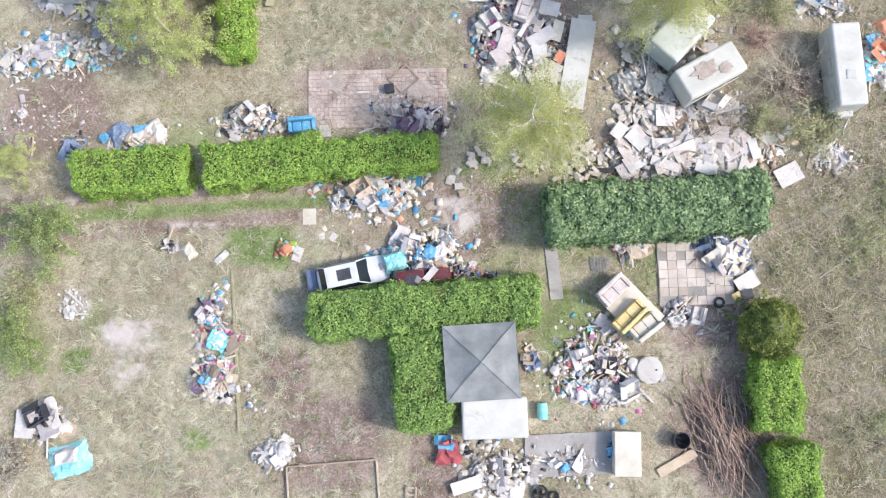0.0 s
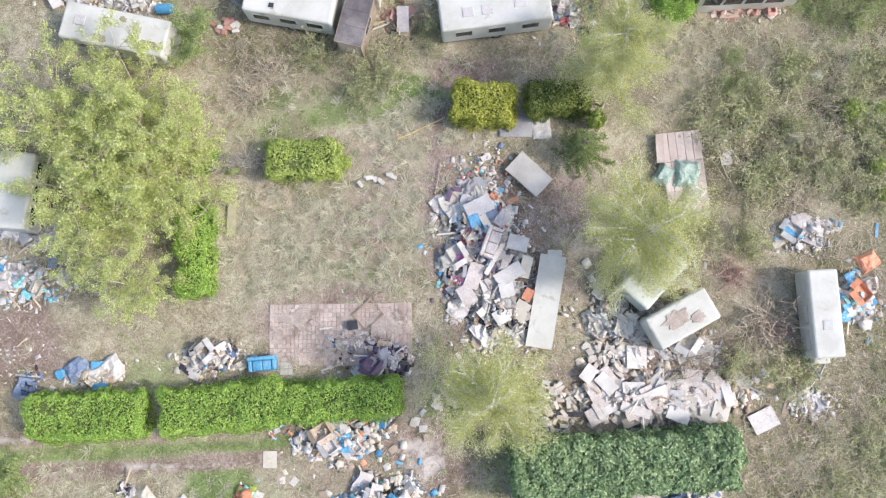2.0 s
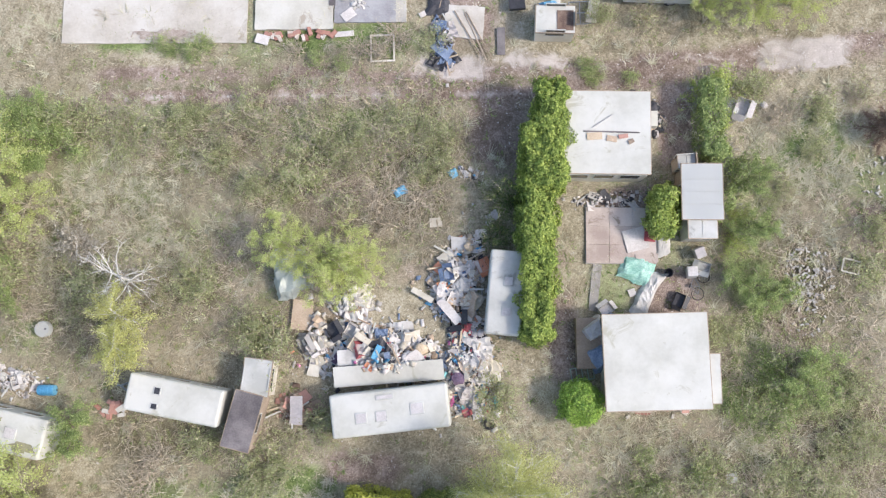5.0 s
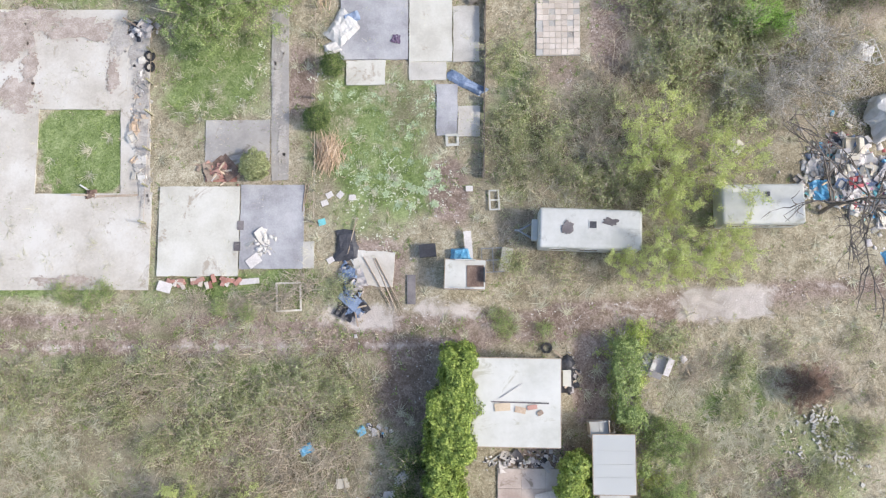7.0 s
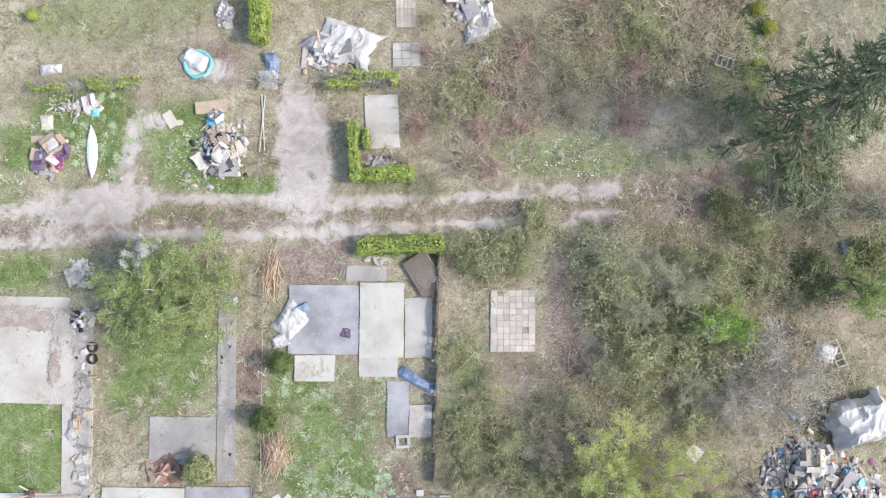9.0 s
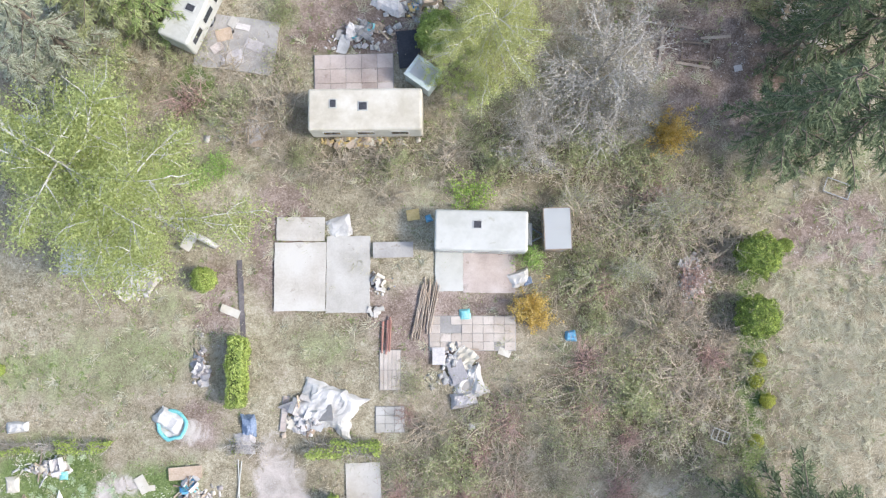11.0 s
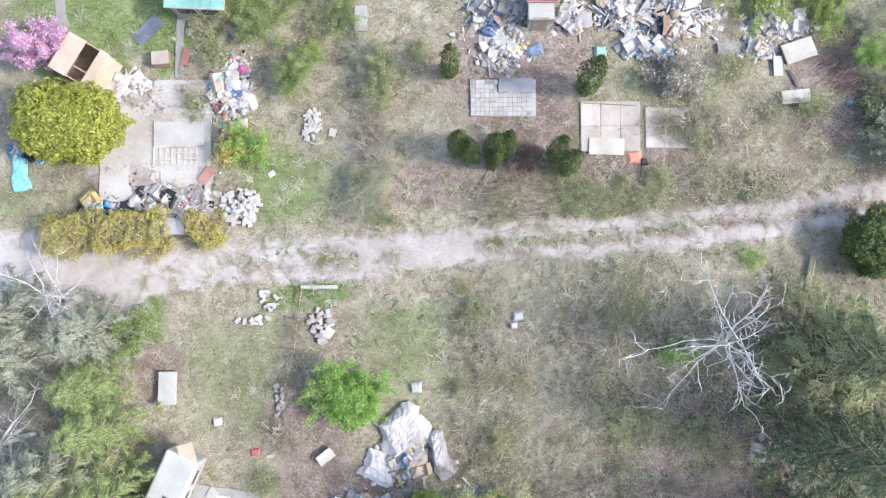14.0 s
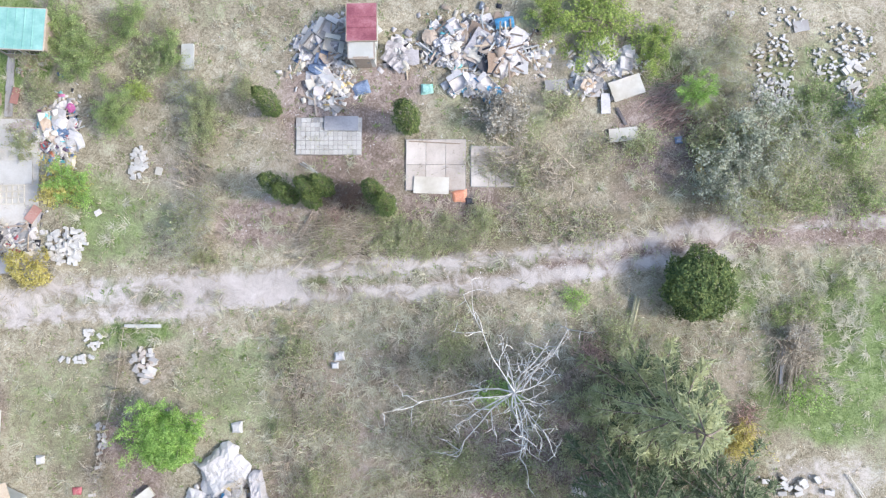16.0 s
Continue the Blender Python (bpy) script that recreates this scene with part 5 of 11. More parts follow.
def sofa(x, y, length, width, ang, mat, z=0.0, label="", h=0.75):
    ob = thing("sofa", x, y, z, ang, label or "dumped pale upholstered sofa", "sofa")
    part("base", cuboid(bmesh.new(), length, width, 0.34, 0, 0, 0.04, bevel=0.04, seg=2), mat, ob)
    part("backrest", cuboid(bmesh.new(), length, width * 0.26, h - 0.3, 0, width * 0.37, 0.36, bevel=0.06, seg=2), mat, ob)
    for s in (-1, 1):
        part("armrest", cuboid(bmesh.new(), 0.2, width * 0.74, 0.25, s * (length / 2 - 0.1), -width * 0.13, 0.36, bevel=0.05, seg=2), mat, ob)
        part("seat_cushion", cuboid(bmesh.new(), length / 2 - 0.24, width * 0.68, 0.14, s * (length / 4 - 0.11), -width * 0.12, 0.385, bevel=0.05, seg=2), mat, ob)
        part("foot", cuboid(bmesh.new(), 0.08, 0.08, 0.05, s * (length / 2 - 0.1), 0, 0), "wood_brown", ob)
    return ob


def canoe(x, y, length, width, ang, label="white pointed paddle board lying on the grass"):
    bm = bmesh.new()
    n, rings = 20, []
    for i in range(n + 1):
        u = i / n * 2 - 1
        w = width / 2 * max(0.02, (1 - abs(u) ** 2.4))
        rings.append([bm.verts.new((u * length / 2, w * a, 0.06 + 0.10 * b + 0.12 * abs(u) ** 4)) for a, b in ((-1, 0.5), (-0.6, 1), (0, 1.15), (0.6, 1), (1, 0.5), (0.6, 0), (0, -0.4), (-0.6, 0))])
    for a, b in zip(rings, rings[1:]):
        for j in range(8):
            bm.faces.new((a[j], b[j], b[(j + 1) % 8], a[(j + 1) % 8]))
    bm.faces.new(rings[0])
    bm.faces.new(rings[-1][::-1])
    ob = thing("paddle_board", x, y, 0, ang, label, "board")
    part("hull", bm, "sage_white", ob)
    part("deck_pad", cuboid(bmesh.new(), length * 0.3, width * 0.5, 0.012, -length * 0.1, 0, 0.175), "sage_white", ob)
    part("fin", cuboid(bmesh.new(), 0.2, 0.015, 0.1, -length * 0.4, 0, 0.0), "black", ob)
    return ob


def ring_pool(x, y, r, label="collapsed turquoise paddling pool with white sheeting"):
    bm = bmesh.new()
    n, k = 28, 8
    rings = []
    for i in range(n):
        a = 2 * math.pi * i / n
        q = 1 + 0.12 * noise.noise(Vector((math.cos(a) * 2, math.sin(a) * 2, 0)))
        rings.append([bm.verts.new((math.cos(a) * r * q * (1 + 0.14 * math.cos(2 * math.pi * j / k)), math.sin(a) * r * q * (1 + 0.14 * math.cos(2 * math.pi * j / k)), 0.14 * r * (1 + math.sin(2 * math.pi * j / k)))) for j in range(k)])
    for i in range(n):
        for j in range(k):
            bm.faces.new((rings[i][j], rings[(i + 1) % n][j], rings[(i + 1) % n][(j + 1) % k], rings[i][(j + 1) % k]))
    ob = thing("paddling_pool", x, y, 0, 0, label, "pool")
    part("rim", bm, "teal", ob)
    bm = bmesh.new()
    bmesh.ops.create_circle(bm, cap_ends=True, segments=24, radius=r * 0.95, matrix=Matrix.Translation((0, 0, 0.03)))
    part("liner", bm, "pale_sheet", ob, "pale crumpled liner")
    return ob


def frame_bed(x, y, length, width, ang, label="empty garden bed edged with pale planks", mat="wood"):
    ob = thing("garden_bed", x, y, 0, ang, label, "garden bed")
    for s in (-1, 1):
        part("plank", cuboid(bmesh.new(), length, 0.09, 0.14, 0, s * width / 2, 0, bevel=0.01), mat, ob)
        part("plank", cuboid(bmesh.new(), 0.09, width - 0.1, 0.14, s * length / 2, 0, 0, bevel=0.01), mat, ob)
    return ob


def bicycle(x, y, ang):
    ob = thing("bicycle", x, y, 0.04, ang, "old bicycle lying flat on the ground", "bicycle")
    for s in (-0.5, 0.5):
        bm = bmesh.new()
        for i in range(20):
            a, b = 2 * math.pi * i / 20, 2 * math.pi * (i + 1) / 20
            tube(bm, (s + 0.33 * math.cos(a), 0.33 * math.sin(a), 0.02), (s + 0.33 * math.cos(b), 0.33 * math.sin(b), 0.02), 0.02, n=5)
        wh = part("wheel", bm, "rubber", ob)
        bm = bmesh.new()
        for i in range(6):
            a = math.pi * i / 6
            tube(bm, (s - 0.32 * math.cos(a), -0.32 * math.sin(a), 0.02), (s + 0.32 * math.cos(a), 0.32 * math.sin(a), 0.02), 0.005, n=4)
        part("spokes", bm, "steel", wh)
    bm = bmesh.new()
    for a, b in (((-0.5, 0, 0.05), (-0.1, 0.0, 0.05)), ((-0.5, 0, 0.05), (-0.2, 0.5, 0.05)), ((-0.1, 0, 0.05), (-0.2, 0.5, 0.05)), ((-0.1, 0, 0.05), (0.35, 0.5, 0.05)), ((-0.2, 0.5, 0.05), (0.35, 0.5, 0.05)), ((0.35, 0.55, 0.05), (0.5, 0, 0.05))):
        tube(bm, a, b, 0.018, n=6)
    part("frame", bm, "steel", ob)
    part("handlebar", tube(bmesh.new(), (0.33, 0.6, 0.0), (0.33, 0.6, 0.4), 0.015, n=6), "steel", ob)
    part("saddle", cuboid(bmesh.new(), 0.24, 0.06, 0.14, -0.22, 0.55, 0.0, bevel=0.02), "black", ob)
    return ob


def lattice(x, y, length, width, ang, nx, ny, mat="wood", label="wooden lattice frame lying flat", name="lattice_frame", bar=0.08):
    ob = thing(name, x, y, 0.07, ang, label, "frame")
    for i in range(nx + 1):
        part("bar", cuboid(bmesh.new(), bar, width, 0.05, length * (i / nx - 0.5), 0, 0), mat, ob)
    for j in range(ny + 1):
        part("crossbar", cuboid(bmesh.new(), length + bar, bar, 0.05, 0, width * (j / ny - 0.5), 0.051), mat, ob)
    return ob


def corrugated(x, y, length, width, ang, mat, z, rx, label):
    """A rippled roofing sheet."""
    n = int(width / 0.09) * 2
    bm = bmesh.new()
    rows = [[bm.verts.new((u * length, width * (i / n - 0.5), 0.035 * (i % 2) + 0.05 * noise.noise(Vector((u * 3, i * 0.2, x))))) for i in range(n + 1)] for u in (-0.5, -0.2, 0.1, 0.5)]
    for a, b in zip(rows, rows[1:]):
        for i in range(n):
            bm.faces.new((a[i], b[i], b[i + 1], a[i + 1]))
    bmesh.ops.solidify(bm, geom=bm.faces[:], thickness=0.004)
    return solo("corrugated_sheet", bm_mesh("corrugated_sheet", bm, mat), x, y, z, ang, label, "sheet", rx=rx)


def board_fence(a, b, h, mat, label):
    """A low fence of upright boards on two rails."""
    ob = thing("board_fence", *a, 0, math.degrees(math.atan2(b[1] - a[1], b[0] - a[0])), label, "fence")
    L, r = math.hypot(b[0] - a[0], b[1] - a[1]), random.Random(int(a[0] * 7 + a[1]))
    n = int(L / 0.3)
    for i in range(n):
        if r.random() > 0.08:
            part("board", cuboid(bmesh.new(), 0.27, 0.025, h * r.uniform(0.8, 1.08), (i + 0.5) * L / n, r.uniform(-0.02, 0.02), 0, rx=r.uniform(-6, 6)), mat, ob)
    for k in (0.25, 0.75):
        part("rail", cuboid(bmesh.new(), L, 0.05, 0.06, L / 2, 0.05, h * k), mat, ob)
    return ob


def roofless_shed(x, y, length, width, ang, h=1.9, label="half-roofed chipboard shed open to the sky"):
    ob = thing("shed", x, y, 0, ang, label, "shed")
    for s in (-1, 1):
        part("wall", cuboid(bmesh.new(), length, 0.06, h, 0, s * (width / 2 - 0.03), 0), "wood_new", ob)
        part("wall", cuboid(bmesh.new(), 0.06, width - 0.12, h, s * (length / 2 - 0.03), 0, 0), "wood_new", ob)
    part("roof", cuboid(bmesh.new(), length * 0.42, width + 0.1, 0.05, length * 0.27, 0, h + 0.003), "wood_new", ob)
    part("roof_end", cuboid(bmesh.new(), length * 0.2, width + 0.1, 0.05, -length * 0.38, 0, h + 0.003), "wood_new", ob)
    part("rafter", cuboid(bmesh.new(), length, 0.06, 0.1, 0, width * 0.18, h - 0.11), "wood", ob)
    part("floor", cuboid(bmesh.new(), length - 0.14, width - 0.14, 0.06, 0, 0, 0), "wood_brown", ob)
    return ob


def build_rest():
    """Joins the pieces past those kept single into one object a kind."""
    for kind in sorted({k for k, _, _ in REST}):
        V, F, slot, mats, base = [], [], [], [], 0
        for k, me, m in REST:
            if k != kind:
                continue
            name = me.materials[0].name
            if name not in mats:
                mats.append(name)
            co = np.empty(len(me.vertices) * 3, np.float32)
            me.vertices.foreach_get("co", co)
            a = np.array(m)
            V.append(co.reshape(-1, 3) @ a[:3, :3].T + a[:3, 3])
            F += [tuple(base + i for i in f.vertices) for f in me.polygons]
            slot += [mats.index(name)] * len(me.polygons)
            base += len(me.vertices)
        form, cat = FORM[kind]
        mesh = bpy.data.meshes.new("scattered_" + cat)
        mesh.from_pydata(np.concatenate(V).tolist(), [], F)
        for n in mats:
            mesh.materials.append(bpy.data.materials[n])
        mesh.polygons.foreach_set("material_index", slot)
        tagged(new("scattered_" + cat, mesh), f"countless more pieces, each a {form}, strewn over the plots", cat, kind="stuff")

# ---- ground cover ----
lane("soil", [(-25.7, 8.8), (-20.9, 9.1), (-16.2, 9.3), (-11.4, 9.5), (-7.0, 9.8)], 0.80, 0.9, 1.2)
lane("pale", [(-25.7, 8.8), (-20.9, 9.1), (-16.2, 9.3), (-11.4, 9.5), (-7.0, 9.8)], 0.37, 0.5, 1.2)
lane("soil", [(-25.6, 7.3), (-20.8, 7.2), (-16.1, 7.4), (-11.4, 7.7), (-7.9, 8.0)], 0.80, 0.9, 1.2)
lane("pale", [(-25.6, 7.3), (-20.8, 7.2), (-16.1, 7.4), (-11.4, 7.7), (-7.9, 8.0)], 0.37, 0.5, 1.2)
lane("lush", [(-25.6, 8.0), (-19.3, 8.2), (-12.3, 8.4), (-7.0, 8.8)], 0.80, 0.75, 1.2)
lane("soil", [(-12.5, 50.9), (-3.1, 50.7), (6.2, 50.6), (15.4, 51.0), (21.4, 51.5), (28.4, 52.1), (35.5, 52.7)], 0.80, 0.9, 1.2)
lane("pale", [(-12.5, 50.9), (-3.1, 50.7), (6.2, 50.6), (15.4, 51.0), (21.4, 51.5), (28.4, 52.1), (35.5, 52.7)], 0.31, 0.45, 1.2)
lane("soil", [(-12.4, 49.4), (-1.5, 49.4), (6.8, 49.4), (13.8, 49.7), (20.2, 50.6), (24.4, 51.3), (28.4, 51.7)], 0.80, 0.9, 1.2)
lane("pale", [(-12.4, 49.4), (-1.5, 49.4), (6.8, 49.4), (13.8, 49.7), (20.2, 50.6), (24.4, 51.3), (28.4, 51.7)], 0.31, 0.45, 1.2)
lane("lush", [(-12.4, 50.2), (0.0, 50.0), (12.3, 50.3)], 1.10, 0.7, 1.4)
zone("pale", 27.2, 51.7, 2.3, 0.9, 0, 1.0, 0.8)
zone("pale", 7.4, 51.1, 2.1, 0.8, 0, 0.8, 0.8)
zone("pale", 11.7, 51.5, 1.8, 0.6, 0, 0.7, 0.8)
lane("soil", [(-12.5, 50.3), (6.2, 50.0), (18.4, 50.7), (35.5, 52.6)], 2.30, 0.55, 1.2)
lane("pale", [(-12.5, 73.0), (-7.4, 73.6), (-1.6, 74.1), (8.0, 73.7), (14.3, 73.9), (20.6, 74.2), (24.0, 74.3)], 0.68, 0.8, 1.5)
lane("pale", [(-12.4, 71.5), (-7.3, 71.7), (-1.5, 72.0), (8.0, 72.1), (14.3, 72.4), (20.6, 72.7), (24.0, 72.9)], 0.68, 0.8, 1.5)
lane("soil", [(-12.5, 72.2), (8.0, 72.9), (26.5, 73.7), (38.2, 74.0)], 2.61, 0.6, 1.2)
lane("lush", [(-11.2, 72.4), (-1.6, 73.0), (14.3, 73.2), (26.5, 73.7)], 0.61, 0.75, 1.2)
zone("pale", -4.8, 73.6, 3.4, 1.1, 0, 1.0, 0.8)
zone("pale", 6.9, 76.2, 1.4, 3.4, 0, 1.0, 0.8)
zone("pale", -11.7, 76.6, 0.9, 2.5, 0, 0.7, 0.8)
zone("soil", 29.6, 73.9, 3.4, 1.4, 0, 0.9, 0.8)
zone("pale", -3.0, 76.1, 0.4, 1.9, 0, 1.0, 0.8)
zone("pale", -2.0, 78.5, 1.1, 0.4, 0, 0.8, 0.8)
lane("pale", [(-9.4, 115.5), (-1.4, 116.1), (4.1, 117.1), (10.9, 117.3), (17.1, 118.0), (23.2, 118.3), (32.4, 119.2), (40.7, 120.7)], 0.80, 0.72, 1.9)
lane("pale", [(-9.4, 114.3), (-2.9, 114.6), (3.2, 115.5), (10.9, 115.8), (17.1, 116.5), (23.2, 116.8), (29.3, 117.5), (35.5, 118.4), (40.6, 119.2)], 0.80, 0.72, 1.9)
lane("soil", [(8.0, 116.5), (16.2, 117.1), (31.5, 118.6), (39.7, 119.9)], 3.0, 0.5, 1.6)
lane("pale", [(-8.5, 115.0), (3.8, 116.2), (8.0, 116.5)], 2.2, 0.5, 1.6)
lane("lush", [(5.4, 116.5), (10.0, 116.7), (16.2, 117.4), (22.3, 117.8), (30.0, 118.6)], 0.75, 0.8, 1.4)
zone("pale", -5.0, 114.1, 4.3, 2.9, 10, 1.0, 0.8)
zone("pale", -7.5, 115.9, 4.6, 1.8, 0, 1.0, 0.8)
zone("pale", 14.7, 116.9, 3.4, 0.9, 0, 1.0, 0.8)
zone("soil", 0.4, 110.4, 1.4, 2.1, 0, 0.7, 0.8)
lane("lush", [(7.0, 117.2), (9.2, 116.6), (11.0, 117.2)], 0.77, 0.8, 1.2)
lane("lush", [(18.7, 117.6), (23.3, 117.9), (29.4, 118.5)], 0.49, 0.6, 1.2)
lane("soil", [(31.8, 118.4), (39.4, 119.9), (48.8, 120.7)], 1.83, 1.0, 1.2)
lane("pale", [(31.8, 118.8), (39.4, 120.2), (48.8, 120.8)], 0.67, 0.6, 1.2)
zone("soil", -22.7, 14.1, 3.4, 2.5, 0, 0.8, 0.8)
zone("soil", -4.8, 14.7, 4.0, 2.3, 0, 0.9, 0.8)
zone("soil", -9.7, -1.0, 1.5, 1.5, 0, 1, 0.8)
zone("soil", -6.7, -4.6, 3.4, 2.5, 0, 0.9, 0.8)
zone("soil", -1.5, -5.8, 1.5, 2.8, 0, 0.9, 0.8)
zone("soil", 0.5, 7.8, 3.4, 2.3, 0, 0.8, 0.8)
zone("pale", -18.3, 1.6, 1.5, 0.9, 0, 1.0, 0.8)
zone("pale", -18.2, 0.0, 1.1, 1.2, 0, 0.6, 0.8)
zone("pale", -21.0, 3.2, 0.9, 1.1, 0, 0.6, 0.8)
zone("pale", -0.1, 7.7, 1.5, 1.1, 0, 0.6, 0.8)
zone("soil", 13.2, 2.0, 2.8, 2.2, 0, 0.8, 0.8)
zone("soil", 14.3, -4.3, 2.8, 3.7, 0, 0.8, 0.8)
zone("lush", -11.1, 6.4, 2.2, 1.4, 0, 0.8, 0.8)
zone("lush", -21.0, 0.1, 0.7, 0.6, 0, 1.0, 0.8)
zone("lush", 1.5, 10.3, 1.8, 0.8, 0, 0.7, 0.8)
zone("lush", 5.9, 1.2, 2.5, 2.2, 0, 0.6, 0.8)
zone("lush", 4.6, -1.5, 1.8, 1.8, 0, 0.4, 0.8)
zone("lush", -14.3, -4.1, 0.9, 0.6, 0, 0.8, 0.8)
zone("lush", -24.3, 1.4, 1.8, 1.8, 0, 0.5, 0.8)
zone("soil", 1.0, 21.8, 0.6, 5.2, 0, 0.8, 0.8)
zone("soil", 3.8, 18.3, 3.4, 4.9, 0, 0.8, 0.8)
zone("soil", 11.5, 11.7, 5.5, 2.8, 0, 0.7, 0.8)
zone("soil", 7.0, 21.4, 2.5, 1.8, 0, 0.8, 0.8)
zone("scrub", 19.8, 5.3, 3.4, 6.1, 0, 0.9, 0.8)
zone("scrub", 20.4, -2.3, 2.8, 5.8, 0, 0.8, 0.8)
zone("scrub", 19.9, 26.5, 6.2, 5.3, 0, 0.9, 0.8)
zone("scrub", 11.2, 28.2, 4.0, 1.9, 0, 0.6, 0.8)
zone("scrub", -12.4, 39.9, 9.3, 4.9, 0, 0.8, 0.8)
zone("scrub", -7.3, 30.8, 4.9, 1.5, 0, 0.8, 0.8)
zone("lush", -1.5, 28.2, 2.8, 0.9, 0, 0.8, 0.8)
zone("lush", -8.5, 27.7, 1.9, 0.6, 0, 0.6, 0.8)
zone("lush", -4.4, 26.8, 3.7, 0.9, 0, 0.6, 0.8)
zone("soil", -19.0, 21.7, 3.4, 1.5, 0, 0.7, 0.8)
zone("soil", -0.3, 38.4, 2.8, 2.2, 0, 0.5, 0.8)
zone("soil", 13.4, 36.1, 0.9, 3.4, 0, 0.9, 0.8)
zone("lush", 15.6, 38.3, 1.8, 1.5, 0, 0.5, 0.8)
zone("soil", 19.0, 37.3, 1.8, 2.5, 0, 0.8, 0.8)
zone("soil", 2.9, 29.0, 2.2, 0.9, 0, 0.8, 0.8)
zone("lush", 24.3, 32.6, 4.0, 1.2, 0, 0.6, 0.8)
zone("scrub", 1.4, 45.6, 6.1, 4.9, 0, 1, 0.8)
zone("scrub", -6.6, 45.7, 4.0, 3.1, 0, 0.6, 0.8)
zone("lush", -8.6, 48.5, 1.8, 1.5, 0, 0.5, 0.8)
zone("soil", 10.0, 47.4, 1.8, 3.1, 0, 0.7, 0.8)
zone("lush", 2.0, 47.5, 3.4, 1.8, 0, 0.6, 0.8)
zone("lush", -0.0, 40.8, 3.1, 1.8, 0, 0.5, 0.8)
zone("lush", 27.2, 47.0, 1.8, 1.8, 0, 0.8, 0.8)
zone("lush", 30.9, 43.1, 2.8, 3.7, 0, 0.5, 0.8)
zone("soil", 19.8, 48.2, 0.9, 2.8, 0, 1, 0.8)
zone("soil", 17.2, 43.4, 2.8, 0.8, 0, 0.9, 0.8)
zone("soil", 30.3, 41.9, 1.8, 1.8, 0, 0.7, 0.8)
zone("scrub", 24.5, 6.0, 3.6, 18.0, 0, 1, 0.9)
zone("lush", 24.0, 4.0, 3.0, 14.0, 0, 0.35, 1.2)
zone("scrub", 26.0, 31.0, 4.5, 12.0, 0, 0.9, 0.9)
zone("lush", 23.6, 36.0, 1.4, 9.0, 0, 0.55, 1.0)
zone("soil", 20.3, 108.6, 4.2, 6.6, 0, 0.5, 1.2)
zone("lush", 1.2, 100.3, 1.2, 1.6, 0, 1.0, 0.8)
zone("soil", 20.0, 123.6, 4.4, 3.0, 0, 0.65, 1.0)
zone("tuss", -6.1, 18.7, 4.3, 1.8, 0, 0.9, 0.8)
zone("tuss", -3.4, 20.5, 4.0, 1.9, 0, 0.9, 0.8)
zone("tuss", -4.7, 20.7, 4.6, 3.4, 0, 0.9, 0.8)
zone("tuss", -2.0, 25.5, 2.5, 1.9, 0, 0.9, 0.8)
zone("tuss", 36.7, 84.3, 3.7, 5.6, 0, 0.9, 0.8)
zone("tuss", 36.5, 84.8, 3.4, 6.2, 0, 0.9, 0.8)
zone("tuss", 23.3, 114.4, 6.7, 1.5, 0, 0.9, 0.8)
zone("tuss", 37.8, 114.5, 3.3, 1.5, 0, 0.9, 0.8)
zone("tuss", -15.8, -2.4, 6.1, 4.3, 0, 0.9, 0.8)
zone("tuss", -16.3, 3.7, 3.1, 3.1, 0, 0.9, 0.8)
zone("tuss", -11.4, 40.6, 4.6, 2.8, 0, 0.9, 0.8)
zone("tuss", -11.5, 43.9, 3.7, 2.1, 0, 0.9, 0.8)
zone("tuss", 26.3, 44.9, 3.1, 3.7, 0, 0.9, 0.8)
zone("tuss", 22.0, 112.9, 4.0, 3.1, 0, 0.9, 0.8)
zone("tuss", 20.7, 107.6, 4.6, 5.2, 0, 0.9, 0.8)
zone("tuss", 18.4, 30.2, 7.7, 1.2, 0, 0.9, 0.8)
zone("tuss", 20.3, 58.0, 3.7, 2.8, 0, 0.9, 0.8)
zone("tuss", 43.7, 115.7, 3.7, 3.0, 0, 0.9, 0.8)
zone("tuss", 19.8, 111.6, 3.1, 5.5, 0, 1, 0.8)
zone("lush", 46.6, 123.9, 3.7, 4.3, 0, 0.5, 0.8)

# lawns and yards
zone("lush", -8.4, 60.3, 2.3, 2.3, -1, 2.0, 0.15)
zone("lush", -0.9, 64.8, 3.1, 2.9, 0, 0.8, 0.8)
zone("lush", 7.8, 60.5, 3.4, 4.9, 0, 0.85, 0.8)
zone("flower", 8.1, 61.1, 3.2, 4.6, 0, 1, 0.8)
zone("flower", 0.6, 64.3, 1.8, 1.8, 0, 0.5, 0.8)
zone("lush", -11.9, 55.9, 0.9, 1.2, 0, 1.5, 0.2)
zone("lush", -10.0, 52.7, 4.0, 0.7, 0, 0.7, 0.8)
zone("lush", 1.3, 52.7, 4.3, 0.9, 0, 0.9, 0.8)
zone("soil", 12.2, 58.0, 0.9, 1.8, 0, 1, 0.8)
zone("soil", 4.0, 64.2, 0.8, 2.1, 0, 0.8, 0.8)
zone("soil", 7.4, 70.4, 2.1, 1.2, 0, 1, 0.8)
zone("soil", 21.2, 67.5, 1.0, 3.4, 0, 1.1, 0.8)
zone("soil", 18.3, 64.4, 1.8, 1.5, 0, 0.6, 0.8)
zone("scrub", 20.3, 60.4, 4.9, 4.0, 0, 1, 0.8)
zone("scrub", 29.1, 67.5, 6.1, 5.2, 0, 0.9, 0.8)
zone("lush", -9.1, 69.9, 2.5, 1.1, 0, 0.8, 0.8)
zone("lush", 15.8, 63.2, 1.2, 3.7, 0, 0.6, 0.8)
zone("soil", 8.2, 53.6, 2.1, 1.8, 0, 0.8, 0.8)
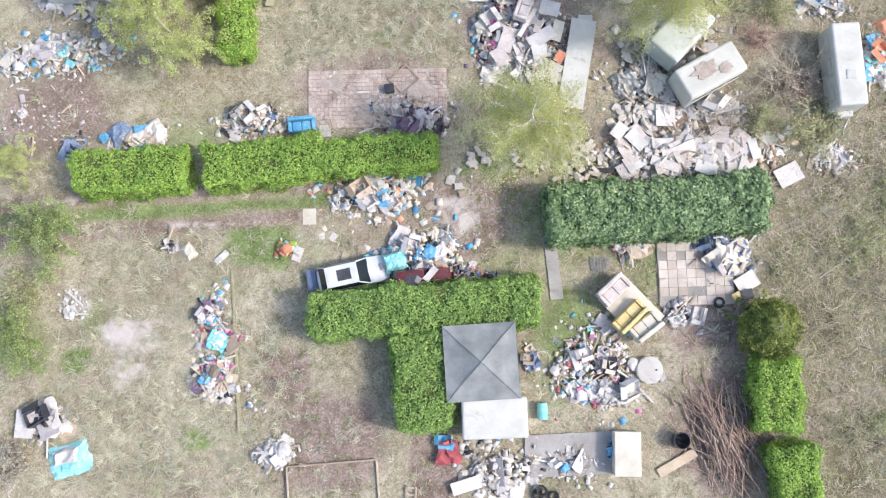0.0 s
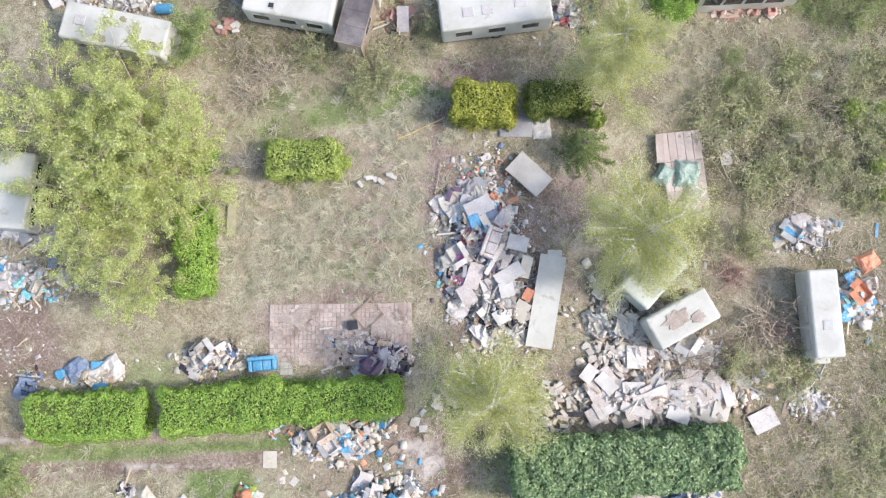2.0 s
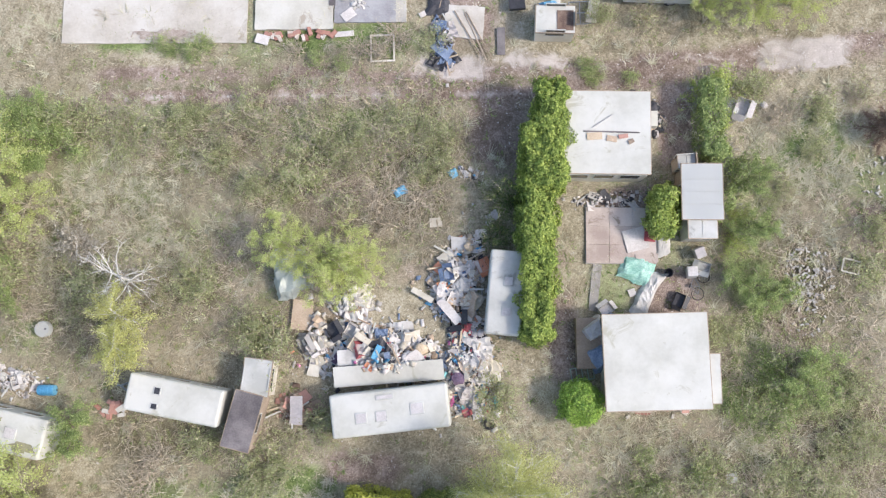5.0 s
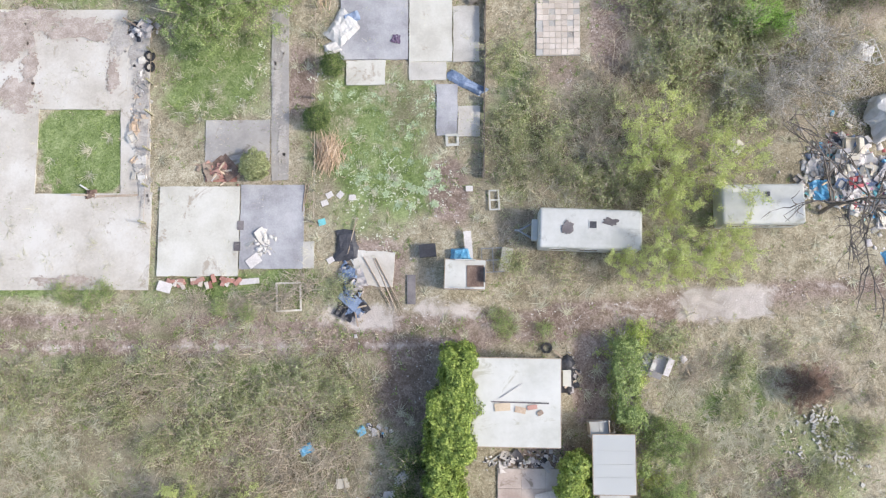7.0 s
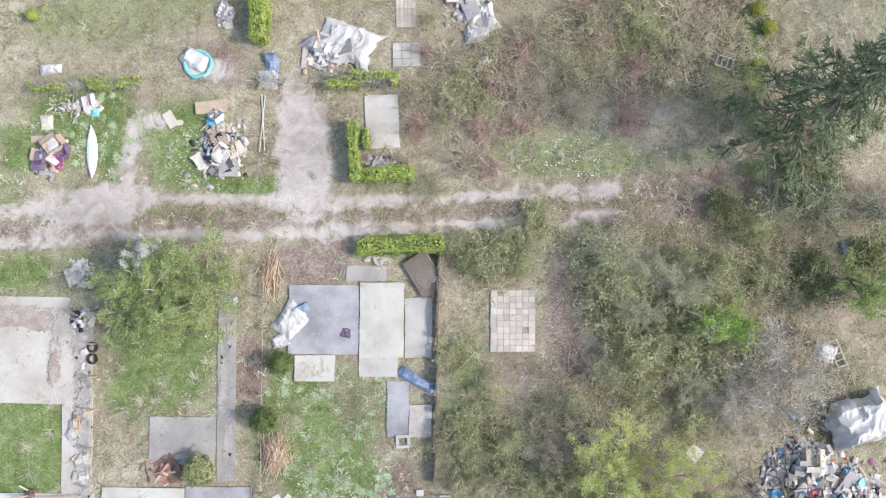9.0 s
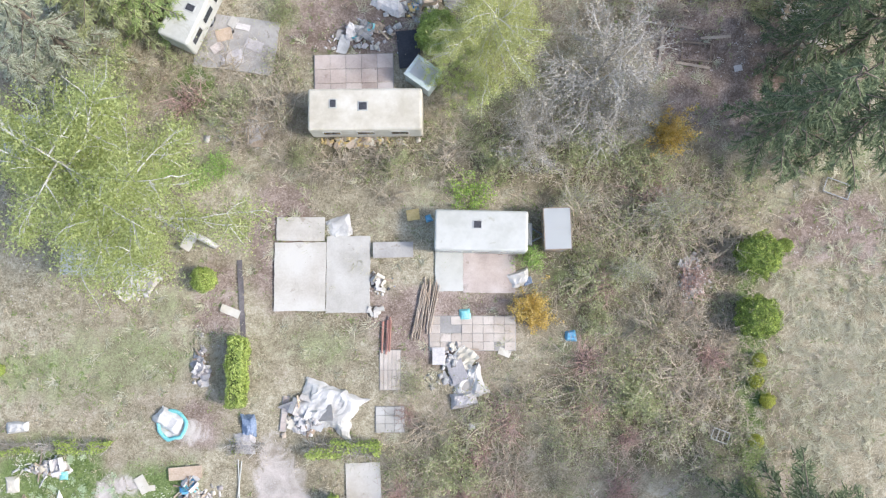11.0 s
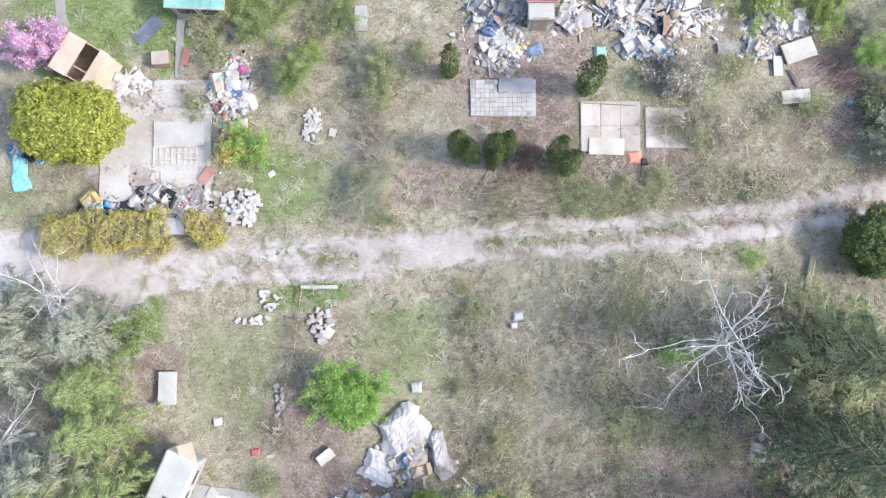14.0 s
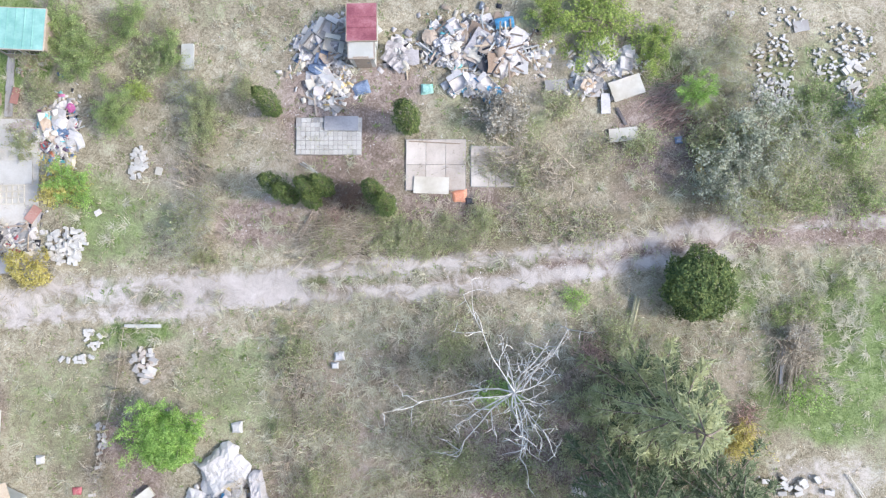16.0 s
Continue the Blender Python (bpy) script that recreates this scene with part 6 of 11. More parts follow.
zone("scrub", 34.0, 63.1, 2.8, 3.7, 0, 0.8, 0.8)
zone("flower", -10.0, 74.6, 1.8, 1.2, 0, 0.6, 0.8)
zone("lush", -8.1, 76.6, 2.8, 1.8, 0, 0.8, 0.8)
zone("lush", -5.6, 78.2, 3.1, 2.8, 0, 0.9, 0.8)
zone("flower", -5.2, 77.6, 2.5, 2.5, 0, 0.9, 0.8)
zone("lush", 0.4, 77.0, 2.2, 2.5, 0, 0.9, 0.8)
zone("flower", 0.1, 76.4, 1.9, 2.2, 0, 0.6, 0.8)
zone("flower", 23.1, 76.1, 3.4, 1.8, 0, 0.5, 0.8)
zone("lush", 22.5, 76.5, 4.6, 1.5, 0, 0.5, 1.0)
zone("lush", 3.6, 74.6, 2.2, 0.6, 0, 0.9, 0.8)
zone("lush", -3.1, 84.4, 6.8, 2.5, 0, 0.45, 0.8)
zone("lush", -6.7, 84.6, 3.1, 1.2, 0, 0.5, 0.8)
zone("soil", 6.3, 91.6, 1.9, 3.4, 0, 0.8, 0.8)
zone("soil", 1.9, 82.1, 1.5, 1.5, 0, 0.9, 0.8)
zone("soil", 2.9, 88.7, 1.2, 2.5, 0, 0.8, 0.8)
zone("pale", 1.7, 81.5, 0.8, 0.8, 0, 0.6, 0.8)
zone("soil", 14.5, 87.2, 4.3, 2.2, 0, 0.9, 0.8)
zone("lush", 9.2, 85.9, 2.5, 1.5, 0, 0.4, 0.8)
zone("soil", 11.0, 89.4, 1.2, 1.9, 0, 0.7, 0.8)
zone("scrub", 26.7, 92.0, 6.2, 5.6, 0, 0.9, 0.8)
zone("scrub", 26.5, 82.4, 7.4, 4.3, 0, 0.9, 0.8)
zone("scrub", 18.9, 79.6, 4.0, 2.5, 0, 0.8, 0.8)
zone("lush", 21.0, 76.6, 4.9, 1.5, 0, 0.5, 1.0)
zone("soil", 36.3, 92.4, 3.4, 2.2, 0, 0.7, 0.8)
zone("scrub", 15.7, 96.5, 9.3, 1.9, 0, 0.8, 0.8)
zone("lush", 32.1, 84.9, 0.8, 4.9, 0, 0.8, 0.8)
zone("soil", 30.3, 74.3, 1.9, 1.2, 0, 0.9, 0.8)
zone("soil", 30.4, 104.2, 3.8, 6.0, 0, 1.2, 0.8)
zone("scrub", 25.8, 109.7, 4.6, 6.2, 0, 0.9, 0.8)
zone("scrub", 17.9, 111.9, 1.2, 3.1, 0, 0.8, 0.8)
zone("lush", 4.1, 110.9, 3.7, 3.7, 0, 0.42, 1.0)
zone("lush", 8.1, 114.5, 2.5, 0.6, 0, 0.9, 0.8)
zone("lush", 13.2, 111.9, 3.1, 2.8, 0, 0.5, 0.8)
zone("soil", 8.6, 107.4, 2.2, 3.1, 0, 0.7, 0.8)
zone("soil", 9.6, 103.9, 3.7, 1.8, 0, 0.8, 0.8)
zone("scrub", 36.0, 110.4, 3.7, 6.2, 0, 1, 0.8)
zone("soil", 17.3, 106.2, 1.8, 2.5, 0, 0.6, 0.8)
zone("lush", -2.2, 130.6, 4.2, 3.4, 0, 1.6, 0.6)
zone("lush", 7.3, 120.6, 2.5, 2.5, 0, 0.6, 0.8)
zone("lush", 12.8, 122.4, 1.8, 2.8, 0, 0.3, 0.8)
zone("soil", 15.0, 120.6, 2.1, 1.2, 0, 0.9, 0.8)
zone("soil", 19.7, 127.2, 4.3, 3.4, 0, 0.7, 0.8)
zone("soil", 25.8, 121.5, 4.3, 1.2, 0, 0.8, 0.8)
zone("lush", -0.7, 112.9, 1.4, 1.8, 0, 0.9, 0.8)
zone("lush", 37.1, 129.0, 1.5, 1.8, 0, 0.5, 0.8)
zone("soil", 36.7, 125.5, 2.1, 2.8, 0, 0.9, 0.8)
zone("scrub", 26.4, 120.2, 8.6, 1.2, 0, 0.8, 0.8)
zone("soil", -3.0, 120.9, 1.5, 1.5, 0, 0.7, 0.8)
zone("pale", -2.8, 123.7, 1.7, 2.8, 0, 1.1, 0.8)
zone("pale", -2.2, 125.9, 1.8, 0.9, 0, 1, 0.8)
zone("lush", 46.0, 113.9, 4.3, 4.3, 0, 0.9, 0.8)
zone("lush", 41.7, 116.9, 1.8, 1.8, 0, 0.6, 0.8)
zone("scrub", 42.4, 123.6, 5.2, 2.4, 0, 0.5, 0.8)
zone("lush", 45.5, 125.4, 3.3, 4.9, 0, 0.5, 0.8)
zone("pale", 45.0, 107.3, 3.4, 1.2, 0, 0.45, 1.2)
zone("scrub", 37.4, 128.2, 1.8, 1.8, 0, 0.8, 0.8)

build_ground()
bare = lambda x, y: np.clip(np.maximum(zone_at("soil", x, y), np.maximum(zone_at("pale", x, y), np.clip(zone_at("lush", x, y) - 0.3, 0, 1))), 0, 1)
blades("dry_grass", 27000, 21, "dry", lambda x, y: 0.9 - 0.85 * bare(x, y), 0.30, "long dry straw-coloured grass tufts", "grass", per=6, width=0.018)
blades("green_grass", 20000, 22, "green_blade", lambda x, y: np.clip(zone_at("lush", x, y) * 0.9 + 0.10 - zone_at("pale", x, y), 0, 1), 0.24, "tufts of fresh green grass", "grass", width=0.02)
blades("meadow_flowers", 3500, 23, "daisy", lambda x, y: zone_at("flower", x, y) * (zone_at("pale", x, y) < 0.4), 0.10, "small pale meadow flowers in the grass", "flowers", per=4, width=0.035, lift=(0.1, 0.4))
rough = lambda x, y: zone_at("tuss", x, y) * (1 - 0.6 * bare(x, y))
blades("tussock_grass", 5600, 24, "tussock", lambda x, y: np.clip(rough(x, y) + 0.05, 0, 1), 0.62, "pale drooping tussocks of long dead grass", "grass", per=30, width=0.016, lift=(0.05, 0.7))
blades("bramble_stems", 8000, 25, "twig", lambda x, y: np.clip(zone_at("scrub", x, y), 0, 1) * 0.9 * (zone_at("pale", x, y) < 0.4), 0.75, "tangled dry bramble stems over the ground", "undergrowth", per=8, width=0.014, lift=(0.1, 0.9))
blades("bramble_leaves", 11000, 26, "olive_leaf", lambda x, y: np.clip(zone_at("scrub", x, y) * 0.9 + 0.03, 0, 1) * (zone_at("pale", x, y) < 0.4), 0.20, "small olive leaves of low undergrowth", "undergrowth", per=8, width=0.024, lift=(0.2, 0.9))
blades("flower_clumps", 260, 27, "pale_clump", lambda x, y: (zone_at("flower", x, y) > 0.6) * 0.25, 0.16, "round clumps of pale flowers in a lawn", "flowers", per=55, width=0.03, lift=(0.1, 0.7))
blades("litter_specks", 9000, 28, "white_rag", lambda x, y: np.clip(zone_at("soil", x, y) * 0.55 + 0.05, 0, 1) * (zone_at("lush", x, y) < 0.6), 0.09, "tiny pale specks of litter and stone", "litter", per=2, width=0.03, lift=(0.0, 0.25))

# ---- cabins and caravans ----
cabin(17.76, 34.68, 5.01, 4.56, 1.5, 2.4, "white", "cream", "white flat-roofed mobile home with boarded sides", windows=4, name="mobile_home", seams=1)
cabin(20.60, 33.82, 0.69, 2.40, -0.1, 2.25, "white", "cream", "white lean-to extension of a mobile home", windows=1, name="lean_to", over=0.04, seams=1)
cabin(15.50, 46.62, 4.46, 4.30, -1.2, 2.4, "white", "cream", "white flat-roofed holiday hut with a torn, stained roof", name="holiday_hut", seams=1, over=0.05)
cabin(20.45, 43.49, 2.64, 1.81, -90.6, 2.1, "frosted", "wood", "lean-to shelter roofed with cloudy corrugated sheets", name="shelter", windows=1, seams=4)
cabin(20.46, 41.64, 1.37, 1.06, -0.2, 1.9, "alu", "cream", "small pale metal garden shed", name="shed", windows=1, seams=2, over=0.05)
cabin(19.84, 45.21, 0.87, 0.71, 3.4, 1.6, "alu", "wood", "small store with a tin roof", name="shed", windows=1, seams=2, over=0.03)
caravan(1.60, -3.08, 3.37, 2.11, 1.2, label="white caravan with a plain clean roof beside the gazebo", drawbar=0)
caravan(20.87, 15.25, 4.56, 1.58, -87.9, skin="white", pane="grey_rag", vent="alu", label="white caravan with its side windows showing, beside bare scrub", hatches=((0.6,0,0.4,0.4),))
caravan(12.15, 17.36, 3.32, 1.94, 46.9, skin="sage_roof", label="wrecked pale caravan under a birch", drawbar=0)
caravan(13.54, 15.08, 3.55, 1.82, 28.3, patches=((-0.3,0.1,1.6,1.0),(0.7,-0.3,0.9,0.7)), scar="dirt", label="tilted wrecked caravan with its roof skin torn off", drawbar=0)
caravan(-16.75, 31.30, 6.01, 2.12, -12.8, hatches=((-2.0,0.1,0.5,0.5),(1.2,0,0.55,0.5)), vent="grey_rag", scar="moss", patches=((2.0, -0.6, 1.5, 0.6), (-0.6, -0.7, 0.9, 0.5), (0.4, 0.6, 0.5, 0.4)), label="long white caravan half under willow branches, moss on its roof")
caravan(-7.11, 32.73, 5.05, 1.95, -11.0, hatches=((-0.9,0.3,0.28,0.32),(-0.9,-0.5,0.28,0.26)), label="white caravan with two open roof hatches", drawbar=-1)
caravan(4.14, 32.17, 6.12, 2.24, 6.3, hatches=((-0.2,0.75,0.8,0.16),(-1.5,-0.2,0.5,0.45),(-0.45,-0.2,0.5,0.45),(1.4,0,0.6,0.5)), vent="grey_rag", label="large white static caravan with four pale roof vents", drawbar=0)
caravan(10.15, 38.25, 4.42, 1.88, -95.1, skin="alu", hatches=((-0.6,0.1,0.4,0.4),(1.0,0.1,0.4,0.4)), vent="grey_rag", label="stained white caravan beside a tall hedge", drawbar=0)
caravan(19.58, 55.48, 5.32, 2.10, -2.5, skin="alu", hatches=((0.1,0.2,0.35,0.35),), patches=((-1.2,0,0.8,0.8),(1.0,0.4,0.9,0.5)), scar="dark_felt", label="grey-white caravan with dark torn roof patches", drawbar=-1)
caravan(28.52, 56.69, 4.26, 2.10, 0.2, hatches=((0.2,0.5,0.25,0.25),), label="white caravan under a yellow-green tree", drawbar=0)
caravan(17.34, 92.14, 4.91, 2.15, -0.9, skin="white", hatches=((-0.2,0.3,0.38,0.36),), label="white caravan with one open roof hatch", drawbar=1)
caravan(11.11, 98.58, 6.10, 2.27, 0.9, skin="cream", hatches=((-1.7,0.3,0.3,0.4),(-0.1,0.15,0.42,0.4)), label="long cream static caravan with open roof hatches", drawbar=0)
caravan(1.50, 104.33, 4.32, 1.82, -113.7, hatches=((0.2,0.2,0.35,0.45),), label="wrecked white caravan with torn open side", drawbar=0)
caravan(-7.73, 97.03, 3.10, 2.30, 0.4, label="white caravan under tall birch branches", drawbar=1)
cabin(-3.53, 31.64, 2.82, 1.36, -104.8, 1.9, "dark_felt", "wood", "low dark felt-roofed shed", name="shed", windows=1, seams=3, over=0.06)
cabin(-2.88, 33.87, 1.80, 1.37, -97.2, 1.7, "alu", "cream", "pale stained lean-to at a shed", name="shed", windows=1, seams=2, over=0.04)
cabin(13.03, 53.21, 2.08, 1.48, -2.1, 1.4, "white", "cream", "small white box hut with peeling rusty roof", name="box_hut", windows=1, seams=1, over=0.02)
board(13.56, 53.11, 1.13, 0.89, -90.6, "rust", z=1.53, th=0.015, label="rusted patch of roof sheet", name="roof_sheet")
cabin(20.97, 131.10, 1.71, 1.28, -89.4, 2.0, "roof_red", "white", "narrow hut with a faded red roof", name="hut", windows=1, seams=3)
cabin(20.93, 129.76, 0.98, 1.23, -89.4, 1.8, "white", "white", "white flat-roofed end of a narrow hut", name="hut", windows=1, seams=1, over=0.05)
cabin(2.53, 130.79, 2.84, 1.92, -2.7, 2.3, "roof_teal", "wood", "shed with a turquoise sheet roof", name="shed", windows=2)
board(-0.75, 129.30, 1.77, 0.80, 46.2, "steel", z=0.05, label="grey corrugated sheet lying on a lawn")

# ---- hedges ----
hedge(-17.85, 10.32, 6.36, 2.65, 1.9, 1.4, "laurel", seed=259)
hedge(-10.56, 10.67, 6.79, 2.65, 1.9, 3.9, "laurel", seed=260)
hedge(-4.38, 11.00, 6.53, 2.19, 1.8, 2.7, "laurel", seed=261)
hedge(10.35, 7.67, 11.69, 3.13, 2.6, 3.0, "laurel_dark", seed=262, size=0.17)
hedge(-1.99, 2.59, 12.27, 2.75, 2.2, 3.2, "laurel_mid", seed=263)
hedge(-2.11, -1.20, 5.25, 3.16, 2.2, -86.8, "laurel_mid", seed=264)
hedge(16.27, -2.12, 3.86, 2.53, 2.0, -91.6, "laurel", seed=265)
hedge(17.04, -6.95, 4.86, 2.53, 2.0, -83.2, "laurel", seed=266)
hedge(-12.30, 19.10, 5.27, 1.95, 1.9, -89.4, "laurel", seed=267)
hedge(-6.47, 24.05, 4.14, 2.26, 1.7, 1.2, "laurel_yellow", seed=268)
hedge(-10.22, 24.05, 3.43, 1.50, 1.2, 0.1, "laurel", seed=269, bare=0.7, density=90)
hedge(-13.81, 24.12, 3.77, 1.20, 1.2, -3.9, "laurel", seed=270, bare=0.4, density=90)
hedge(11.85, 41.55, 11.63, 1.75, 3.2, -91.4, "leyland", seed=271, size=0.125, density=270, lump=1.7, label="tall shaggy conifer hedge beside a mobile home")
hedge(12.65, 46.59, 5.93, 1.70, 3.2, -92.3, "leyland", seed=272, size=0.125, density=270, lump=1.7, label="tall shaggy conifer hedge beside a mobile home")
hedge(21.32, 47.60, 4.60, 1.50, 2.0, -89.5, "bush_leaf", seed=273, bare=0.25)
hedge(21.78, 44.51, 3.75, 1.48, 1.6, -89.8, "bush_leaf", seed=274, bare=0.5, density=90)
hedge(12.31, 71.30, 4.91, 1.02, 1.1, 1.5, "laurel_yellow", seed=275)
hedge(9.73, 76.52, 3.34, 0.66, 1.2, -87.3, "laurel_yellow", seed=276, bare=0.3)
hedge(11.30, 75.21, 3.52, 0.84, 1.2, 2.9, "laurel_yellow", seed=277)
hedge(10.37, 77.15, 1.20, 0.42, 1.0, -83.2, "laurel_yellow", seed=278, bare=0.4)
hedge(10.08, 80.52, 4.09, 1.09, 1.0, -1.7, "laurel_yellow", seed=279, bare=0.65, density=100)
hedge(4.39, 84.59, 3.86, 1.10, 1.6, -90.0, "laurel_yellow", seed=280)
hedge(-5.47, 80.44, 6.45, 0.79, 0.8, 1.2, "laurel_yellow", seed=281, bare=0.75, density=80)
hedge(4.82, 80.56, 1.83, 0.91, 0.9, 0.4, "laurel_yellow", seed=282, bare=0.5, density=90)
hedge(-2.35, 117.88, 6.35, 2.30, 1.7, 2.7, "golden", seed=283, bare=0.2, density=130, lump=2.2, label="straggling golden-leaved hedge beside the lane")
hedge(2.95, 118.04, 1.89, 1.84, 1.5, 3.6, "golden", seed=284, bare=0.2, density=130, lump=2.2)
plant("golden_shrub", 4.30, 122.60, 1.50, 1.9, variant=1, leaf="golden", label="rounded shrub turning yellow and orange")
plant("maple", 5.30, 122.50, 1.35, 2.0, variant=2, leaf="lime_leaf", label="fresh lime-green leafy bush beside a yard")

# ---- trees and shrubs ----
plant("spruce", 15.96, 1.32, 2.05, 3.4, variant=3, leaf="yew_leaf", label="broad feathery dark green yew bush", name="yew_bush")
plant("ball", 16.00, 1.25, 1.75, 2.8, variant=1, leaf="yew_leaf", label="broad dark green yew bush", name="yew_bush")
plant("big_birch", 2.91, 12.23, 3.47, 9.0, variant=0)
plant("big_birch", 10.81, 19.63, 3.68, 9.0, variant=1)
plant("big_birch", 10.10, 27.00, 3.30, 7.8, variant=2)
plant("willow", -20.36, 26.26, 3.08, 6.5, variant=3)
plant("willow", -16.42, 24.66, 3.36, 6.5, variant=0)
plant("willow", -13.17, 24.59, 2.66, 6.5, variant=1)
plant("willow", -16.82, 19.59, 2.94, 6.5, variant=2)
plant("willow", -14.98, 16.92, 2.24, 6.5, variant=1)
plant("willow", -17.21, 26.69, 2.54, 6.0, variant=2)
plant("willow", -17.26, 22.18, 3.11, 6.0, variant=3)
plant("maple", -22.42, 6.04, 2.11, 3.5, variant=0)
plant("maple", -23.67, 0.72, 1.77, 3.0, variant=1)
plant("grey_shrub", -24.07, -5.20, 1.36, 1.5, variant=2)
plant("scrub", -23.94, 3.75, 1.80, 2.0, variant=3)
plant("willow", -24.32, 10.48, 1.34, 3.0, variant=0)
plant("bare_shrub", 18.78, 14.81, 2.25, 2.0, variant=1)
plant("bare_shrub", 14.82, 13.25, 1.36, 1.3, variant=2)
plant("red_shrub", 16.84, 17.46, 1.66, 1.8, variant=3)
plant("scrub", 19.55, 12.13, 2.11, 1.8, variant=0)
plant("scrub", 16.57, 12.53, 1.51, 1.6, variant=1)
plant("scrub", 18.05, 26.55, 2.12, 1.8, variant=2)
plant("thicket", 15.95, 27.23, 1.82, 1.8, variant=3)
plant("scrub", 20.93, 28.72, 1.82, 1.8, variant=0)
plant("thicket", 23.24, 26.77, 2.12, 1.8, variant=1)
plant("scrub", 18.74, 22.47, 2.12, 1.8, variant=2)
plant("thicket", 22.09, 23.03, 2.12, 1.8, variant=3)
plant("scrub", 15.30, 20.06, 1.51, 1.8, variant=0)
plant("scrub", 17.67, 19.41, 1.67, 1.8, variant=1)
plant("scrub", 24.58, 28.65, 1.82, 1.8, variant=2)
plant("scrub", 24.08, 21.45, 1.82, 1.8, variant=3)
plant("thicket", 17.31, -0.44, 1.82, 1.3, variant=0)
plant("thicket", 20.43, 1.89, 1.82, 1.3, variant=1)
plant("thicket", 18.07, -6.54, 1.82, 1.3, variant=2)
plant("thicket", 20.56, -4.28, 1.82, 1.3, variant=3)
plant("thicket", 20.07, 5.21, 1.82, 1.3, variant=0)
plant("thicket", 17.64, 4.64, 1.82, 1.3, variant=1)
hedge(3.40, 26.90, 3.50, 2.30, 2.3, -4, "golden_green", "clipped yellow-green bush with a brownish top", seed=286)
hedge(7.50, 27.15, 3.60, 1.90, 2.1, 3, "yew_leaf", "clipped dark olive-green bush", seed=287)
plant("spruce", 8.75, 24.30, 1.85, 3.2, variant=0, leaf="cypress_leaf", label="sprawling dark green conifer with gaps", name="dwarf_conifer")
plant("ball", 9.60, 25.96, 0.54, 2.2, variant=1)
plant("ball", -4.27, 23.96, 0.43, 0.9, variant=2)
plant("ball", 14.05, 32.51, 1.32, 2.2, variant=3, leaf="laurel")
plant("ball", 18.54, 42.07, 1.05, 2.4, variant=0)
plant("ball", 23.72, 26.32, 0.73, 1.2, variant=1)
plant("ball", 25.19, 26.32, 0.51, 1.2, variant=2)
plant("ball", 24.73, 23.27, 0.47, 1.2, variant=3)
plant("ball", 24.94, 21.69, 0.40, 1.2, variant=0)
plant("willow", -17.66, 45.33, 2.60, 5.0, variant=1)
plant("willow", -16.33, 43.43, 2.02, 5.0, variant=2)
plant("maple", -17.99, 40.36, 2.31, 5.0, variant=3)
plant("maple", -14.67, 46.51, 2.09, 3.0, variant=0)
plant("scrub", -17.34, 39.88, 2.40, 2.4, variant=1)
plant("bare_tree", -10.08, 39.07, 2.02, 5.0, variant=2)
plant("birch", -10.00, 36.80, 1.73, 5.0, variant=3, leaf="golden_birch")
plant("birch", -10.22, 34.86, 1.79, 5.0, variant=0, leaf="golden_birch")
plant("scrub", -11.90, 38.63, 2.12, 1.8, variant=1)
plant("bare_shrub", -16.48, 37.43, 1.82, 1.5, variant=2)
plant("bare_shrub", -18.28, 35.55, 1.52, 1.5, variant=3)
plant("willow", -2.45, 40.99, 1.81, 4.0, variant=0)
plant("willow", 1.49, 39.42, 1.81, 4.0, variant=1)
plant("scrub", -2.62, 36.04, 2.11, 2.0, variant=2)
plant("scrub", -6.25, 30.24, 1.52, 1.5, variant=3)
plant("scrub", -2.53, 29.02, 2.12, 1.8, variant=0)
plant("bare_shrub", -8.71, 29.34, 1.82, 1.3, variant=1)
plant("maple", -13.00, 30.85, 1.65, 2.5, variant=2)
plant("scrub", 0.17, 31.44, 1.21, 1.6, variant=3)
plant("scrub", 9.57, 32.91, 1.66, 2.0, variant=0)
plant("bare_shrub", -9.60, 27.83, 1.83, 1.2, variant=1)
plant("maple", 26.19, 34.00, 1.80, 2.6, variant=2)
plant("scrub", 10.34, 43.46, 1.35, 2.2, variant=3, leaf="cypress_leaf")
plant("scrub", 9.69, 41.56, 1.20, 2.2, variant=0, leaf="cypress_leaf")
plant("thicket", -3.00, 47.47, 1.81, 1.6, variant=1)
plant("thicket", -0.26, 47.45, 2.11, 1.6, variant=2)
plant("thicket", 2.80, 46.23, 2.11, 1.6, variant=3)
plant("thicket", 3.99, 48.02, 1.81, 1.6, variant=0)
plant("scrub", -0.81, 44.76, 2.11, 1.6, variant=1)
plant("thicket", 1.63, 43.26, 1.81, 1.6, variant=2)
plant("thicket", -2.93, 44.77, 1.81, 1.6, variant=3)
plant("thicket", 5.21, 47.41, 1.20, 1.6, variant=0)
plant("thicket", -5.76, 47.49, 1.51, 1.6, variant=1)
plant("thicket", -0.11, 40.34, 1.81, 1.6, variant=2)
plant("thicket", -11.29, 47.53, 1.81, 1.6, variant=3)
plant("scrub", -8.21, 47.51, 1.51, 1.6, variant=0)
plant("thicket", -10.29, 39.20, 2.11, 1.6, variant=1)
plant("scrub", -6.67, 38.90, 1.81, 1.6, variant=2)
plant("willow", 0.33, 39.69, 1.74, 4.0, variant=3)
plant("willow", 2.50, 39.60, 1.77, 3.0, variant=0)
plant("ball", 18.69, 43.20, 1.01, 2.4, variant=1)
plant("spruce", 30.92, 47.20, 1.60, 2.6, variant=2, leaf="russet_leaf", label="dense dark reddish-brown conifer bush", name="dwarf_conifer")
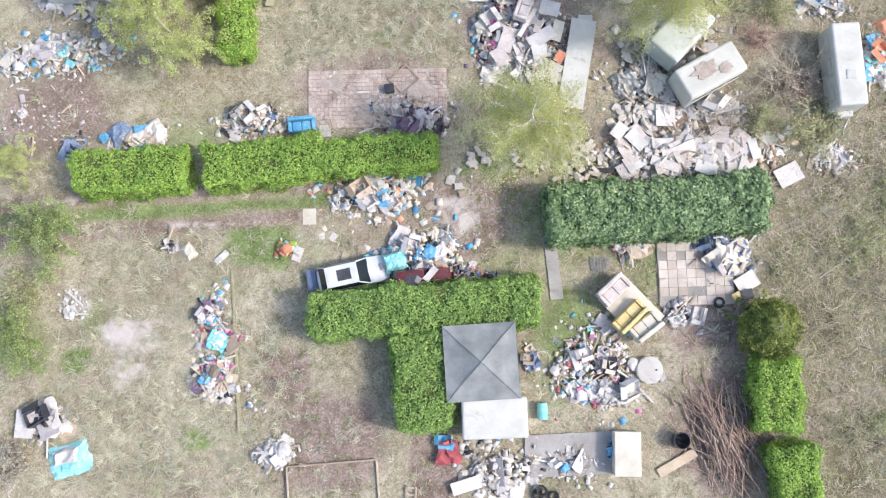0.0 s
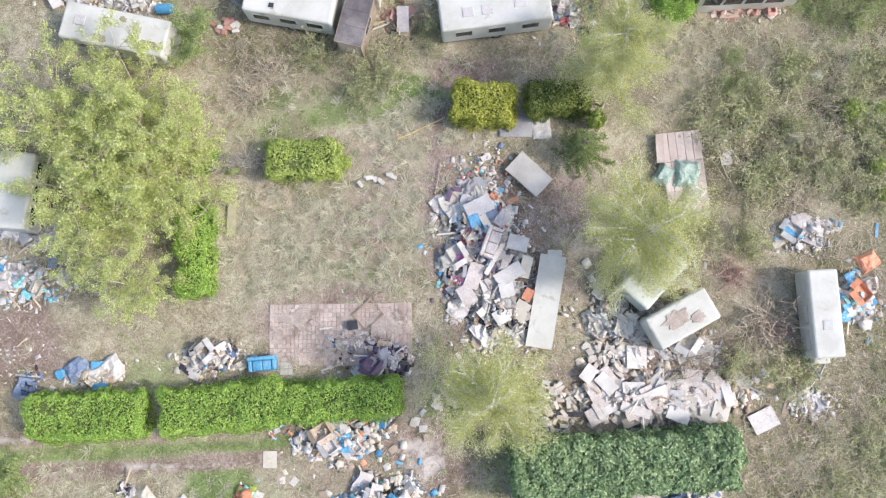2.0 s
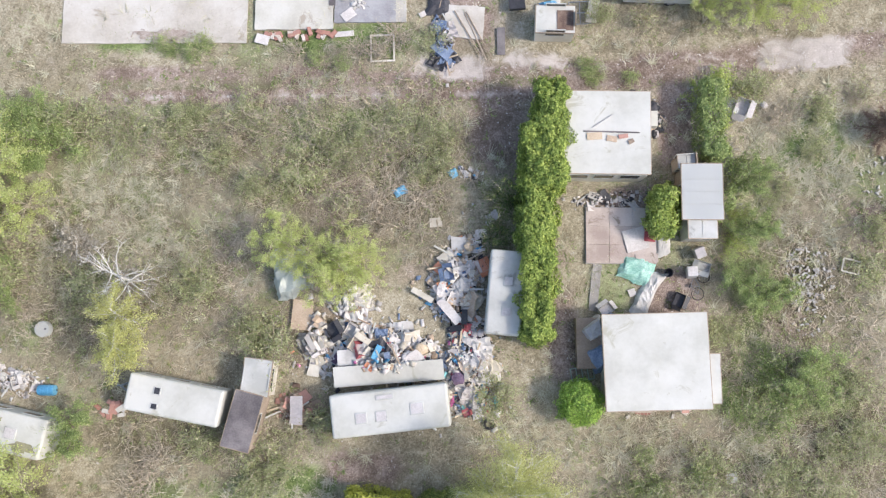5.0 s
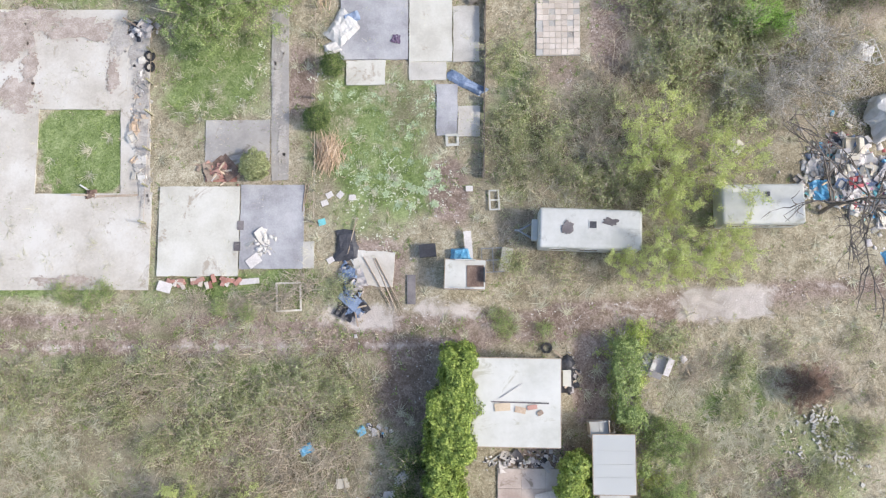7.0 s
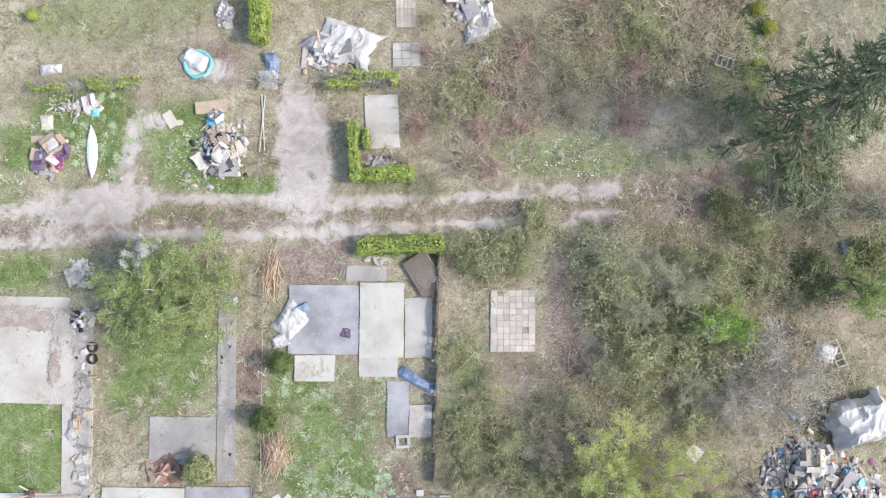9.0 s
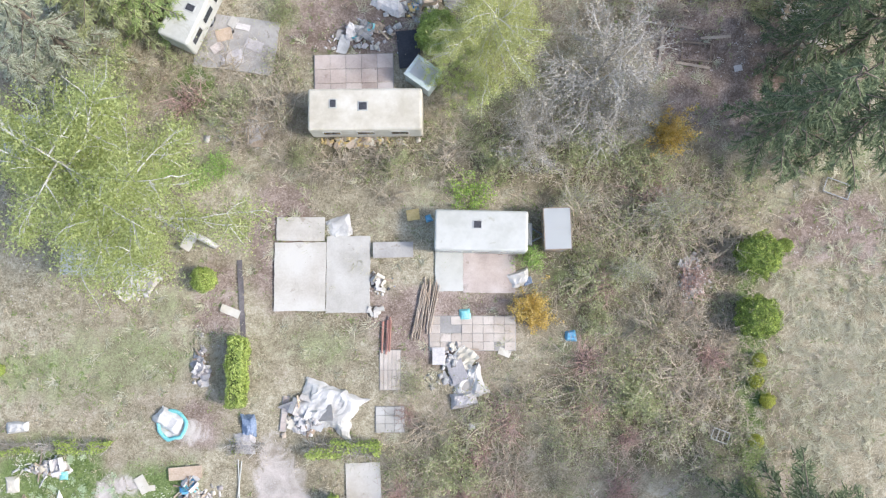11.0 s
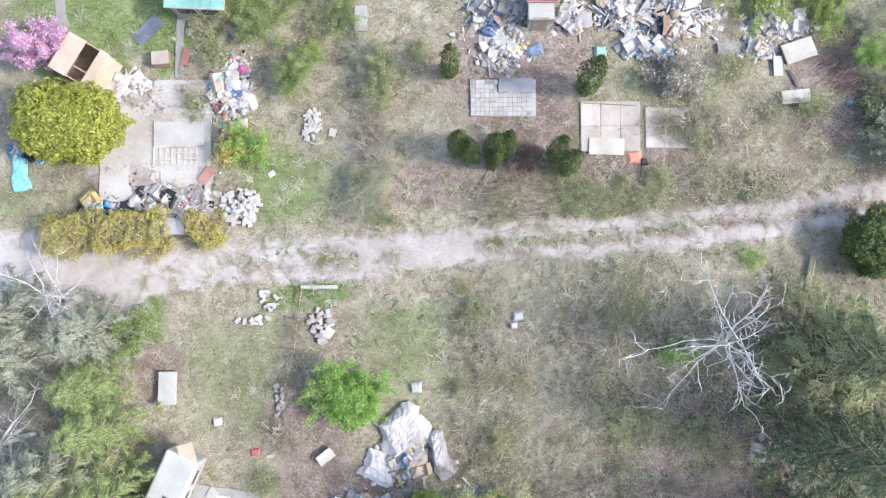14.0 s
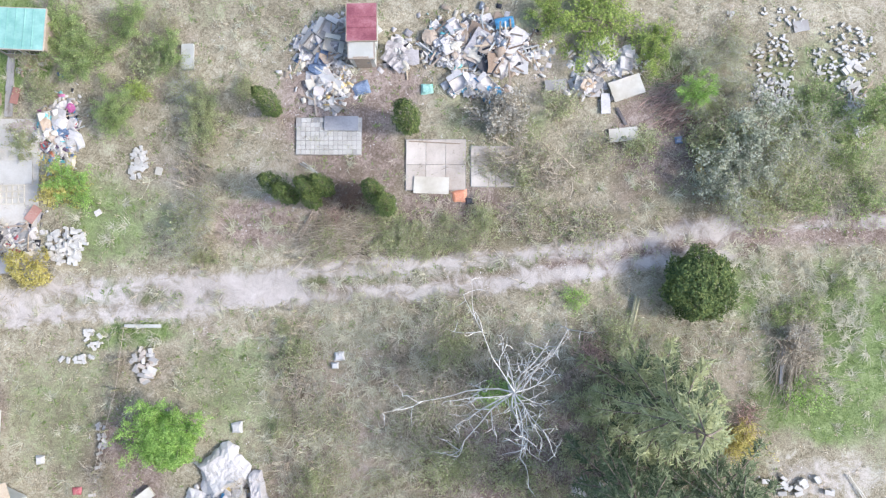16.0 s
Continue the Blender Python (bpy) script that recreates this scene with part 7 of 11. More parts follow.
plant("red_shrub", 31.48, 47.50, 1.20, 2.0, variant=3)
plant("bare_shrub", 32.86, 47.20, 1.66, 1.6, variant=0)
plant("scrub", 27.56, 48.44, 1.36, 1.2, variant=1)
plant("scrub", 27.01, 46.06, 1.21, 1.2, variant=2)
plant("scrub", 29.88, 39.36, 1.51, 1.2, variant=3)
plant("scrub", 32.77, 39.35, 1.81, 1.2, variant=0)
plant("scrub", 23.59, 49.68, 1.51, 1.2, variant=1)
plant("willow", 23.65, 59.79, 2.24, 5, variant=2)
plant("willow", 26.45, 58.92, 2.07, 5, variant=3)
plant("willow", 24.14, 54.71, 1.79, 4.5, variant=0)
plant("willow", 26.37, 54.43, 1.74, 4.5, variant=1)
plant("willow", 21.43, 53.49, 1.33, 3.0, variant=0)
plant("dark_tree", 32.29, 56.51, 4.54, 8.0, variant=1, label="dark bare branching tree over a rubbish-strewn plot")
plant("twiggy_tree", 31.35, 63.78, 2.76, 4.5, variant=2, leaf="grey_leaf")
plant("twiggy_tree", 29.92, 63.00, 1.78, 3.0, variant=3, leaf="grey_leaf")
plant("bare_shrub", 33.41, 66.30, 1.79, 2.4, variant=0)
plant("willow", -0.13, 68.51, 3.05, 4.5, variant=1, leaf="bush_leaf", label="broad garden tree in dull green leaf")
plant("willow", -1.57, 67.97, 2.34, 4.0, variant=2, leaf="bush_leaf", label="broad garden tree in dull green leaf")
plant("willow", 1.43, 68.85, 2.49, 4.0, variant=3, leaf="bush_leaf", label="broad garden tree in dull green leaf")
plant("willow", 0.18, 66.94, 2.21, 3.5, variant=0, leaf="bush_leaf", label="broad garden tree in dull green leaf")
plant("blossom_tree", -0.99, 70.57, 1.17, 3.6, variant=1, leaf="blossom_white", label="white-flowering branch of a garden tree")
plant("cypress", 5.80, 64.97, 0.66, 1.6, variant=2)
plant("cypress", 5.01, 61.95, 0.72, 1.8, variant=3)
plant("ball", 1.59, 59.31, 0.91, 1.6, variant=0, leaf="olive_leaf")
plant("bare_shrub", 4.37, 52.79, 1.51, 1.6, variant=1)
plant("scrub", 6.41, 52.45, 1.22, 1.0, variant=2)
plant("scrub", 16.45, 70.37, 1.81, 1.8, variant=3)
plant("thicket", 18.29, 71.13, 1.81, 1.8, variant=0)
plant("scrub", 19.54, 72.68, 1.51, 1.8, variant=1)
plant("thicket", 26.09, 67.33, 2.11, 1.8, variant=2)
plant("thicket", 23.93, 65.21, 1.81, 1.8, variant=3)
plant("scrub", 28.42, 65.17, 2.11, 1.8, variant=0)
plant("thicket", 27.94, 68.54, 1.81, 1.8, variant=1)
plant("thicket", 29.50, 70.07, 1.66, 1.8, variant=2)
plant("scrub", 25.35, 62.78, 1.51, 1.8, variant=3)
plant("scrub", 16.67, 63.14, 1.20, 1.8, variant=0)
plant("scrub", 15.74, 60.44, 1.05, 1.8, variant=1)
plant("thicket", 16.62, 58.65, 1.20, 1.8, variant=2)
plant("thicket", 19.00, 58.64, 1.81, 1.8, variant=3)
plant("scrub", 21.07, 58.04, 1.81, 1.8, variant=0)
plant("scrub", 18.14, 61.02, 1.51, 1.8, variant=1)
plant("thicket", 21.47, 62.81, 1.51, 1.8, variant=2)
plant("scrub", 30.79, 72.23, 1.51, 1.8, variant=3)
plant("thicket", 32.48, 69.41, 1.81, 1.8, variant=0)
plant("scrub", 27.69, 61.57, 1.81, 1.8, variant=1)
plant("scrub", 15.68, 53.95, 1.20, 1.8, variant=2)
plant("thicket", 18.04, 53.66, 1.51, 1.8, variant=3)
plant("thicket", 35.63, 72.48, 1.81, 1.8, variant=0)
plant("thicket", 27.11, 70.71, 1.20, 1.8, variant=1)
plant("bare_shrub", 22.80, 67.39, 1.51, 1.5, variant=2)
plant("bare_shrub", 22.65, 61.00, 1.81, 1.5, variant=3)
plant("bare_shrub", 20.24, 60.42, 1.51, 1.5, variant=0)
plant("bare_shrub", 24.45, 72.35, 1.21, 1.5, variant=1)
plant("bare_shrub", 15.89, 75.96, 1.81, 1.5, variant=2)
plant("red_shrub", 25.73, 64.30, 1.06, 1.5, variant=3)
plant("maple", 36.45, 69.43, 1.76, 4.0, variant=0)
plant("maple", 29.20, 67.19, 1.49, 3, variant=1, leaf="lime_leaf")
plant("big_birch", 2.80, 91.40, 5.60, 16.5, variant=2, leaf="bush_birch")
plant("birch", -3.50, 96.30, 3.30, 9.0, variant=3, leaf="bush_birch")
plant("willow", -5.50, 94.60, 2.34, 5.0, variant=1)
plant("spruce", 33.16, 77.35, 4.63, 15.0, variant=2)
plant("spruce", 35.65, 111.33, 4.26, 14.0, variant=3, leaf="olive_leaf")
plant("spruce", 34.15, 107.31, 3.99, 14, variant=0)
plant("spruce", 37.02, 102.15, 4.30, 15, variant=1)
plant("spruce", 32.65, 97.65, 3.68, 13, variant=2)
plant("dead_tree", 28.90, 111.90, 3.35, 10.5, variant=2, rz=60)
plant("scrub", 28.69, 111.60, 0.91, 1.2, variant=0, leaf="lime_leaf", label="bright lime-green low shrub")
plant("spruce", -2.64, 104.46, 3.84, 12, variant=1, leaf="olive_leaf")
plant("spruce", -5.31, 102.01, 3.68, 11, variant=2, leaf="larch_leaf")
plant("spruce", -1.53, 107.78, 2.41, 8, variant=3, leaf="bush_leaf")
plant("bare_tree", -6.29, 107.11, 3.26, 8, variant=0)
plant("spruce", -6.37, 111.29, 3.54, 9, variant=1, leaf="larch_leaf")
plant("spruce", -2.28, 109.84, 2.38, 7, variant=2, leaf="bush_leaf")
plant("maple", -0.68, 112.34, 1.50, 2.6, variant=3)
plant("bare_tree", -4.39, 114.33, 2.36, 6, variant=0)
plant("big_birch", 18.02, 101.60, 3.48, 7.5, variant=1)
plant("willow", 16.03, 100.16, 1.76, 4.0, variant=2)
plant("twiggy_tree", 22.84, 100.40, 3.92, 5.5, variant=3, leaf="grey_leaf")
plant("twiggy_tree", 24.25, 98.42, 2.35, 4.5, variant=0, leaf="grey_leaf")
plant("twiggy_tree", 20.57, 97.59, 2.37, 3.6, variant=1, leaf="grey_leaf")
plant("golden_shrub", 27.71, 97.58, 1.24, 3.4, variant=2, leaf="amber", label="amber-leaved shrub among bare scrub")
plant("golden_shrub", 20.06, 88.14, 1.27, 1.8, variant=3, leaf="amber", label="amber-leaved shrub among bare scrub")
plant("scrub", 3.43, 98.58, 1.81, 2.2, variant=0)
plant("bare_shrub", 6.51, 98.92, 2.41, 2.2, variant=1)
plant("red_shrub", 1.20, 99.54, 1.81, 2.0, variant=2)
plant("bare_shrub", 12.40, 94.06, 1.22, 1.2, variant=3)
plant("scrub", 16.70, 94.25, 1.52, 1.2, variant=0, leaf="laurel")
plant("scrub", 20.07, 91.03, 1.06, 1.4, variant=1, leaf="lime_leaf")
plant("bare_shrub", 9.61, 95.88, 1.82, 1.6, variant=2)
plant("bare_shrub", 12.69, 96.21, 1.82, 1.6, variant=3)
plant("bare_shrub", 15.76, 96.54, 1.82, 1.6, variant=0)
plant("scrub", 18.83, 96.25, 1.82, 1.6, variant=1)
plant("thicket", 21.29, 97.21, 2.12, 1.6, variant=2)
plant("scrub", 24.05, 96.91, 2.12, 1.6, variant=3)
plant("scrub", 26.48, 95.69, 1.82, 1.6, variant=0)
plant("thicket", 24.93, 92.59, 2.43, 1.6, variant=1)
plant("bare_shrub", 27.35, 92.61, 2.12, 1.6, variant=2)
plant("scrub", 23.70, 90.15, 2.12, 1.6, variant=3)
plant("thicket", 24.86, 85.35, 2.12, 1.6, variant=0)
plant("thicket", 26.68, 87.16, 1.82, 1.6, variant=1)
plant("bare_shrub", 27.83, 84.19, 2.43, 1.6, variant=2)
plant("scrub", 25.44, 82.98, 1.82, 1.6, variant=3)
plant("bare_shrub", 28.79, 87.78, 1.52, 1.6, variant=0)
plant("bare_shrub", 14.70, 81.68, 1.82, 1.6, variant=1)
plant("thicket", 17.38, 82.30, 2.12, 1.6, variant=2)
plant("thicket", 19.77, 82.92, 1.82, 1.6, variant=3)
plant("scrub", 15.91, 79.64, 2.12, 1.6, variant=0)
plant("bare_shrub", 18.88, 79.68, 1.82, 1.6, variant=1)
plant("thicket", 21.85, 80.59, 1.82, 1.6, variant=2)
plant("thicket", 12.93, 79.61, 1.52, 1.6, variant=3)
plant("scrub", 23.68, 87.43, 1.21, 1.6, variant=0)
plant("thicket", 31.01, 94.18, 1.82, 1.6, variant=1)
plant("bare_shrub", 8.39, 95.56, 1.21, 1.6, variant=2)
plant("bare_shrub", 27.30, 88.97, 1.52, 1.6, variant=3)
plant("thicket", 13.77, 84.04, 1.21, 1.6, variant=0)
plant("thicket", 29.53, 79.52, 1.82, 1.6, variant=1)
plant("thicket", 31.34, 81.29, 1.52, 1.6, variant=2)
plant("red_shrub", 23.05, 85.33, 1.66, 1.8, variant=3)
plant("red_shrub", 23.20, 82.66, 1.52, 1.6, variant=0)
plant("red_shrub", 16.73, 77.79, 1.82, 1.8, variant=1)
plant("red_shrub", 18.82, 82.29, 1.82, 1.6, variant=2)
plant("ball", 32.17, 91.06, 1.30, 2.2, variant=3, leaf="leyland")
plant("ball", 33.73, 91.64, 0.43, 1.2, variant=0)
plant("ball", 32.06, 87.78, 1.26, 2.0, variant=1, leaf="leyland")
plant("ball", 32.27, 85.46, 0.43, 0.8, variant=2, leaf="golden_green")
plant("ball", 32.09, 84.39, 0.43, 0.8, variant=3, leaf="golden_green")
plant("ball", 32.67, 83.33, 0.43, 0.8, variant=0, leaf="golden_green")
plant("ball", 32.01, 81.20, 0.43, 0.8, variant=1, leaf="golden_green")
plant("ball", 2.40, 89.50, 0.75, 1.4, variant=2)
plant("ball", -8.67, 84.51, 0.37, 0.8, variant=3)
plant("maple", 10.51, 109.11, 1.73, 2.8, variant=0, leaf="lime_leaf", label="fresh lime-green leafy bush with gaps")
plant("ball", 10.94, 108.99, 1.55, 2.4, variant=1, leaf="lime_leaf")
plant("maple", 11.55, 109.28, 1.49, 2.6, variant=2, leaf="lime_leaf", label="fresh lime-green rounded bush")
plant("ball", 14.93, 103.17, 1.32, 2.2, variant=3)
plant("ball", 18.45, 103.17, 1.20, 2.0, variant=0, leaf="bush_leaf")
plant("scrub", 28.09, 111.45, 1.15, 1.2, variant=1, leaf="lime_leaf", label="bright lime-green low shrub")
plant("scrub", 17.59, 113.61, 1.37, 1.4, variant=2)
plant("thicket", 18.21, 110.13, 1.52, 1.4, variant=3)
plant("bare_shrub", 16.99, 107.62, 1.37, 1.4, variant=0)
plant("scrub", 18.52, 107.00, 1.21, 1.4, variant=1)
plant("thicket", 24.38, 110.78, 1.82, 1.4, variant=2)
plant("scrub", 25.58, 107.66, 1.82, 1.4, variant=3)
plant("bare_shrub", 23.71, 104.25, 1.82, 1.4, variant=0)
plant("bare_shrub", 20.66, 103.93, 1.82, 1.4, variant=1)
plant("scrub", 35.81, 112.41, 1.82, 1.4, variant=2)
plant("scrub", 34.34, 114.62, 1.52, 1.4, variant=3)
plant("bare_shrub", 14.55, 106.92, 1.21, 1.4, variant=0)
plant("bare_shrub", 7.28, 106.90, 1.36, 1.4, variant=1)
plant("scrub", 6.11, 104.48, 1.21, 1.4, variant=2)
plant("thicket", 1.02, 102.66, 1.81, 1.4, variant=3)
plant("thicket", -1.31, 100.27, 1.51, 1.4, variant=0)
plant("scrub", 0.27, 97.62, 1.81, 1.4, variant=1)
plant("bare_shrub", 4.46, 97.64, 1.81, 1.4, variant=2)
plant("thicket", 22.93, 99.48, 2.42, 1.4, variant=3)
plant("thicket", 25.62, 100.37, 1.81, 1.4, variant=0)
plant("scrub", 22.60, 96.84, 1.81, 1.4, variant=1)
plant("ball", -5.09, 123.86, 2.36, 3.4, variant=2, leaf="golden_green")
plant("ball", -3.42, 123.70, 2.30, 3.4, variant=3, leaf="golden_green", label="large dense yellow-green rounded bush")
plant("blossom_tree", -6.46, 127.62, 1.82, 3.6, variant=0)
plant("maple", 8.07, 126.53, 1.19, 2.6, variant=1, leaf="bush_leaf")
plant("maple", 7.36, 126.27, 1.05, 2.2, variant=2)
plant("golden_shrub", 8.43, 127.94, 0.72, 1.8, variant=3, leaf="laurel_yellow")
plant("maple", 4.63, 129.68, 1.49, 2.4, variant=0, leaf="bush_leaf")
plant("maple", 12.60, 126.90, 1.35, 2.0, variant=1, leaf="olive_leaf")
plant("cypress", 16.05, 126.80, 0.56, 5.0, variant=2)
plant("cypress", 16.50, 122.42, 0.56, 5.0, variant=3)
plant("cypress", 17.10, 122.00, 0.52, 4.8, variant=0)
plant("cypress", 18.35, 122.21, 0.58, 5.4, variant=1)
plant("cypress", 19.05, 122.40, 0.52, 5.2, variant=2)
plant("cypress", 18.39, 121.66, 0.45, 3.8, variant=3)
plant("cypress", 21.70, 122.10, 0.55, 5.2, variant=0)
plant("cypress", 22.30, 121.40, 0.58, 5.2, variant=1)
plant("cypress", 23.41, 125.90, 0.72, 5.8, variant=2)
plant("spruce", 20.30, 122.00, 1.05, 2.4, variant=3, leaf="russet_leaf", label="dead brown dwarf conifer among green ones", name="dwarf_conifer")
plant("bare_shrub", 19.92, 119.87, 1.81, 1.3, variant=0)
plant("bare_shrub", 18.40, 119.57, 1.51, 1.2, variant=1)
plant("bare_shrub", 12.17, 122.29, 1.80, 1.8, variant=2)
plant("bare_shrub", 11.68, 124.47, 1.51, 1.6, variant=3)
plant("bare_shrub", 12.32, 119.56, 1.36, 1.4, variant=0)
plant("grey_shrub", 28.37, 126.34, 1.73, 2.4, variant=1)
plant("bare_shrub", 29.31, 124.10, 1.80, 1.8, variant=2)
plant("bare_shrub", 31.31, 123.21, 1.81, 1.4, variant=3)
plant("ball", 38.56, 117.28, 2.00, 3.0, variant=0, leaf="cypress_leaf", label="dark green rounded evergreen bush beside the lane")
plant("maple", 41.91, 124.48, 2.79, 3.2, variant=1, leaf="larch_leaf")
plant("maple", 40.23, 123.04, 1.78, 2.6, variant=2, leaf="larch_leaf")
plant("maple", 38.87, 127.43, 1.07, 2.4, variant=3, leaf="lime_leaf")
plant("maple", 34.54, 131.12, 2.40, 1.8, variant=0, leaf="leyland", label="fallen tree still in yellow-green leaf")
plant("maple", 36.37, 129.92, 1.35, 1.4, variant=1, leaf="leyland")
plant("maple", 30.89, 131.68, 1.19, 2.0, variant=2, leaf="leyland")
plant("maple", 47.89, 126.61, 1.48, 2.6, variant=3)
plant("thicket", 33.58, 124.67, 1.50, 1.4, variant=0)
plant("scrub", 35.68, 124.82, 1.50, 1.4, variant=1)
plant("thicket", 43.64, 122.53, 1.80, 1.4, variant=2)
plant("thicket", 45.99, 122.53, 1.80, 1.4, variant=3)
plant("thicket", 40.86, 130.77, 1.50, 1.4, variant=0)
plant("thicket", 39.64, 129.86, 1.20, 1.4, variant=1)
plant("thicket", 30.28, 124.07, 1.65, 1.4, variant=2)
plant("thicket", 28.16, 123.77, 1.50, 1.4, variant=3)
plant("thicket", 32.95, 120.13, 1.80, 1.4, variant=0)
plant("thicket", 29.97, 121.33, 1.50, 1.4, variant=1)
plant("thicket", 48.04, 122.53, 1.20, 1.4, variant=2)
plant("red_shrub", 33.18, 113.59, 1.50, 1.6, variant=3)
plant("scrub", 32.36, 116.54, 0.90, 0.9, variant=0, leaf="lime_leaf")
plant("bare_shrub", 43.64, 113.66, 1.64, 1.8, variant=1)
plant("red_shrub", 41.30, 110.44, 1.35, 1.5, variant=2)
plant("golden_shrub", 40.99, 109.28, 1.20, 1.5, variant=3)
plant("scrub", 44.29, 111.90, 1.35, 1.2, variant=0, leaf="lime_leaf")
plant("scrub", 2.41, 129.77, 1.50, 1.5, variant=1)
plant("scrub", 3.12, 127.87, 1.35, 1.5, variant=2)
plant("scrub", 1.97, 125.05, 1.20, 1.5, variant=3)

# ---- soil over the yards ----
dirt(-12.05, 67.99, 2.30, 0.92, 0, "dirt", 0.09, 593)
dirt(-8.44, 67.47, 2.45, 0.80, 0, "dirt", 0.09, 594)
dirt(-12.64, 66.77, 1.38, 1.53, 0, "dirt", 0.09, 595)
dirt(-11.43, 65.27, 0.55, 1.04, 0, "dirt", 0.09, 596)
dirt(-6.72, 64.70, 0.40, 1.16, 0, "dirt", 0.09, 597)
dirt(-12.16, 63.63, 1.38, 1.22, 0, "dirt", 0.09, 598)
dirt(-6.31, 66.83, 0.77, 1.07, 0, "grey_dirt", 0.09, 599)
dirt(-11.41, 68.25, 1.84, 0.46, 0, "dirt", 0.09, 600)
dirt(-9.13, 53.07, 1.84, 0.37, 0, "dirt", 0.09, 601)
dirt(-5.32, 66.16, 0.55, 1.38, 0, "grey_dirt", 0.09, 602)
dirt(-5.01, 63.53, 0.49, 1.84, 0, "grey_dirt", 0.09, 603)
dirt(-4.82, 60.62, 0.43, 1.68, 0, "grey_dirt", 0.09, 604)
dirt(-4.65, 58.38, 0.37, 1.22, 0, "grey_dirt", 0.09, 605)
dirt(-7.01, 15.37, 1.23, 0.49, 0, "dirt", 0.07, 606)
dirt(-4.15, 13.67, 1.84, 0.61, 0, "dirt", 0.07, 607)
dirt(-2.23, 14.94, 1.23, 0.68, 0, "dirt", 0.07, 608)
dirt(-6.05, 13.22, 1.23, 0.37, 0, "dirt", 0.07, 609)
dirt(-7.96, 14.07, 0.43, 0.92, 0, "dirt", 0.07, 610)
dirt(2.93, 103.25, 1.23, 0.49, 0, "grey_dirt", 0.09, 611)
dirt(4.79, 102.04, 0.92, 0.61, 0, "grey_dirt", 0.09, 612)
dirt(2.35, 102.04, 0.92, 0.37, 0, "grey_dirt", 0.09, 613)
dirt(-1.12, 125.63, 0.86, 0.92, 0, "dirt", 0.09, 614)
dirt(0.03, 124.04, 0.43, 1.23, 0, "dirt", 0.09, 615)
dirt(1.86, 125.94, 0.92, 0.43, 0, "dirt", 0.09, 616)
dirt(-0.82, 120.90, 0.80, 0.92, 0, "dirt", 0.09, 617)
dirt(1.42, 118.72, 1.53, 0.31, 0, "dirt", 0.09, 618)
dirt(2.89, 67.08, 0.25, 1.84, 0, "grey_dirt", 0.065, 619)
dirt(2.60, 63.94, 0.28, 1.84, 0, "grey_dirt", 0.065, 620)
dirt(2.97, 60.53, 0.25, 1.54, 0, "grey_dirt", 0.065, 621)

# ---- scrub over the rough ground ----
scatter([(-4.3, 48.3), (8.0, 48.1), (7.3, 41.9), (3.5, 41.9), (-0.4, 44.6), (-3.6, 44.3)], 12, ('scrub', 'scrub', 'thicket', 'bare_shrub'), (1.0, 2.1), (1.2, 2.2), 623)
scatter([(-5.4, 37.5), (-1.6, 37.5), (-1.5, 34.9), (-4.0, 34.6)], 4, ('scrub', 'thicket'), (0.9, 1.6), (1.2, 1.8), 624)
scatter([(-15.7, 41.5), (-7.3, 41.1), (-7.2, 34.6), (-14.2, 35.6)], 9, ('bare_shrub', 'thicket', 'grey_shrub'), (0.9, 1.8), (1.0, 2.0), 625)
scatter([(-5.5, 30.9), (2.2, 30.6), (2.3, 28.4), (-6.7, 27.8)], 6, ('scrub', 'thicket'), (0.8, 1.5), (1.0, 1.6), 626)
scatter([(14.8, 28.7), (27.9, 29.0), (27.4, 20.7), (16.3, 20.6)], 22, ('scrub', 'scrub', 'thicket', 'bare_shrub'), (1.0, 2.2), (1.0, 2.2), 627)
scatter([(-21.1, 43.8), (-14.7, 46.4), (-10.5, 48.4), (-17.1, 48.5)], 7, ('scrub', 'maple'), (1.2, 2.2), (1.8, 3.0), 628)
scatter([(-21.0, 41.8), (-16.7, 41.8), (-15.9, 37.9), (-20.7, 37.6)], 4, ('scrub', 'maple'), (1.0, 1.8), (1.5, 2.5), 629)
scatter([(21.5, 37.3), (23.3, 37.3), (28.3, 35.7), (28.1, 31.1), (22.5, 32.6)], 5, ('scrub',), (0.8, 1.6), (0.8, 1.6), 630)
scatter([(14.3, 72.6), (20.0, 72.5), (19.3, 69.3), (14.9, 69.3)], 6, ('scrub', 'scrub', 'thicket', 'bare_shrub'), (1.0, 2.0), (1.2, 2.4), 631)
scatter([(13.9, 65.5), (17.4, 65.1), (17.2, 58.2), (14.2, 58.3)], 8, ('scrub', 'scrub', 'thicket'), (0.8, 1.6), (1.0, 2.0), 632)
scatter([(16.3, 59.8), (23.4, 60.3), (23.3, 57.3), (17.2, 57.0)], 8, ('scrub', 'scrub', 'thicket', 'bare_shrub'), (0.9, 1.8), (1.2, 2.2), 633)
scatter([(22.8, 71.8), (34.4, 72.3), (34.8, 68.7), (29.7, 65.9), (29.6, 62.5), (23.2, 62.8)], 24, ('scrub', 'scrub', 'twiggy_tree', 'scrub'), (1.1, 2.2), (1.6, 3.0), 634)
scatter([(19.5, 65.4), (22.9, 65.1), (22.8, 60.0), (19.4, 60.1)], 5, ('thicket', 'bare_shrub'), (0.9, 1.5), (1.0, 1.6), 635)
scatter([(-11.2, 48.6), (7.8, 48.9), (7.8, 45.3), (-11.1, 45.3)], 16, ('scrub', 'thicket', 'thicket', 'bare_shrub'), (0.9, 2.0), (1.0, 1.8), 636)
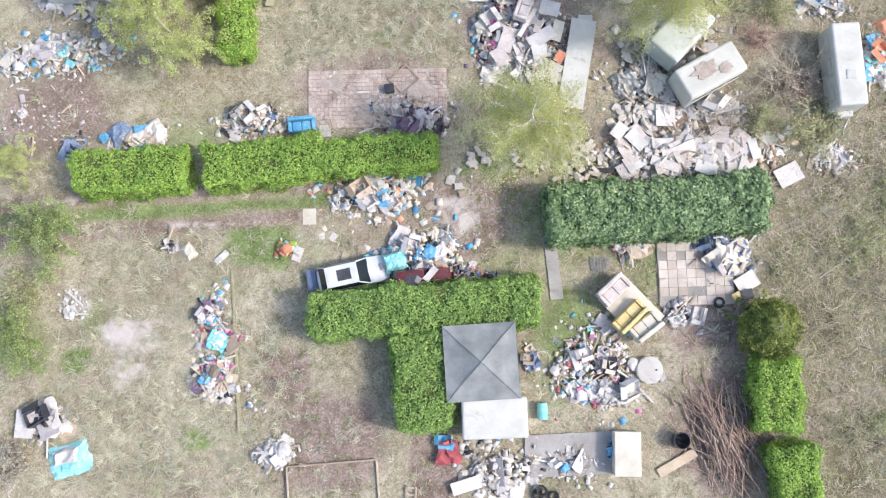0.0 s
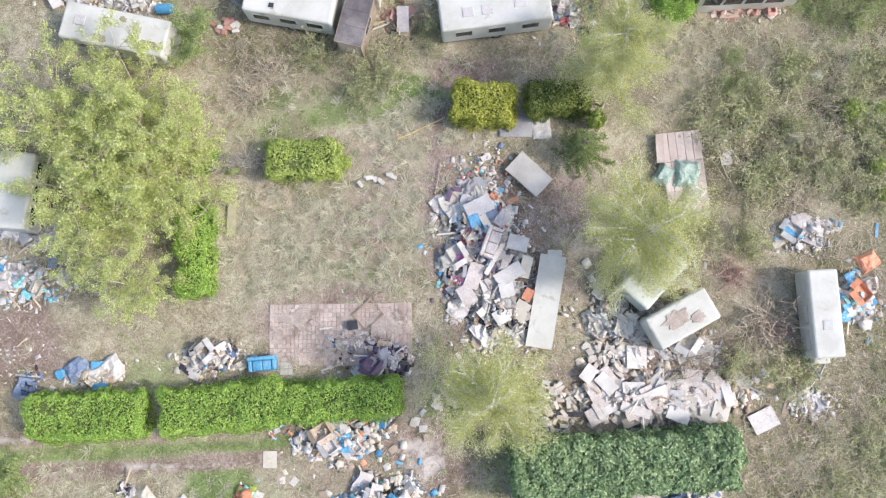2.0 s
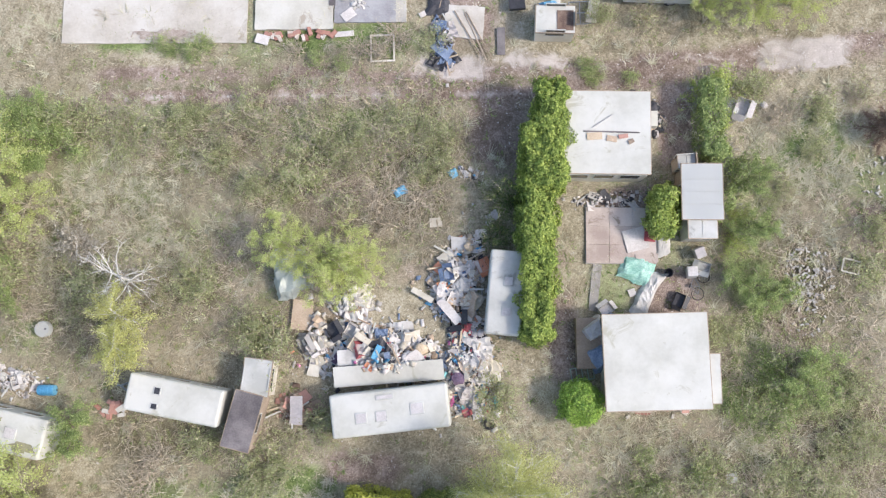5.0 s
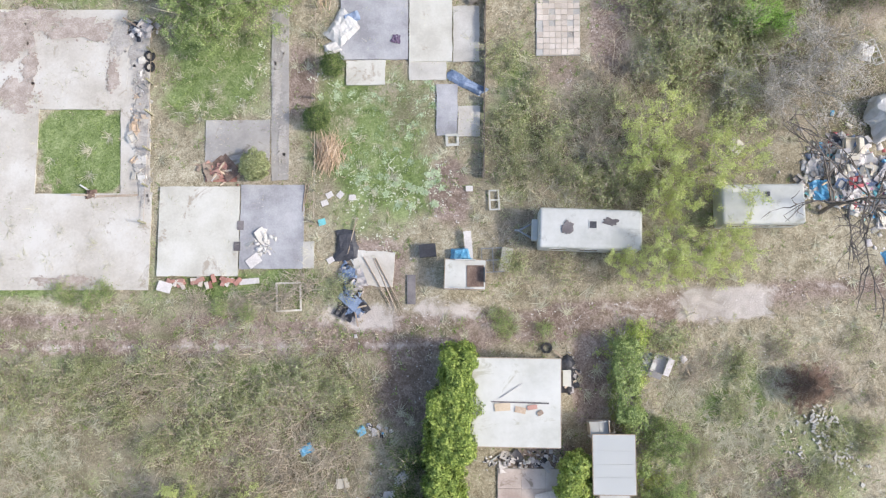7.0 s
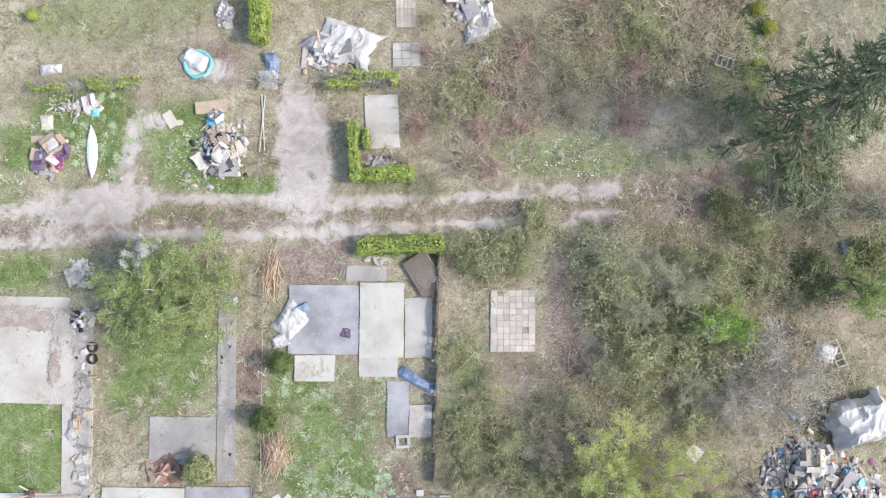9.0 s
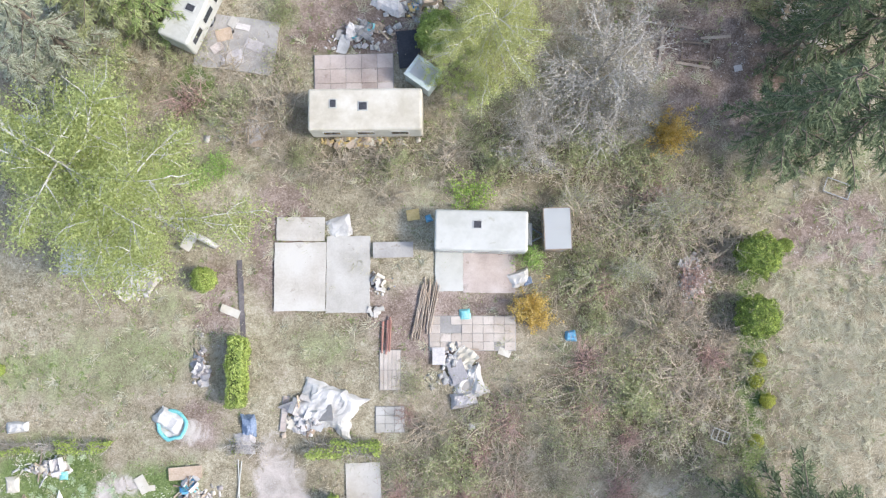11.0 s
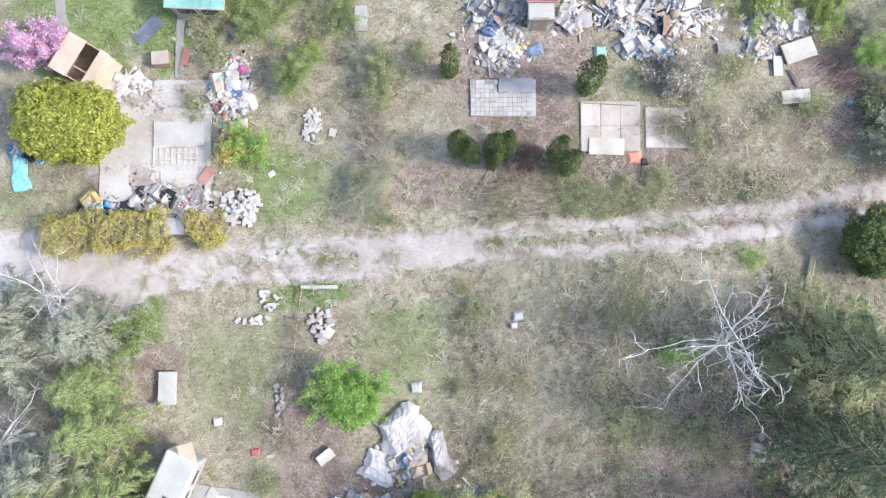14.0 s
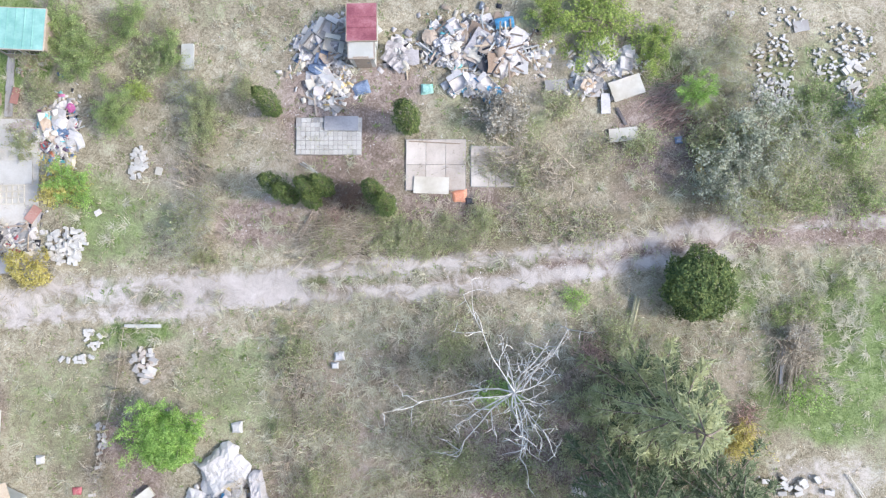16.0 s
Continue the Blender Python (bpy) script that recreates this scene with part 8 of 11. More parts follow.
scatter([(21.0, 50.0), (22.8, 50.0), (23.0, 46.5), (21.2, 46.5)], 3, ('golden_shrub',), (0.8, 1.2), (1.0, 1.4), 637, "laurel_yellow")
scatter([(-11.5, 52.9), (-5.2, 52.5), (-5.2, 51.6), (-11.4, 52.0)], 4, ('scrub',), (0.6, 1.0), (0.5, 0.9), 638, "bush_leaf")
scatter([(-3.3, 52.5), (2.5, 52.5), (2.5, 51.0), (-2.1, 51.0)], 4, ('scrub', 'bare_shrub'), (0.6, 1.1), (0.6, 1.0), 639, "bush_leaf")
scatter([(1.9, 53.4), (5.0, 53.1), (4.7, 51.0), (1.9, 51.3)], 2, ('bare_shrub',), (1.2, 1.7), (1.2, 1.6), 640)
scatter([(7.0, 96.6), (18.9, 97.0), (18.9, 94.8), (7.6, 94.7)], 6, ('scrub', 'scrub', 'thicket', 'bare_shrub'), (0.8, 1.5), (0.9, 1.6), 641)
scatter([(22.3, 95.2), (32.2, 95.9), (32.1, 87.8), (22.6, 87.7)], 12, ('bare_shrub', 'thicket', 'twiggy_tree', 'red_shrub'), (1.0, 2.2), (1.2, 2.6), 642)
scatter([(23.5, 87.4), (32.1, 87.8), (31.8, 78.2), (22.5, 78.1)], 12, ('scrub', 'red_shrub', 'thicket', 'bare_shrub'), (1.1, 2.2), (1.2, 2.4), 643)
scatter([(13.4, 82.8), (22.3, 83.5), (22.2, 78.1), (12.9, 77.9)], 10, ('red_shrub', 'thicket', 'bare_shrub'), (0.9, 1.9), (1.0, 1.8), 644)
scatter([(3.0, 102.1), (7.4, 103.4), (7.6, 97.3), (3.8, 96.9)], 5, ('bare_shrub', 'thicket'), (1.0, 1.9), (1.2, 2.2), 645)
scatter([(-6.2, 102.0), (-2.1, 102.1), (-1.9, 98.5), (-5.4, 98.5)], 3, ('twiggy_tree', 'scrub'), (1.3, 2.2), (2.0, 3.0), 646)
scatter([(16.7, 115.1), (27.6, 115.7), (28.0, 103.3), (17.3, 104.5)], 15, ('thicket', 'bare_shrub', 'bare_shrub'), (0.9, 1.9), (0.9, 1.7), 647)
scatter([(17.6, 121.2), (27.4, 121.2), (27.3, 119.6), (17.9, 118.6)], 5, ('scrub', 'scrub', 'thicket', 'bare_shrub'), (0.8, 1.6), (0.9, 1.6), 648)
scatter([(3.6, 132.0), (10.9, 132.0), (10.9, 129.1), (4.6, 128.8)], 7, ('scrub', 'maple', 'thicket'), (1.0, 1.8), (1.2, 2.2), 649)
scatter([(10.9, 128.5), (14.7, 128.4), (14.1, 122.4), (11.3, 118.7)], 7, ('bare_shrub', 'scrub', 'twiggy_tree'), (0.9, 1.6), (1.2, 2.2), 650)
scatter([(27.1, 127.8), (31.5, 127.7), (31.7, 122.4), (28.9, 122.4)], 4, ('bare_shrub', 'scrub'), (0.9, 1.6), (1.0, 1.8), 651)
scatter([(23.3, 121.2), (30.1, 121.5), (30.1, 119.6), (23.3, 118.7)], 5, ('scrub', 'scrub', 'thicket', 'bare_shrub'), (0.7, 1.2), (0.6, 1.1), 652)
scatter([(38.3, 126.0), (44.6, 126.6), (44.5, 121.1), (38.5, 121.1)], 9, ('scrub', 'scrub', 'twiggy_tree'), (1.1, 2.1), (1.6, 2.8), 653)
scatter([(20.8, 120.8), (30.0, 121.4), (29.7, 119.3), (20.8, 119.0)], 6, ('scrub', 'thicket'), (0.7, 1.3), (0.6, 1.1), 654)
scatter([(43.4, 115.7), (44.9, 115.7), (44.8, 111.5), (43.0, 111.5)], 3, ('bare_shrub', 'grey_shrub'), (0.9, 1.3), (1.2, 1.8), 655)
scatter([(16.5, 115.9), (17.2, 115.9), (17.1, 109.6), (16.3, 109.6)], 6, ('thicket', 'scrub'), (0.4, 0.8), (0.5, 0.9), 656)
scatter([(7.4, 114.4), (8.1, 114.4), (7.8, 104.7), (6.8, 104.7)], 8, ('thicket', 'bare_shrub'), (0.4, 0.9), (0.5, 0.9), 657)
scatter([(11.6, 122.1), (12.5, 122.1), (12.6, 118.4), (11.8, 118.4)], 4, ('bare_shrub', 'scrub'), (0.5, 0.9), (0.6, 1.0), 658)
scatter([(17.8, 121.2), (22.1, 121.2), (22.1, 119.0), (17.8, 119.0)], 4, ('bare_shrub', 'red_shrub'), (0.8, 1.3), (0.8, 1.2), 659)
scatter([(24.5, 114.8), (27.6, 114.8), (27.4, 104.5), (24.9, 104.5)], 4, ('scrub',), (0.8, 1.2), (0.8, 1.2), 660)
scatter([(27.6, 114.8), (34.3, 111.6), (33.5, 104.6), (28.0, 105.2)], 7, ('thicket', 'scrub'), (0.9, 1.6), (0.9, 1.5), 661)
scatter([(-5.3, 100.5), (-1.9, 100.5), (-1.7, 94.8), (-4.7, 94.8)], 4, ('twiggy_tree', 'bare_shrub'), (1.1, 1.8), (1.6, 2.4), 662)
scatter([(-1.9, 101.7), (1.4, 101.7), (1.6, 97.2), (-1.5, 97.2)], 4, ('red_shrub', 'bare_shrub'), (0.9, 1.5), (1.0, 1.6), 663)
scatter([(2.4, 99.0), (7.3, 99.6), (7.3, 96.1), (3.1, 95.8)], 6, ('bare_shrub',), (0.9, 1.5), (1.0, 1.6), 664)
scatter([(-0.5, 96.3), (3.7, 96.3), (3.7, 94.8), (-0.5, 94.8)], 3, ('scrub',), (1.0, 1.5), (1.2, 1.6), 665, "lime_leaf")
scatter([(24.4, 49.8), (35.4, 49.7), (34.8, 41.4), (25.6, 41.5)], 8, ('thicket', 'bare_shrub', 'scrub'), (0.7, 1.4), (0.7, 1.3), 666)
scatter([(14.7, 51.0), (20.2, 51.0), (20.2, 49.8), (15.3, 49.8)], 3, ('scrub',), (0.6, 1.0), (0.6, 0.9), 667, "bush_leaf")
scatter([(31.1, 81.2), (32.6, 81.2), (32.4, 75.2), (30.6, 75.2)], 4, ('scrub',), (0.8, 1.3), (0.9, 1.4), 668, "bush_leaf")
scatter([(32.2, 77.0), (39.1, 78.3), (38.9, 72.9), (33.3, 72.8)], 5, ('scrub', 'thicket'), (1.1, 1.8), (1.4, 2.2), 669, "spruce_leaf")
plant("bare_shrub", 17.90, 14.71, 2.30, 2.2, variant=2, label="bare straw-brown leafless shrub")
plant("red_shrub", 18.91, 14.25, 1.51, 1.8, variant=3)
plant("bare_shrub", 14.13, 12.25, 1.51, 1.2, variant=0)
scatter([(44.6, 127.6), (49.0, 127.2), (48.9, 121.1), (44.8, 121.1)], 8, ('scrub',), (0.9, 1.8), (1.0, 1.8), 673, "bush_leaf")
scatter([(38.0, 131.0), (41.4, 131.6), (41.3, 126.6), (38.3, 126.7)], 5, ('scrub', 'twiggy_tree'), (0.9, 1.6), (1.2, 2.0), 674)
scatter([(41.7, 117.8), (48.8, 118.1), (48.7, 115.7), (41.9, 114.5)], 5, ('scrub',), (0.6, 1.1), (0.5, 0.9), 675, "bush_leaf")
scatter([(21.8, 46.1), (23.3, 46.1), (23.4, 40.7), (21.9, 40.8)], 4, ('scrub',), (0.6, 1.0), (0.7, 1.1), 676, "laurel_yellow")
scatter([(29.9, 46.0), (34.2, 45.4), (34.0, 41.9), (30.0, 42.5)], 5, ('scrub', 'thicket'), (0.8, 1.5), (0.8, 1.4), 677)
scatter([(24.4, 44.4), (28.1, 44.3), (27.9, 42.3), (24.6, 42.4)], 3, ('scrub', 'thicket'), (0.8, 1.3), (0.8, 1.2), 678)
scatter([(21.6, 34.9), (26.8, 34.8), (26.5, 30.4), (22.0, 31.1)], 5, ('scrub', 'thicket'), (0.9, 1.5), (0.9, 1.5), 679, "bush_leaf")
scatter([(28.2, 74.4), (38.1, 74.9), (37.8, 70.5), (34.7, 68.6)], 9, ('scrub', 'scrub', 'twiggy_tree'), (1.1, 2.0), (1.6, 2.6), 680, "cypress_leaf")
scatter([(32.6, 68.3), (35.6, 68.3), (35.4, 64.2), (33.0, 63.6)], 3, ('bare_shrub', 'thicket'), (1.0, 1.6), (1.2, 2.0), 681)
plant("willow", 24.28, 57.50, 1.46, 4.0, variant=0)
scatter([(21.9, 39.8), (25.6, 40.1), (25.4, 37.3), (22.7, 37.3)], 3, ('scrub', 'thicket'), (0.6, 1.1), (0.6, 1.0), 685)
scatter([(16.7, 30.2), (21.3, 30.1), (21.8, 27.3), (16.9, 27.3)], 4, ('scrub',), (0.8, 1.4), (0.8, 1.4), 686, "bush_leaf")
scatter([(10.4, 76.1), (17.7, 76.8), (17.7, 74.4), (11.0, 74.4)], 5, ('bare_shrub', 'thicket'), (0.8, 1.4), (0.8, 1.2), 687)
scatter([(16.4, 78.3), (19.5, 78.3), (19.5, 75.4), (16.5, 75.3)], 2, ('red_shrub',), (1.2, 1.7), (1.2, 1.6), 688)
plant("spruce", -6.26, 113.45, 2.96, 8, variant=1, leaf="larch_leaf")
plant("spruce", -2.38, 112.58, 2.68, 7, variant=2, leaf="larch_leaf")
plant("spruce", -0.75, 104.45, 2.80, 9, variant=3, leaf="bush_leaf")
plant("spruce", -3.37, 105.62, 3.23, 10, variant=0, leaf="larch_leaf")
plant("spruce", -6.06, 99.73, 2.08, 7, variant=1, leaf="larch_leaf")
plant("spruce", -2.87, 99.14, 1.79, 6, variant=2, leaf="olive_leaf")
plant("spruce", 36.44, 111.65, 3.38, 11, variant=3)
plant("spruce", 38.42, 107.02, 3.99, 13, variant=0)
plant("spruce", 33.99, 102.14, 2.76, 12, variant=1)
plant("spruce", 36.24, 97.37, 3.99, 14, variant=2)
plant("willow", -15.83, 27.88, 2.99, 5.5, variant=3)
plant("willow", -13.68, 25.35, 2.85, 5.5, variant=0)
plant("willow", -16.42, 22.84, 3.13, 5.5, variant=1)
plant("willow", -12.38, 22.03, 2.42, 5.5, variant=2)

scatter([(21.8, 18.0), (27.5, 18.0), (27.5, -9.0), (21.3, -9.0)], 22, ("thicket", "bare_shrub", "scrub"), (1.0, 1.9), (0.7, 1.3), 700)
scatter([(22.4, 45.5), (24.3, 45.5), (24.6, 31.0), (22.8, 31.0)], 9, ("maple", "scrub"), (0.9, 1.4), (1.4, 2.3), 701, "bush_leaf")
scatter([(25.0, 34.0), (29.5, 34.0), (29.5, 20.0), (25.5, 20.0)], 10, ("scrub", "thicket"), (1.0, 1.8), (1.0, 1.7), 702)

# ---- the plot with the gazebo ----
gazebo(0.97, -0.24, 3.77, 3.9, 3.0)
car(-5.74, 4.56, 4.05, 1.51, 11.7, "car_white", "wrecked white hatchback beside a hedge, covered in rubbish")
car(-2.16, 4.14, 3.36, 1.39, 4.3, "car_red", "dark red wrecked car buried beside a hedge")
board(-8.10, 4.28, 1.10, 0.49, -83.2, "denim", z=0.4, label="dark blue car door leaning by a car", name="sheet_metal_panel", category="panel")
heap(-2.16, 5.63, 2.40, 1.29, 0, 50, 0.8, seed=5, pal=PAL_MIX + ["blue", "blue", "teal", "white_rag"])
heap(-4.53, 8.97, 2.58, 1.17, 0, 48, 0.6, seed=6, pal=PAL_MIX + ["blue", "orange", "tan", "cream"])
sheet(-3.60, 5.20, 1.5, 1.1, 20, "teal", z=0.9, amp=0.5, seed=93, label="turquoise sheet thrown over a wrecked car")
sheet(-1.20, 5.70, 1.3, 0.9, 35, "white_rag", z=0.6, amp=0.4, seed=94, label="white sheet thrown over rubbish beside a car")
heap(-3.90, 4.75, 0.9, 0.7, 0, 12, 1.2, seed=95, pal=PAL_PALE + ["teal", "denim"])
heap(-2.00, 4.60, 1.6, 0.6, 0, 22, 1.1, seed=96, pal=PAL_PALE + ["teal", "black", "red"])
heap(-0.03, 4.37, 1.38, 0.49, 0, 14, 0.4, seed=7, pal=["black", "grey_rag", "denim", "orange"])
board(-8.31, 7.84, 0.89, 0.74, -89.7, "cream", z=0.03, label="pale board lying beside the track")
board(-7.62, 6.75, 0.38, 0.31, -89.8, "white_rag")
board(-7.77, 6.82, 0.45, 0.35, 25, "wood", label="loose pale offcut of board on bare soil")
board(-6.99, 6.68, 0.45, 0.35, 50, "white_rag", label="loose pale offcut of board on bare soil")
board(-5.43, 6.02, 0.45, 0.35, 10, "wood", label="loose pale offcut of board on bare soil")
board(-6.37, 5.57, 0.45, 0.35, 70, "wood", label="loose pale offcut of board on bare soil")
board(-0.56, 9.73, 0.45, 0.35, 75, "cream", label="loose pale offcut of board on bare soil")
board(-0.04, 9.40, 0.45, 0.35, 2, "white_rag", label="loose pale offcut of board on bare soil")
board(0.20, 8.92, 0.45, 0.35, 10, "wood", label="loose pale offcut of board on bare soil")
board(-0.41, 9.79, 0.45, 0.35, 80, "white_rag", label="loose pale offcut of board on bare soil")
board(-1.68, 8.32, 0.45, 0.35, 40, "wood", label="loose pale offcut of board on bare soil")
heap(-13.69, 2.42, 0.68, 1.17, 0, 18, 0.4, seed=19, pal=PAL_BRIGHT)
heap(-13.27, 1.35, 0.92, 0.61, 0, 14, 0.4, seed=20, pal=["grey_rag", "teal", "magenta", "white_rag", "tan"])
heap(-13.53, -0.62, 0.92, 0.92, 0, 22, 0.4, seed=21, pal=PAL_BRIGHT + ["teal", "magenta"])
heap(-13.43, -1.53, 1.23, 0.49, 0, 12, 0.3, seed=22)
drum(4.20, -2.88, "teal", 0.28, 0.85, 92, label="bright turquoise-blue gas cylinder lying in grass")
heap(6.84, -0.60, 2.21, 1.78, 0, 95, 0.55, seed=24, pal=PAL_BRIGHT + ["white_rag", "red", "purple"], scale=0.75, frag=6)
heap(8.00, -1.81, 1.38, 0.86, 0, 18, 0.4, seed=25, pal=PAL_PALE)
drum(9.95, -0.80, "slab_white", 0.7, 0.35, 0, False, label="low round grey concrete well cover")
crate(8.51, -5.09, 2.24, 1.33, 0.9, -91.6, "cream", "tall cream cupboard lying on a concrete base", "cupboard")
heap(5.33, -5.46, 1.84, 0.92, 0, 14, 0.25, seed=28, pal=PAL_MIX, scale=.8)
heap(1.89, -6.00, 1.90, 1.29, 0, 26, 0.4, seed=29, pal=PAL_PALE + ["grey_rag", "black"])
heap(8.17, -5.05, 0.68, 0.68, 0, 10, 0.4, seed=30, pal=["blue", "denim", "black"])
board(0.09, -6.67, 1.57, 0.68, 16.7, "white_rag", z=0.3, rx=8, label="white bent sheet of roofing")
tyre(3.86, -7.24)
tyre(4.69, -7.30)
tyre(13.89, 2.75)
tyre(4.05, -7.01, 0.2)
frame_bed(-6.90, -7.78, 4.81, 4.61, 3.9)
board(11.22, -5.66, 2.26, 0.49, 28.7, "wood_new", z=0.1, label="long bare plank of chipboard")
litter("bucket", "black", 11.32, -4.58, 0, 1.6, random.Random(1))
brush_pile(13.80, -4.60, 4.20, 2.50, -63, 170, 0.8, "wood_brown", thick=1.9)
brush_pile(13.70, -4.40, 4.00, 2.20, -68, 170, 0.7, "twig_red", seed=3, thick=1.6)
heap(14.24, 5.67, 1.29, 1.11, 0, 28, 0.5, seed=41, pal=["grey_rag", "white_rag", "cream", "denim"], scale=1.3)
heap(9.23, 6.01, 1.11, 0.49, 0, 14, 0.4, seed=42, pal=["white_rag", "denim", "tan", "red"], scale=1.2)
board(15.41, 3.82, 1.3, 0.9, 30, "white_rag", z=0.15, ry=10)
crate(15.31, 3.15, 0.6, 0.5, 0.4, 12, "black", "dark plastic crate on the patio", "plastic_crate", "crate", door=False)
crate(14.82, 3.07, 0.5, 0.4, 0.35, 30, "yellow", "yellow plastic crate on the patio", "plastic_crate", "crate", door=False)
heap(11.79, 2.28, 0.74, 0.68, 0, 12, 0.5, seed=46, pal=["white_rag", "alu", "grey_rag"])
lattice(7.58, 4.94, 0.9, 0.6, 5, 6, 1, "steel", "small metal grate lying in the grass", "grate", 0.05)
board(9.08, 2.53, 3.09, 1.95, -47.6, "cream", z=0.32, th=0.1, label="flat white trailer bed", name="trailer_bed", category="trailer")
sofa(8.11, 3.49, 1.77, 0.95, 42.2, "rose_cloth", 0.42, "faded rose-grey upholstered sofa loaded on a trailer")
sofa(8.92, 2.04, 1.93, 0.85, 223.5, "yellow", 0.42, "ochre yellow sofa loaded on a trailer")
sofa(9.76, 1.47, 1.66, 0.95, 216.9, "cream", 0.42, "cream sofa loaded on a trailer")
heap(3.39, -0.25, 0.61, 1.23, 0, 4, 0.15, seed=52, frag=2)
pad(3.24, -0.25, 1.3, 0.5, 95, "wood", 0.05, "short boardwalk at the gazebo", "boardwalk")
sheet(-21.11, -5.09, 2.3, 1.7, 15, "teal", amp=0.35, seed=3, label="collapsed turquoise and white tent", name="tent")
sheet(-21.21, -4.97, 1.7, 0.9, 10, "pale_sheet", z=0.3, amp=0.35, seed=4, name="tent_liner", label="white liner of a collapsed tent")
board(-23.57, -3.21, 1.50, 1.04, -93.1, "white_rag", z=0.25, rx=6, label="white bent panel on the grass")
heap(-22.34, -3.06, 0.86, 0.74, 0, 10, 0.5, seed=57, pal=["white_rag", "black", "grey_rag"], scale=1.2)
board(-21.33, -3.57, 0.93, 0.61, -4.4, "tan", label="small tan wooden panel")
board(-22.53, -2.08, 1.2, 0.12, 75, "wood", label="thin wooden slat in the grass")
sheet(-19.07, 12.83, 1.3, 1.1, 40, "denim", amp=0.5, seed=6)
sheet(-17.46, 12.63, 2.1, 1.2, 30, "pale_sheet", amp=0.5, seed=7)
heap(-18.11, 12.45, 1.84, 0.55, 0, 12, 0.35, seed=62, pal=PAL_MIX)
heap(-21.60, 11.87, 0.43, 0.92, 0, 6, 0.4, seed=63, pal=["black", "denim", "grey_rag"])
heap(-11.42, 13.28, 1.60, 0.86, 0, 30, 0.5, seed=64, pal=PAL_MIX + ["cream", "yellow"])
sofa(-8.70, 12.96, 1.5, 0.8, 5, "blue", 0, "bright blue plastic bench with a pale seat")
heap(-2.08, 13.18, 1.29, 0.98, 0, 34, 0.6, seed=66, pal=["purple", "purple", "grey_rag", "black", "tan", "white_rag"])
heap(-3.83, 13.81, 2.15, 1.38, 0, 26, 0.15, seed=67, pal=PAL_MIX + ["concrete_grey"], scale=0.6, frag=6)
lattice(-3.02, 15.55, 1.3, 1.1, 40, 1, 1, "wood_brown", "empty wooden frame lying on paving", "empty_frame", 0.06)
crate(-3.82, 14.97, 0.5, 0.45, 0.4, 10, "black", "black plastic crate on the paving", "plastic_crate", "crate", door=False)
heap(-21.52, 17.47, 1.84, 1.38, 0, 24, 0.3, seed=70, pal=PAL_PALE + ["blue", "teal"], scale=0.8)
heap(-24.91, 17.05, 0.86, 1.23, 0, 12, 0.3, seed=71, pal=PAL_PALE + ["blue"], scale=0.8)
heap(-20.97, 20.31, 2.46, 0.77, 0, 16, 0.4, seed=72, pal=PAL_PALE)
board(-20.58, 18.83, 1.0, 0.5, 88, "steel", z=0.1)
heap(-23.95, 13.08, 1.84, 1.23, 0, 8, 0.1, seed=74, frag=8, scale=0.5, pal=PAL_PALE)
heap(-22.73, 14.70, 2.77, 2.15, 0, 6, 0.08, seed=75, frag=14, scale=0.35, pal=PAL_PALE)
lattice(-17.82, 17.16, 0.6, 0.6, 5, 1, 1, "concrete_grey", "square concrete drain frame", "drain_frame", 0.12)
heap(-10.12, -4.99, 0.80, 0.68, 0, 16, 0.3, seed=77, pal=["grey_rag", "white_rag", "pale_sheet"])
heap(-11.08, -2.46, 0.43, 0.43, 0, 4, 0.1, seed=78, frag=4, scale=.5)
sheet(-14.97, 6.09, 0.7, 0.9, 40, "cream", amp=0.3, seed=9)
sheet(-13.14, 5.68, 0.8, 0.4, 40, "pale_sheet", amp=0.2, seed=10)
heap(-9.62, 6.08, 0.55, 0.37, 0, 6, 0.3, seed=81, pal=["teal", "orange", "white_rag", "laurel"])
board(-8.95, 5.77, 0.8, 0.5, 70, "white_rag", label="pale panel in the grass")
heap(-21.27, 3.16, 0.61, 0.92, 0, 8, 0.15, seed=83, pal=PAL_PALE, scale=.6)
heap(-16.05, 6.35, 0.37, 0.31, 0, 4, 0.2, seed=84, pal=["black", "grey_rag"])
lattice(-2.82, -7.14, 0.7, 0.5, 85, 2, 1, "wood", "small wooden pallet piece", "pallet", 0.1)
heap(-0.78, -4.66, 0.31, 0.49, 0, 6, 0.4, seed=86, pal=["red", "blue", "white_rag"])
heap(12.75, 11.70, 4.30, 1.84, 0, 5, 0.1, seed=87, frag=20, scale=.4, pal=PAL_PALE)
heap(11.74, 10.88, 3.69, 1.04, 0, 70, 0.6, seed=88, pal=["wood", "cream", "white_rag", "slab_white", "white_rag", "rose_cloth"], kinds=["panel", "panel", "plank", "plank", "plank"], scale=1.1)
heap(15.76, 10.81, 1.54, 0.92, 0, 16, 0.5, seed=89, pal=PAL_WOOD, kinds=["panel", "plank", "plank"])
blocks(3.06, 10.94, 2.77, 0.80, 0, 70, seed=90, mats=("slab_white", "slab", "slab"))
blocks(6.79, 10.23, 1.08, 1.69, 0, 60, seed=91, mats=("slab_white", "slab"), pile=0.3)
blocks(10.01, 12.89, 1.23, 0.86, 0, 45, seed=92, mats=("slab_white", "slab"), pile=0.3)
blocks(5.34, 8.83, 0.43, 0.92, 0, 14, seed=93, mats=("slab_white", "slab"))
